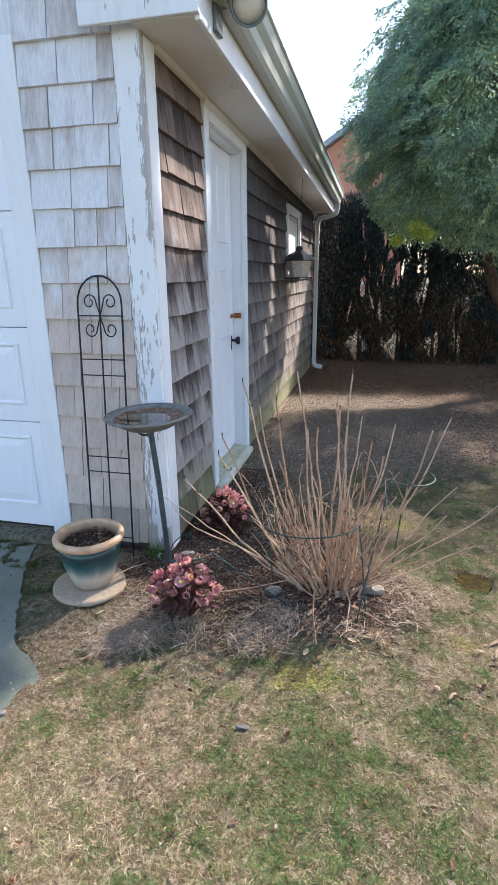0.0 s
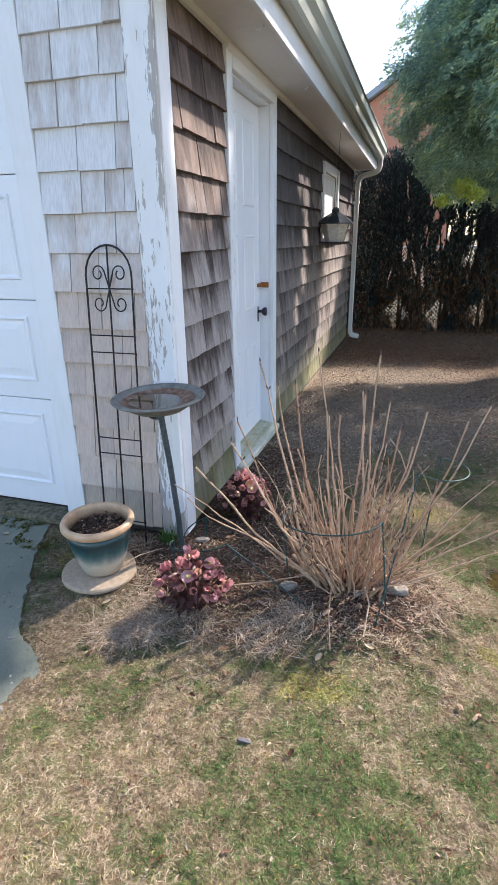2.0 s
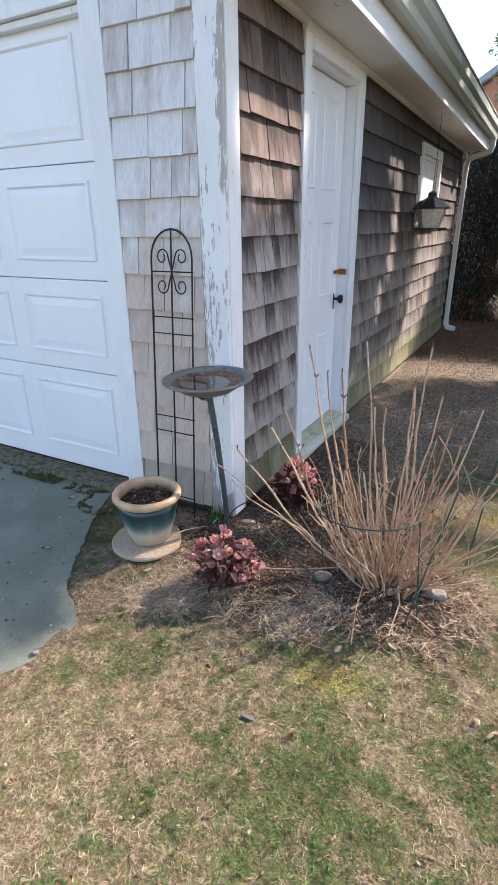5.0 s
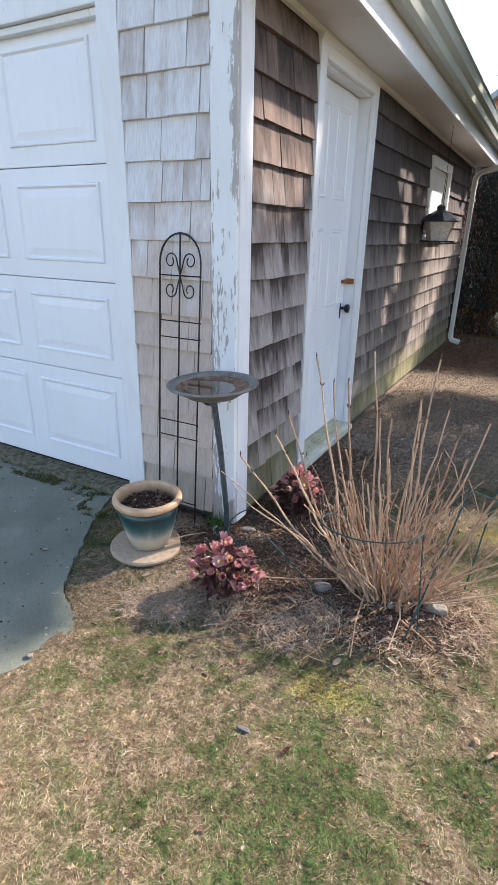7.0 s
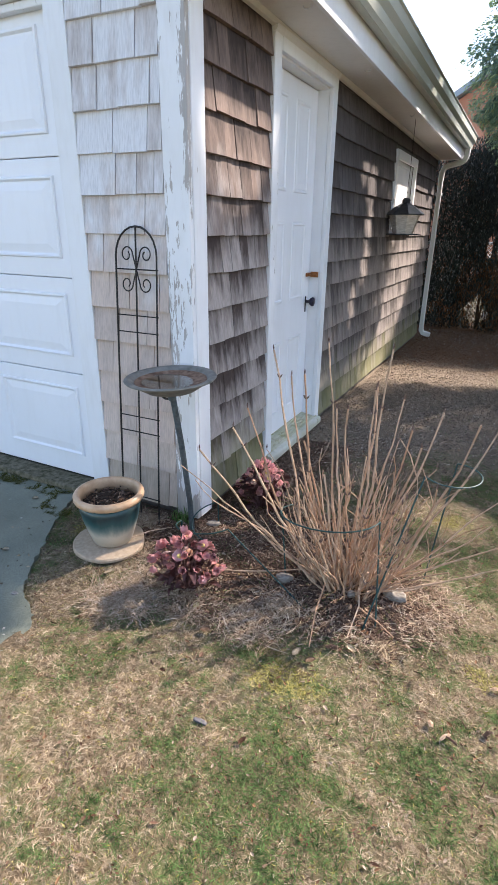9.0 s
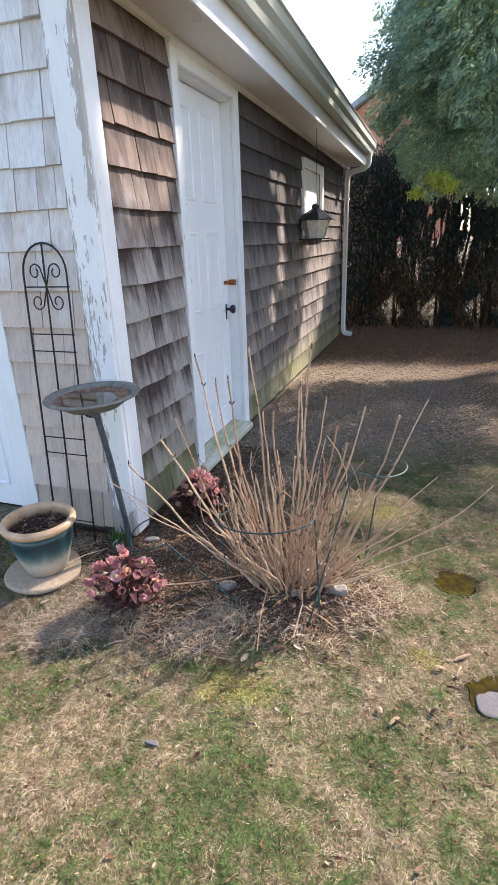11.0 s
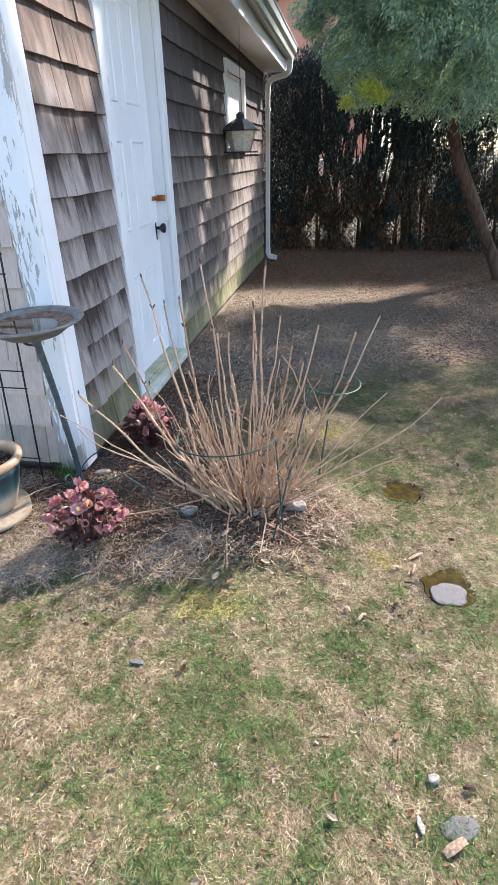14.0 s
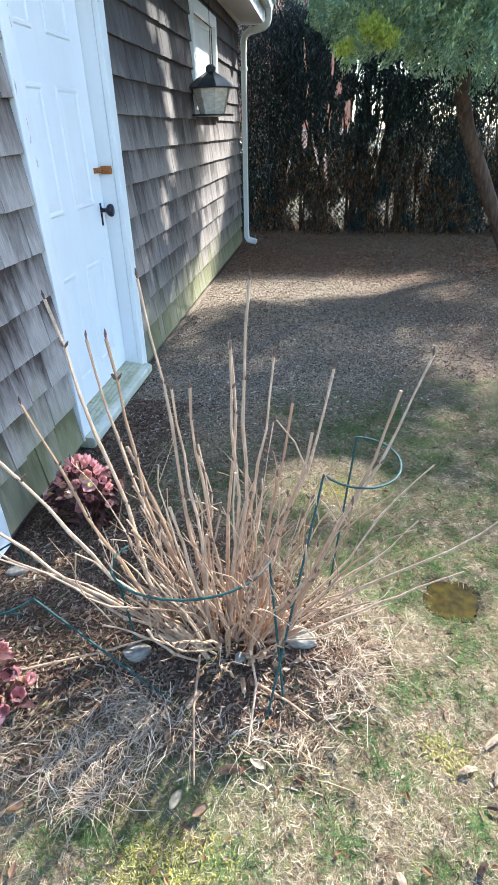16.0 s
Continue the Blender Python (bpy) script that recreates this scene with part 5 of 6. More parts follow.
M_PUDDLE = plain("muddy_water", (0.007, 0.005, 0.0004), (0.046, 0.031, 0.0010), 30, 0.6, 0, 0.2)
M_PUDDLE.node_tree.nodes["Principled BSDF"].inputs["Specular IOR Level"].default_value = 0.03
for k, (px, py, rx, ry) in enumerate(PUDDLES):
    puddle(px, py, rx, ry, 3.7 * k + 1.0)

# ---- conifer tree ----
def leaf_cloud(cent, axis_dir, ln, wd, r):
    """Folded diamond leaves: centres (n, 3), directions, lengths, widths."""
    n = len(cent)
    d = axis_dir / np.linalg.norm(axis_dir, axis=1, keepdims=True)
    s = np.cross(d, r.normal(size=(n, 3)))
    s /= np.linalg.norm(s, axis=1, keepdims=True)
    u = np.cross(d, s)
    L, Wd = ln[:, None], wd[:, None]
    return np.stack([cent - d * L / 2, cent + s * Wd / 2 + u * Wd * 0.2, cent + d * L / 2, cent - s * Wd / 2 + u * Wd * 0.2], 1)


DIAMOND = [(0, 1, 3), (1, 2, 3)]
tree = thing("conifer_tree", "tall drooping evergreen conifer with a leaning bare trunk", "tree")
bm = tube([(2.78, 4.43, -0.1), (2.74, 4.42, 0.05), (2.56, 4.40, 0.38), (2.32, 4.38, 0.82), (2.13, 4.34, 1.16), (2.02, 4.25, 1.42), (1.97, 4.1, 1.9), (2.1, 3.9, 2.6), (2.35, 3.75, 3.9), (2.55, 3.65, 5.5)], [0.105, 0.072, 0.060, 0.057, 0.054, 0.052, 0.05, 0.048, 0.04, 0.02], 14)
for v in bm.verts:
    v.co += Vector((noise.noise(v.co * 7), noise.noise(v.co * 7 + Vector((9, 0, 0))), 0)) * 0.018
part("trunk", bm, M_BARK, tree, "reddish-brown leaning trunk", True)
trng = np.random.default_rng(21)
CRX, CRY = 1.92, 1.40


def crown_r(z):
    return np.interp(z, [1.55, 1.9, 2.3, 2.75, 3.4, 4.0, 4.6, 5.2, 5.7], [0.55, 0.85, 1.04, 1.08, 0.96, 0.82, 0.64, 0.40, 0.05])


def shaded_ground(x, y, z):
    """Where a point's shadow falls on the lawn."""
    return x - z * sun_dir.x / sun_dir.z, y - z * sun_dir.y / sun_dir.z


def sun_band(x, y):
    """The strip of open sunlight on the bare ground between tree and hedge."""
    return (y - 2.88 - 0.37 * x + 0.03 * x * x) / (0.52 - 0.06 * x)


def on_wall(x, y, z):
    """Where a point's shadow falls on the side wall: y and z."""
    return y - x * sun_dir.y / sun_dir.x, z - x * sun_dir.z / sun_dir.x


fronds = []
while len(fronds) < 1780:
    kind = trng.random()
    if kind < 0.57:
        z = 1.70 + 3.95 * trng.random() ** 1.2
        a = trng.uniform(0, 2 * math.pi)
        q = trng.uniform(0.45, 1.0) ** 0.5
        lump = 1.0 + 0.06 * math.sin(a * 3 + z * 2.1) + 0.05 * math.sin(a * 7 - z * 3)
        rr = float(crown_r(z)) * q * lump
        cx, cy = 2.68 + CRX * rr * math.cos(a), 3.58 + CRY * rr * math.sin(a)
    elif kind < 0.72:
        u0, u1, z, a = trng.uniform(0.9, 3.4), trng.uniform(0.32, 3.2), trng.uniform(1.9, 4.2), trng.uniform(0, 6.28)
        cx, cy = u0 + z * sun_dir.x / sun_dir.z, u1 + z * sun_dir.y / sun_dir.z
        if math.hypot((cx - 2.9) / 1.9, (cy - 3.6) / 1.5) > 1.15:
            continue
    elif kind < 0.86:
        if kind < 0.80:
            wy, wz, cx = trng.uniform(-0.35, 1.6) if trng.random() < 0.55 else trng.uniform(-0.16, 0.13), trng.uniform(0.05, 1.30), trng.uniform(1.35, 2.1)
            if wy < 0.13 and trng.random() < 0.4:
                wz, wy = trng.uniform(1.3, 1.9), min(wy, 0.06)
        else:
            wy, wz, cx = trng.uniform(1.65, 3.15), trng.uniform(0.2, 1.9), trng.uniform(0.75, 1.5)
        step = cx / sun_dir.x
        cy, z, a = wy + step * sun_dir.y, wz + step * sun_dir.z + 0.15, trng.uniform(2.6, 5.2)
        if z > 5.0:
            continue
    else:
        u = trng.normal(size=3)
        u *= trng.uniform(0.5, 1.0) / np.linalg.norm(u)
        cx, cy, z = 1.62 + 0.62 * u[0], 2.75 + 0.6 * u[1], 2.75 + 0.72 * u[2]
        a = math.atan2(u[1], u[0])
    gx_, gy_ = shaded_ground(cx, cy, z)
    wy_, wz_ = on_wall(cx, cy, z)
    hits = wz_ > 0.0 and wy_ > -0.05
    if (hits and 1.42 < wz_ < 1.85 and 0.10 < wy_ < 0.68) or (hits and wy_ > np.interp(wz_, [0.0, 0.4, 0.85, 1.2, 1.78], [2.95, 3.3, 3.5, 4.05, 4.4])) or (not hits and gy_ < (min(-1.06 + 0.82 * (gx_ + 0.85), 0.32) if gx_ > -0.14 else -1.45) + trng.normal() * 0.08 - (0.28 if trng.random() < 0.4 else 0.0)) or (-0.1 < sun_band(gx_, gy_) < 1.1 and gx_ < 2.0 and trng.random() < 0.8):
        continue
    if noise.noise(Vector((cx, cy, z)) * 2.6) < -0.16 and trng.random() < 0.85:
        continue
    fronds.append((cx, cy, z, a + trng.normal() * 0.45))
    if len(fronds) % 20 == 0 and z > 1.95:
        p = Vector(fronds[-1][:3])
        t0 = Vector((2.25, 3.85, max(1.5, min(4.9, z - 0.3))))
        path = [t0.lerp(p, j / 6) for j in range(7)]
        spots = [on_wall(q.x, q.y, q.z) for q in path]
        lit = [shaded_ground(q.x, q.y, q.z) for q in path]
        if any(0.0 < wy < 0.8 and 1.38 < wz < 1.85 for wy, wz in spots) or any(math.hypot(gx - 1.03, gy - 0.56) < 0.2 or math.hypot(gx - 0.13, gy - 0.09) < 0.14 for gx, gy in lit):
            continue
        part("limb", tube([t0, (t0 + p) / 2 + Vector((0, 0, 0.08)), p], [0.022, 0.014, 0.005], 6), M_BARK, tree)
for k in range(80):
    fronds.append((trng.uniform(1.55, 2.75), trng.uniform(2.9, 3.7), trng.uniform(1.75, 2.15), trng.uniform(3.6, 5.8)))
# fronds added to shade the ground in front of the sunlit strip
for k in range(110):
    gx_, z = trng.uniform(0.2, 2.2), trng.uniform(2.1, 2.9)
    gy_ = 2.88 + 0.30 * gx_ - trng.uniform(0.22, 0.85)
    fronds.append((gx_ + z * sun_dir.x / sun_dir.z, gy_ + z * sun_dir.y / sun_dir.z, z, trng.uniform(0, 6.28)))
# high fronds added along the sun's rays to keep the gutter shaded
for k in range(48):
    cx = trng.uniform(1.5, 2.6)
    step = (cx - 0.25) / sun_dir.x
    fronds.append((cx, trng.uniform(0.2, 2.6) + step * sun_dir.y, 2.1 + step * sun_dir.z, trng.uniform(0, 6.28)))
fr = np.array(fronds)
NF, per = len(fr), 295
size = trng.uniform(0.30, 0.58, NF)
droop = trng.uniform(0.35, 1.25, NF)
fd = np.stack([np.cos(fr[:, 3]) * np.cos(droop), np.sin(fr[:, 3]) * np.cos(droop), -np.sin(droop)], 1)
fs = np.stack([-np.sin(fr[:, 3]), np.cos(fr[:, 3]), trng.normal(size=NF) * 0.35], 1)
fs /= np.linalg.norm(fs, axis=1, keepdims=True)
fn = np.cross(fd, fs)
t = trng.random((NF, per)) ** 0.8
branch = np.round(trng.uniform(-4, 4, (NF, per))) / 4 + trng.normal(size=(NF, per)) * 0.05
w = branch * 0.42 * np.sin(np.pi * (0.10 + 0.86 * t)) 
lift = trng.normal(size=(NF, per)) * 0.025 - 0.10 * branch ** 2
sz = size[:, None]
cent = fr[:, None, :3] + fd[:, None] * (t * sz)[..., None] + fs[:, None] * (w * sz)[..., None] + fn[:, None] * (lift * sz)[..., None]
dirs = fd[:, None] * 1.0 + fs[:, None] * (branch * 0.9)[..., None] + trng.normal(size=(NF, per, 3)) * 0.30
cent, dirs = cent.reshape(-1, 3), dirs.reshape(-1, 3)
gxl, gyl = shaded_ground(cent[:, 0], cent[:, 1], cent[:, 2])
rag = (field(23, 0.25, gxl, gyl) - 0.5) * 0.35
sb = sun_band(gxl, gyl) + rag
keep = ~((sb > 0) & (sb < 1) & (gxl < 1.9 + rag))
wyl, wzl = on_wall(cent[:, 0], cent[:, 1], cent[:, 2])
for py_, pz_, ry_, rz_ in ((0.25, 1.64, 0.17, 0.22), (0.50, 1.64, 0.19, 0.22), (0.40, 1.46, 0.20, 0.08), (2.36, 1.74, 0.10, 0.15), (2.57, 1.60, 0.12, 0.16), (2.57, 1.32, 0.10, 0.12), (2.55, 1.04, 0.09, 0.15), (2.28, 0.75, 0.07, 0.16)):
    keep &= np.hypot((wyl - py_) / ry_, (wzl - pz_) / rz_) > 1.0 + rag
keep &= ~((wzl > 0) & (wyl < 5.6) & (wyl > np.interp(wzl, [0.0, 0.4, 0.85, 1.2, 1.78], [2.95, 3.3, 3.5, 4.05, 4.4]) + rag))
keep &= np.hypot((gxl - 1.03) / 0.25, (gyl - 0.56) / 0.19) > 1.0 + rag
keep &= np.hypot((gxl - 0.13) / 0.12, (gyl - 0.09) / 0.16) > 1.0 + rag
thin = (~drive_mask(gxl + 0.03, gyl) & (gxl > -0.7) & (gxl < 0.5) & (gyl < -0.28) & (wyl < -0.02)) | ((gxl > 1.05) & (gyl > 0.1) & (gyl < 1.25))
keep &= ~(thin & (trng.random(len(gxl)) < np.where(gxl < -0.35, 0.85, np.where(gxl < 0.5, 0.95, 0.5))))
under = np.interp(cent[:, 0], [1.40, 1.85], [1.60, 1.38]) + (field(24, 0.16, cent[:, 0], cent[:, 1]) - 0.5) * 0.30
keep &= cent[:, 2] > under
keep &= cent[:, 0] > np.interp(cent[:, 2], [1.6, 1.75, 2.0, 2.3], [1.02, 0.90, 0.72, 0.50]) + (field(25, 0.2, cent[:, 1], cent[:, 2]) - 0.5) * 0.25
cent, dirs = cent[keep], dirs[keep]
tagged(pieces("crown", leaf_cloud(cent, dirs, trng.uniform(0.019, 0.044, len(cent)), trng.uniform(0.0075, 0.0140, len(cent)), trng), DIAMOND, M_SPRAY, tree), "drooping blue-green sprays")
tips = []
for cx, cy, cz, sp in ((1.17, 2.45, 1.63, 0.060), (1.25, 2.46, 1.585, 0.045), (1.03, 2.48, 1.55, 0.036)):
    tips.append(np.array((cx, cy, cz)) + trng.normal(size=(330, 3)) * np.array((sp, sp, sp * 0.8)) * 0.6)
tips = np.concatenate(tips)
tdir = np.stack([trng.normal(size=len(tips)), trng.normal(size=len(tips)), -1.2 + 0.5 * trng.normal(size=len(tips))], 1)
tagged(pieces("young_sprays", leaf_cloud(tips, tdir, trng.uniform(0.02, 0.045, len(tips)), trng.uniform(0.008, 0.015, len(tips)), trng), DIAMOND, M_TIP, tree), "yellow-green hanging tips")

# ---- hedge ----
hedge = thing("hedge", "tall dark evergreen hedge with bare lower stems", "hedge")
hr = np.random.default_rng(31)
ends = []
GAPS = (0.60, 1.20, 1.78, 3.1, 4.4)
for k in range(122):
    x, y = -0.6 + 8.2 * (k + hr.normal() * 1.8) / 105, hr.uniform(6.35, 6.95)
    if k >= 105:
        x = 0.80 + 0.055 * (k - 105) if k < 111 else 1.62 + 0.13 * (k - 111)
    if min(abs(x * 7.16 / y - g) for g in GAPS) < 0.12:
        x += 0.2
    # tops raised out of sight, past x 3.7 most, as added shade
    top = hr.uniform(2.2, 2.45) + float(np.interp(x, [1.0, 1.3, 1.8, 2.2, 3.7, 4.1], [0.0, 0.16, 0.16, 0.0, 0.0, 0.75]))
    lx = hr.normal() * 0.28
    pts = [(x, y, -0.05), (x + lx * 0.4, y, 0.7), (x + lx, y + hr.normal() * 0.06, 1.5), (x + lx * 1.3, y, top)]
    stem = tube(pts, [hr.uniform(0.010, 0.024), 0.012, 0.009, 0.004], 5)
    for j in range(4):
        z = hr.uniform(0.25, 1.9)
        b = Vector((x + lx * min(1, z / 1.5), y, z))
        add_tube(stem, [b, b + Vector((hr.normal() * 0.10, hr.normal() * 0.06, hr.uniform(0.15, 0.45)))], [0.007, 0.003], 4)
    part("stem", stem, M_STEM, hedge)
    ends.append((x + lx, y, top))
n = 515000
ei = hr.integers(0, len(ends), n)
E3 = np.array(ends)[ei]
z = E3[:, 2] * hr.random(n) ** 0.95
keep = hr.random(n) < np.interp(z, [0.0, 0.35, 0.9, 1.3, 2.5], [1.0, 1.0, 0.85, 0.9, 1.0])
wide = np.interp(z, [0, 1.0, 1.8, 2.4], [0.12, 0.13, 0.15, 0.11])
hx = E3[:, 0] + hr.normal(size=n) * wide
hole = np.min(np.abs(hx[:, None] - np.array(GAPS)[None]), axis=1) + np.abs(z - 0.22) * 0.75 + (field(34, 0.08, hx, z) - 0.5) * 0.12
keep &= (hole > 0.19) | (hr.random(n) < 0.06)
for seed, lean in ((33, 0.10), (38, -0.16)):
    slit = field(seed, 0.075, hx + lean * z, z * 0.13) + 0.20 * (field(35, 0.5, hx, z) - 0.5)
    cut = np.interp(hx, [0.5, 1.3], [0.17, 0.27]) * np.interp(z, [0.6, 1.0, 2.0, 2.3], [0.75, 1.0, 1.0, 0.6])
    keep &= (slit > cut + 0.05) | (hr.random(n) < 0.05)
fine = field(39, 0.030, hx - 0.06 * z, z * 0.16)
keep &= (fine > 0.32 * ease(0.7, 1.4, hx) * ease(0.7, 1.1, z)) | (hr.random(n) < 0.05)
keep &= np.hypot((hx - 0.66) / 0.05, (z - 1.10) / 0.15) > 0.8 + 0.6 * field(37, 0.05, hx, z)
cent = np.stack([hx, E3[:, 1] - 0.05 + hr.normal(size=n) * wide * 1.1, z], 1)[keep]
dirs = np.stack([hr.normal(size=n) * 0.5, hr.normal(size=n) * 0.5, 0.5 + hr.random(n)], 1)[keep]
# dark foliage added low behind the fence as backing for its wires
back = 45000
cent = np.concatenate([cent, np.stack([hr.uniform(-0.6, 7.4, back), hr.uniform(7.3, 7.9, back), 1.0 * hr.random(back) ** 1.4], 1)])
dirs = np.concatenate([dirs, np.stack([hr.normal(size=back) * 0.6, hr.normal(size=back) * 0.6, 0.5 + hr.random(back)], 1)])
dead = (cent[:, 2] < 1.25) & (hr.random(len(cent)) < 0.55 * ease(1.30, 0.5, cent[:, 2]) * ease(0.36, 0.50, field(36, 0.35, cent[:, 0], cent[:, 2]) + 0.25 * (np.abs(cent[:, 0] - 0.75) < 0.4)))
for nm, sel, mat_, lab in (("foliage", ~dead, M_HEDGE, "dense dark needles with a few light flecks painted in"), ("dead_foliage", dead, M_DEADNEEDLE, "dry brown inner twigs and needles")):
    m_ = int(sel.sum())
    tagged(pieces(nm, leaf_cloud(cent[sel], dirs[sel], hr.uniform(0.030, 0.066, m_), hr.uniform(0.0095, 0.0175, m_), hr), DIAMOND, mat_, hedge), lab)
# chain link fence behind the hedge
fence = thing("chain_link_fence", "galvanised chain-link fence behind the hedge", "fence")
bm = bmesh.new()
for k in range(150):
    x = -1.6 + k * 0.062
    for s in (-1, 1):
        x1 = x + s * 1.1
        if -1.6 < x1 < 7.6:
            add_tube(bm, [(x, 7.16 + s * 0.002, 0.02), (x1, 7.16 + s * 0.002, 1.12)], 0.0042, 4, False)
part("mesh", bm, M_GALV, fence)
for k in range(5):
    part("post", tube([(-1.5 + k * 2.2, 7.18, -0.2), (-1.5 + k * 2.2, 7.18, 1.2)], 0.025, 10), M_GALV, fence)
part("top_rail", tube([(-1.6, 7.18, 1.14), (7.5, 7.18, 1.14)], 0.02, 8), M_GALV, fence)

# neighbour's house
house = thing("neighbour_house", "salmon-coloured saltbox house beyond the hedge", "house")
HY = 14.0
bm = bmesh.new()
prof = [(-4.5, -0.1), (1.45, -0.1), (1.45, 5.15), (0.9, 5.55), (-4.5, 2.20)]
va = [bm.verts.new((x, HY, z)) for x, z in prof]
vb = [bm.verts.new((x, HY + 8, z)) for x, z in prof]
bm.faces.new(va[::-1])
bm.faces.new(vb)
for k in range(5):
    bm.faces.new((va[k], va[(k + 1) % 5], vb[(k + 1) % 5], vb[k]))
bmesh.ops.recalc_face_normals(bm, faces=bm.faces)
part("wall", bm, M_SALMON, house)
for ex, ez in ((-4.9, 1.99), (1.75, 4.97)):
    bm = bmesh.new()
    q = [(0.9, HY - 0.25, 5.59), (ex, HY - 0.25, ez), (ex, HY + 8.2, ez), (0.9, HY + 8.2, 5.59)]
    lo = [bm.verts.new(p) for p in q]
    hi = [bm.verts.new((p[0], p[1], p[2] + 0.15)) for p in q]
    bm.faces.new(lo)
    bm.faces.new(hi)
    for k in range(4):
        bm.faces.new((lo[k], lo[(k + 1) % 4], hi[(k + 1) % 4], hi[k]))
    bmesh.ops.recalc_face_normals(bm, faces=bm.faces)
    part("roof", bm, M_BLUETRIM, house, "grey-blue roof and rake trim")
for wx in (-2.5,):
    wdw = part("window", box(wx - 0.45, wx + 0.45, HY - 0.05, HY + 0.02, 0.9, 2.0, 0.01), M_WHITE, house)
    part("pane", box(wx - 0.38, wx + 0.38, HY - 0.06, HY - 0.045, 0.97, 1.93, 0), M_FEEDROOF, wdw)

# ---- lawn, litter, chips ----
def ribbons(x, y, ln, wd, az, lift, droop, r, zoff=0.0):
    """Thin bent blades from the ground: 4 corners each."""
    n = len(x)
    z = height(x, y) + zoff
    dx, dy = np.cos(az), np.sin(az)
    base = np.stack([x, y, z], 1)
    side = np.stack([-dy, dx, r.normal(size=n) * 0.5], 1) * (wd / 2)[:, None]
    mid = base + np.stack([dx * ln * 0.4, dy * ln * 0.4, lift * ln * 0.55], 1)
    turn = az + r.normal(size=n) * 0.6
    tip = mid + np.stack([np.cos(turn) * ln * 0.6, np.sin(turn) * ln * 0.6, (lift * 0.45 - droop) * ln], 1)
    tip[:, 2] = np.maximum(tip[:, 2], z + 0.001)
    return np.stack([base, mid + side, tip, mid - side], 1)


BLADE = [(0, 1, 3), (1, 2, 3)]


def scatter(n, x0, x1, y0, y1, r):
    return r.uniform(x0, x1, n), r.uniform(y0, y1, n)


def free(x, y):
    """Where blades may stand: not on paving, in the wall, under the pot or in the puddles."""
    return ~drive_mask(x - 0.015, y) & ~((x < 0.02) & (y > -0.03)) & (wet_mask(x, y) < 0.75) & (np.hypot(x - PX, y - PY) > 0.15)


def greenness(x, y):
    g = field(41, 0.24, x, y) * 0.17 + field(42, 0.10, x, y) * 0.36 + field(43, 0.034, x, y) * 0.47
    bias = 0.03 * ease(-0.1, 1.1, x) - 0.13 * ease(-0.75, -1.35, y) * ease(0.75, 0.15, x) + 0.03 * np.exp(-((y + 0.95) / 0.35) ** 2) + 0.035 * ease(0.8, 1.2, x) * ease(-0.5, 0.1, y) - 0.12 * np.exp(-((x - 1.0) / 0.22) ** 2 - ((y - 0.57) / 0.18) ** 2) - 0.12 * np.exp(-((x - 0.05) / 0.22) ** 2 - ((y + 0.62) / 0.16) ** 2) + 0.045 * np.exp(-((x - 0.85) / 0.4) ** 2 - ((y + 1.12) / 0.2) ** 2)
    return g + bias


gr = np.random.default_rng(51)
x, y = scatter(760000, -0.75, 2.5, -1.75, 1.6, gr)
dens = np.where(y < 0.4, 1.0, 0.7) * (1 - 0.80 * bed_mask(x, y)) * (1 - 0.80 * dirt_mask(x, y)) * np.interp(field(44, 0.12, x, y), [0.25, 0.55], [0.55, 1.0])
dens = dens * ease(2.5, 2.0, x + (field(49, 0.2, x, y) - 0.5) * 0.6) * ease(-1.75, -1.5, y) * ease(1.6, 1.2, y)
dens = np.maximum(dens, 1.2 * np.exp(-((x - 1.0) / 0.24) ** 2 - ((y - 0.57) / 0.2) ** 2))
k = free(x, y) & (gr.random(len(x)) < dens)
x, y = x[k], y[k]
isg = greenness(x, y) + gr.normal(size=len(x)) * 0.060 > 0.573
moss = np.zeros(len(x))
for mx, my, mr in ((0.745, -0.70, 0.13), (0.64, -0.60, 0.09), (1.305, -0.42, 0.07), (1.07, 0.54, 0.10), (-0.42, -0.33, 0.07)):
    moss = np.maximum(moss, 1.2 - np.hypot(x - mx, (y - my) * 1.2) / mr + (field(45, 0.05, x, y) - 0.5))
ism = moss + gr.normal(size=len(x)) * 0.25 > 0.45
darkm = ism & (np.hypot(x - 0.63, y + 0.60) < 0.13) & (y > -0.66)
ism &= ~darkm
for nm, sel, mat_, l0, l1, w0, w1, li, lab in (("dry_grass", ~isg & ~ism & ~darkm, M_DRY, 0.011, 0.038, 0.0006, 0.0013, 0.33, "matted straw-coloured dormant lawn grass"), ("green_grass", isg & ~ism & ~darkm, M_GREEN, 0.014, 0.034, 0.0008, 0.0015, 0.7, "patches of fresh green grass in the dormant lawn"), ("moss", ism, M_MOSS, 0.008, 0.017, 0.0014, 0.0027, 0.7, "low yellow-green moss patches"), ("dark_moss", darkm, M_DARKMOSS, 0.006, 0.013, 0.0012, 0.0022, 0.6, "dark olive moss at the bed edge")):
    xs, ys = x[sel], y[sel]
    m_ = len(xs)
    ob = pieces(nm, ribbons(xs, ys, gr.uniform(l0, l1, m_), gr.uniform(w0, w1, m_), gr.uniform(0, 6.283, m_), gr.uniform(0.02, 1.0, m_) * li, gr.uniform(0, 0.35, m_), gr), BLADE, mat_)
    tagged(ob, lab, nm.replace("_", " "), kind="stuff")
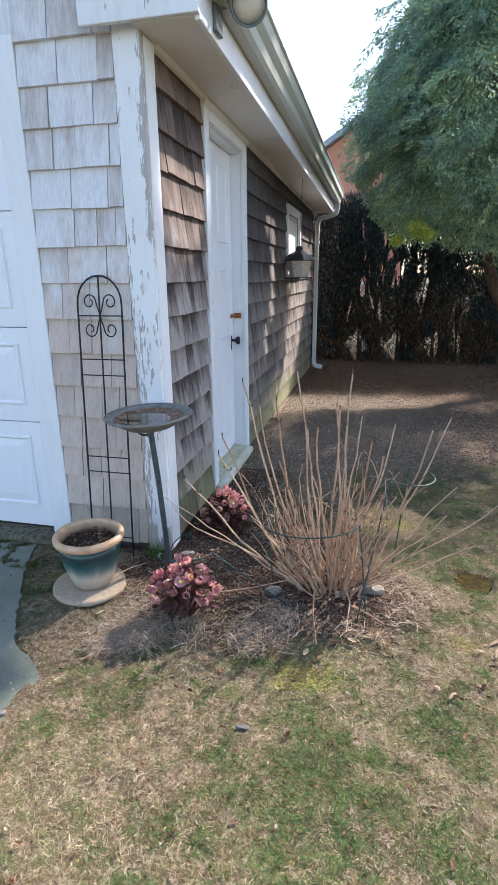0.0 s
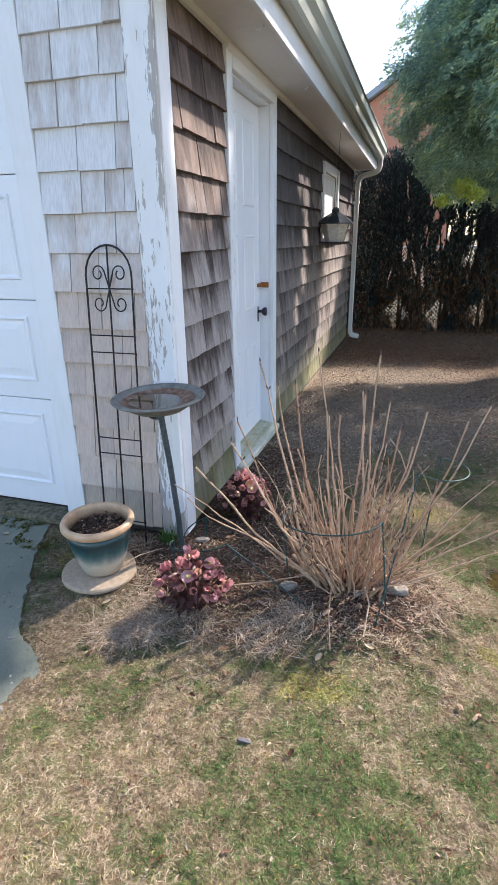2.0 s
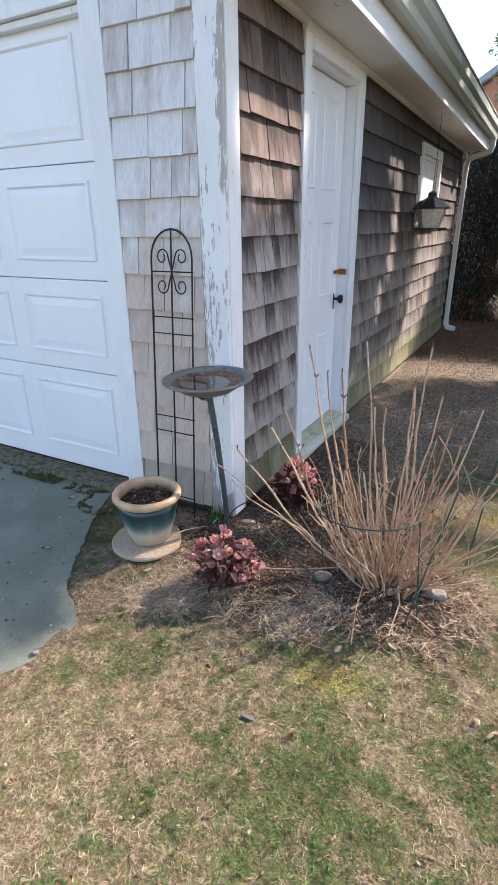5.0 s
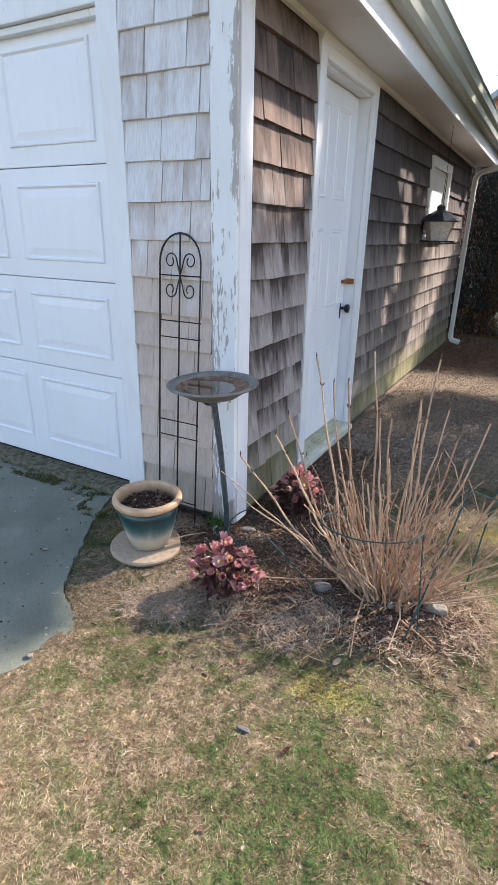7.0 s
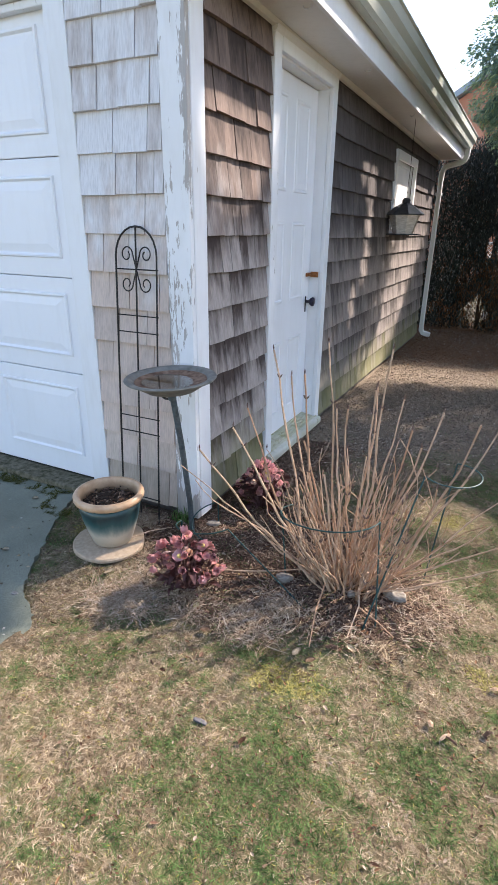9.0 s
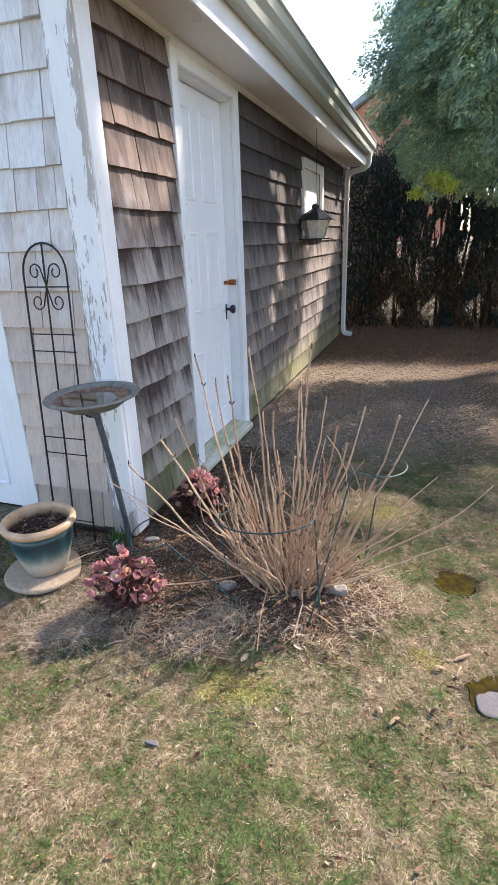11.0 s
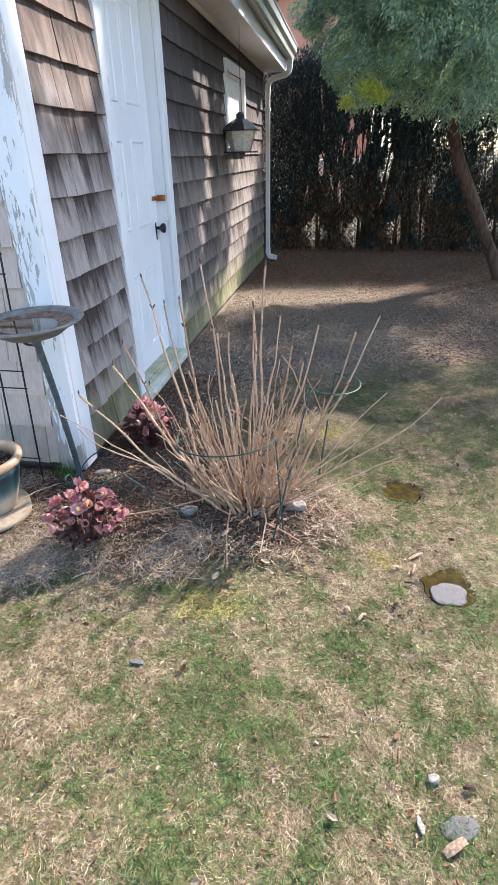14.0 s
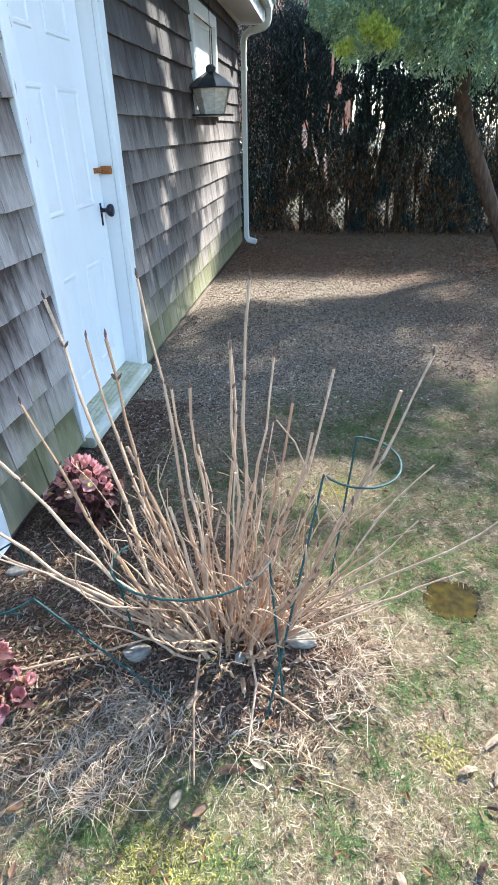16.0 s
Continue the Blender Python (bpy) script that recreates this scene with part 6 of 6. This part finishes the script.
# thinner grass farther out over the lawn
wr = np.random.default_rng(57)
x, y = scatter(260000, -0.75, 4.6, -4.2, 2.6, wr)
inner = ease(2.7, 2.0, x) * ease(-1.9, -1.5, y) * ease(1.8, 1.2, y)
reach = ease(4.2, 1.6, np.hypot(x - 0.9, y + 0.6) + (field(58, 0.4, x, y) - 0.5) * 1.2)
k = free(x, y) & (wr.random(len(x)) < reach * (1 - inner) * (1 - 0.9 * dirt_mask(x, y)))
x, y = x[k], y[k]
isg = greenness(x, y) + wr.normal(size=len(x)) * 0.060 > 0.573
for nm, sel, mat_, li, lab in (("dry_lawn", ~isg, M_DRY, 0.32, "thin straw-coloured dormant grass farther out"), ("green_lawn", isg, M_GREEN, 0.8, "scattered green grass farther out on the lawn")):
    m_ = int(sel.sum())
    tagged(pieces(nm, ribbons(x[sel], y[sel], wr.uniform(0.02, 0.055, m_), wr.uniform(0.0014, 0.0028, m_), wr.uniform(0, 6.283, m_), wr.uniform(0.02, 1.0, m_) * li, wr.uniform(0, 0.35, m_), wr), BLADE, mat_), lab, "grass", kind="stuff")
# dead tufts at the bed's edge
def grass_tuft(cx, cy, rad, tall, n, seed, label, mat=M_DRY):
    r = random.Random(seed)
    bm = bmesh.new()
    z0 = hz(cx, cy)
    for k in range(n):
        a, q = r.gauss(seed * 1.3, 1.1), r.uniform(0.3, 1.3)
        b = Vector((cx + r.gauss(0, rad * 0.45), cy + r.gauss(0, rad * 0.35), z0))
        d = Vector((math.cos(a), math.sin(a) * 0.8, 0)) * rad * q
        pts = [b, b + d * 0.25 + Vector((0, 0, tall * r.uniform(0.6, 1.0))), b + d * 0.65 + Vector((0, 0, tall * r.uniform(0.5, 1.0))), b + d + Vector((r.gauss(0, 0.01), r.gauss(0, 0.01), tall * r.uniform(0.05, 0.5)))]
        side = Vector((-math.sin(a), math.cos(a), r.uniform(-0.4, 0.4))) * r.uniform(0.0005, 0.0011)
        row = [(bm.verts.new(p - side * f), bm.verts.new(p + side * f)) for p, f in zip(pts, (1, 1, 0.8, 0.25))]
        for u, v in zip(row, row[1:]):
            bm.faces.new((u[0], u[1], v[1], v[0]))
    tagged(part("grass_tuft", bm, mat), label, "grass tuft", "dead grass tufts")


grass_tuft(0.635, -0.42, 0.07, 0.040, 200, 3, "pale domed tuft of dead grass before the shrub", M_STRAW)
grass_tuft(0.48, -0.50, 0.085, 0.018, 110, 4, "flattened tan tuft of dead grass at the bed edge")
grass_tuft(0.10, -0.63, 0.10, 0.022, 260, 5, "flattened tan tuft of dead grass by the hellebore", M_STRAW)
grass_tuft(0.96, -0.47, 0.10, 0.016, 110, 6, "flattened tan tuft of dead grass beside the shrub")

# long straw along the bed's edge
n = 36000
x, y = scatter(n, -0.5, 1.45, -0.85, 0.0, gr)
bmv = bed_mask(x, y)
k = free(x, y) & (bmv < 0.99) & (((bmv > 0.08) & (field(46, 0.16, x, y) > 0.43)) | (np.hypot((x - 0.06) / 0.20, (y + 0.63) / 0.13) + field(46, 0.16, x, y) < 1.4)) & ~((x > 0.3) & (x < 0.62) & (y > -0.36)) & (gr.random(n) < np.interp(x, [0.6, 0.85], [1.0, 0.42]))
x, y = x[k], y[k]
ob = pieces("straw", ribbons(x, y, gr.uniform(0.030, 0.12, len(x)), gr.uniform(0.0008, 0.0016, len(x)), gr.uniform(0, 6.283, len(x)), gr.uniform(0.0, 0.5, len(x)), gr.uniform(0, 0.3, len(x)), gr, 0.009), BLADE, M_STRAW)
tagged(ob, "long dead grass stalks matted along the bed edge", "straw", kind="stuff")


def chips(name, x, y, ln, wd, th, mat, label, category, r, zoff=0.002, flake=False):
    n = len(x)
    z = height(x, y) + zoff
    az, tilt, rl = r.uniform(0, 6.283, n), r.normal(size=n) * 0.28, r.normal(size=n) * 0.3
    d = np.stack([np.cos(az) * np.cos(tilt), np.sin(az) * np.cos(tilt), np.sin(tilt)], 1)
    s = np.stack([-np.sin(az) * np.cos(rl), np.cos(az) * np.cos(rl), np.sin(rl)], 1)
    u = np.cross(d, s)
    c = np.stack([x, y, z + th / 2], 1)
    out = []
    corners = ((-1, -0.7, -1), (1, -0.5, -0.8), (0.3, 1, -0.7), (-0.2, 0.1, 1)) if flake else ((-1, -1, -1), (1, -0.7, -1), (0.9, 1, -1), (-1, 0.8, -1), (-0.8, -1, 1), (1, -0.6, 1), (0.8, 0.8, 1), (-1, 0.7, 1))
    for a, b, e in corners:
        jit = 1 + r.normal(size=(n, 1)) * 0.15
        out.append(c + d * (ln / 2 * a)[:, None] * jit + s * (wd / 2 * b)[:, None] * jit + u * (th / 2 * e)[:, None])
    tris = [(0, 2, 1), (0, 3, 2), (4, 5, 6), (4, 6, 7), (0, 1, 5), (0, 5, 4), (1, 2, 6), (1, 6, 5), (2, 3, 7), (2, 7, 6), (3, 0, 4), (3, 4, 7)]
    if flake:
        tris = [(0, 2, 1), (0, 1, 3), (1, 2, 3), (2, 0, 3)]
    return tagged(pieces(name, np.stack(out, 1), tris, mat), label, category, kind="stuff")


x, y = scatter(60000, -0.6, 1.5, -0.85, 1.3, gr)
k = free(x, y) & (gr.random(len(x)) < bed_mask(x, y) * 0.9 + 0.02)
x, y = x[k], y[k]
chips("bark_mulch", x, y, gr.uniform(0.007, 0.034, len(x)), gr.uniform(0.0018, 0.0050, len(x)), gr.uniform(0.001, 0.003, len(x)), M_CHIP, "dark shredded bark mulch in the bed", "mulch", gr)
x, y = scatter(120000, 0.0, 4.2, 0.5, 6.1, gr)
k = free(x, y) & (gr.random(len(x)) < dirt_mask(x, y) * 0.95) & (x > 0.02)
x, y = x[k], y[k]
chips("wood_chips", x, y, gr.uniform(0.005, 0.020, len(x)), gr.uniform(0.0035, 0.010, len(x)), gr.uniform(0.002, 0.005, len(x)), M_PALECHIP, "brown wood chips scattered over bare soil", "wood chips", gr, flake=True)


def litter(name, n, x0, x1, y0, y1, dens_fn, l0, l1, mat, label, category):
    x, y = scatter(n, x0, x1, y0, y1, gr)
    k = free(x, y) & (gr.random(n) < dens_fn(x, y))
    x, y = x[k], y[k]
    m_ = len(x)
    ln, az = gr.uniform(l0, l1, m_), gr.uniform(0, 6.283, m_)
    wd, cu = ln * gr.uniform(0.3, 0.55, m_), gr.uniform(0.1, 0.5, m_)
    d = np.stack([np.cos(az), np.sin(az), gr.normal(size=m_) * 0.2], 1)
    s = np.stack([-np.sin(az), np.cos(az), gr.normal(size=m_) * 0.3], 1)
    c = np.stack([x, y, height(x, y) + gr.uniform(0.004, 0.012, m_)], 1)
    up = np.array([0, 0, 1.0])
    L, Wd, C = ln[:, None], wd[:, None], (cu * wd)[:, None]
    v = np.stack([c - d * L / 2 + up * C * 0.6, c - d * L * 0.15 + s * Wd / 2 + up * C, c - d * L * 0.1, c - d * L * 0.15 - s * Wd / 2 + up * C, c + d * L * 0.2 + s * Wd * 0.4 + up * C, c + d * L * 0.2, c + d * L * 0.2 - s * Wd * 0.4 + up * C, c + d * L / 2 + up * C * 0.8], 1)
    tris = [(0, 1, 2), (0, 2, 3), (1, 4, 5), (1, 5, 2), (2, 5, 6), (2, 6, 3), (4, 7, 5), (5, 7, 6)]
    tagged(pieces(name, v, tris, mat), label, category, kind="stuff")


litter("leaf_litter", 4200, -0.6, 2.4, -1.9, 1.4, lambda x, y: 0.06 + 0.75 * bed_mask(x, y), 0.010, 0.030, M_LITTER, "small curled brown dead leaves", "leaf litter")
litter("lawn_scraps", 9000, -0.6, 2.4, -1.9, 1.2, lambda x, y: 0.55 * (1 - bed_mask(x, y)), 0.005, 0.015, M_LITTER, "tiny brown and pale scraps among the grass", "leaf litter")
litter("needle_litter", 16000, 0.05, 4.2, 3.6, 6.3, lambda x, y: ease(3.5, 4.6, y + (field(48, 0.4, x, y) - 0.5)) * 0.8, 0.012, 0.034, M_RUSTLEAF, "carpet of red-brown fallen needles before the hedge", "needle litter")
litter("orange_leaf_litter", 3600, -0.6, 2.4, -1.9, 2.0, lambda x, y: 0.10 + 0.5 * (field(47, 0.2, x, y) > 0.62), 0.008, 0.022, M_RUSTLEAF, "scattered rust-orange conifer scraps", "leaf litter")
# moss and debris along the driveway
def moss_strip(n, x0, x1, y0, y1, z, seed):
    r = np.random.default_rng(seed)
    x, y = r.uniform(x0, x1, n), r.uniform(y0, y1, n)
    k = field(51, 0.07, x, y) > 0.47
    x, y = x[k], y[k]
    m_ = len(x)
    v = ribbons(x, y, r.uniform(0.008, 0.020, m_), r.uniform(0.0016, 0.0032, m_), r.uniform(0, 6.283, m_), r.uniform(0.1, 0.7, m_), r.uniform(0, 0.3, m_), r)
    v[:, :, 2] += (z - height(x, y))[:, None]
    return v


mv = np.concatenate([moss_strip(9000, -2.4, -0.62, -0.16, -0.078, 0.006, 71), moss_strip(2500, -0.78, -0.56, -0.30, -0.10, 0.006, 72)])
tagged(pieces("moss_fringe", mv, BLADE, M_DARKMOSS), "dark moss growing along the garage apron", "moss", kind="stuff")
dr = np.random.default_rng(73)
n = 240
x, y = dr.uniform(-1.6, -0.13, n), dr.uniform(-1.35, -0.10, n)
k = drive_mask(x + 0.02, y)
x, y = x[k], y[k]
m_ = len(x)
az = dr.uniform(0, 6.283, m_)
cc = np.stack([x, y, np.full(m_, 0.0105)], 1)
dd = np.stack([np.cos(az), np.sin(az), dr.normal(size=m_) * 0.12], 1)
tagged(pieces("driveway_debris", leaf_cloud(cc, dd, dr.uniform(0.005, 0.018, m_), dr.uniform(0.004, 0.011, m_), dr), DIAMOND, M_PALECHIP), "pale petals and bits of leaf on the driveway", "debris", kind="stuff")

# bits of soil in the pot
pr = np.random.default_rng(61)
a, q = pr.uniform(0, 6.283, 260), np.sqrt(pr.random(260)) * 0.105
px_, py_ = PX + q * np.cos(a), PY + q * np.sin(a)
cc = np.stack([px_, py_, np.full(260, potz + 0.208)], 1) + pr.normal(size=(260, 3)) * np.array([0, 0, 0.004])
dd = np.stack([np.cos(a * 7), np.sin(a * 7), pr.normal(size=260) * 0.5], 1)
bits = pieces("soil_crust", leaf_cloud(cc - np.array([PX, PY, potz]), dd, pr.uniform(0.008, 0.024, 260), pr.uniform(0.005, 0.012, 260), pr), DIAMOND, M_CHIP, pot)

# ---- shingles ----
sr = random.Random(77)


def shingle_mesh(skew_l, skew_r, thick):
    """A tapered cedar shingle, 1 wide and 1 high from its butt; local -y faces out."""
    bm = bmesh.new()
    tb, tt = thick, 0.002
    p = [(0, 0, skew_l), (1, 0, skew_r), (1, 0, 1), (0, 0, 1), (0.006, -tb, skew_l + 0.006), (0.994, -tb, skew_r + 0.006), (0.996, -tt, 1), (0.004, -tt, 1), (0.012, -tb * 0.75, skew_l), (0.988, -tb * 0.75, skew_r)]
    v = [bm.verts.new(q) for q in p]
    for f in ((4, 5, 6, 7), (8, 9, 5, 4), (0, 1, 9, 8), (1, 2, 6, 5), (1, 5, 9), (3, 0, 4, 7), (0, 8, 4), (2, 3, 7, 6), (0, 3, 2, 1)):
        bm.faces.new([v[i] for i in f])
    bmesh.ops.recalc_face_normals(bm, faces=bm.faces)
    me_ = bpy.data.meshes.new("shingle")
    bm.to_mesh(me_)
    bm.free()
    rise = me_.attributes.new("rise", "FLOAT", "POINT")
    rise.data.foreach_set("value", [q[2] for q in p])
    return me_


def shingle_set(mat, thick, skew=1.0):
    out = []
    for a, b in ((0, 0), (0.02, -0.01), (-0.015, 0.02), (0.03, 0.0), (0.0, 0.035)):
        m_ = shingle_mesh(a * skew, b * skew, thick)
        m_.materials.append(mat)
        out.append(m_)
    return out


EXPO = 0.1495


def course_row(u0, u1, z, parent, meshes, base, w0, w1, top, joined=None, loose=1.0):
    u = u0
    while u < u1 - 0.004:
        w = sr.uniform(w0, w1)
        if u + w > u1 - 0.045:
            w = u1 - u
        hgt = min(EXPO + 0.028, top - z)
        m = base @ Matrix.Translation((u + 0.0011, -sr.uniform(0, 0.003) * loose, z + sr.uniform(-0.0025, 0.0025))) @ Matrix.Rotation(sr.uniform(-0.004, 0.004), 4, "Y") @ Matrix.Diagonal((w - 0.0025, 1.0 + sr.uniform(-0.15, 0.2) * loose, hgt, 1))
        if joined is None:
            child("shingle", sr.choice(meshes), m, parent)
        else:
            joined.append((m, sr.randrange(len(meshes))))
        u += w


FR, SD = shingle_set(M_SH_FRONT, 0.024, 0.12), shingle_set(M_SH_SIDE, 0.022, 0.4)
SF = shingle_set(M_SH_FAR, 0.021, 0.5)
front_base = Matrix.Translation((0, 0.008, 0))
side_base = Matrix.Translation((-0.011, 0, 0)) @ Matrix.Rotation(math.pi / 2, 4, "Z")
for k in range(15):
    z = 1.421 + EXPO * (k - 9)
    if k == 0:
        z = 0.045
    course_row(-0.526, -0.106, z, wall_front, FR, front_base, 0.085, 0.20, 3.0)
    top = EAVE - 0.012
    course_row(0.108, DOOR[0] - 0.001, z, wall_side, SD, side_base, 0.07, 0.16, top)
rest = []
for k in range(15):
    z = 1.248 + 0.1485 * (k - 8)
    if k == 0:
        z = 0.04
    top = EAVE - DROP * 3.5 - 0.008
    if z > top - 0.03:
        continue
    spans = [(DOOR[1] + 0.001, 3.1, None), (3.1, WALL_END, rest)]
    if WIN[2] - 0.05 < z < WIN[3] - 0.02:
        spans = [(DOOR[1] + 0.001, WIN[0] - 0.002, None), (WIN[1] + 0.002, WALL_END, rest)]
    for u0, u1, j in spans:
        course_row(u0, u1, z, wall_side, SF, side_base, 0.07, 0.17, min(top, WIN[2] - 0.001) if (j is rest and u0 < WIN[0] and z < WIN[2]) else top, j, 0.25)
tmpl = []
for m_ in SF:
    co = np.empty(len(m_.vertices) * 3, np.float32)
    m_.vertices.foreach_get("co", co)
    tmpl.append(co.reshape(-1, 3))
SF[0].calc_loop_triangles()
tri = [tuple(t.vertices) for t in SF[0].loop_triangles]
vv = np.stack([tmpl[i] @ np.array(m.to_3x3()).T + np.array(m.translation) for m, i in rest])
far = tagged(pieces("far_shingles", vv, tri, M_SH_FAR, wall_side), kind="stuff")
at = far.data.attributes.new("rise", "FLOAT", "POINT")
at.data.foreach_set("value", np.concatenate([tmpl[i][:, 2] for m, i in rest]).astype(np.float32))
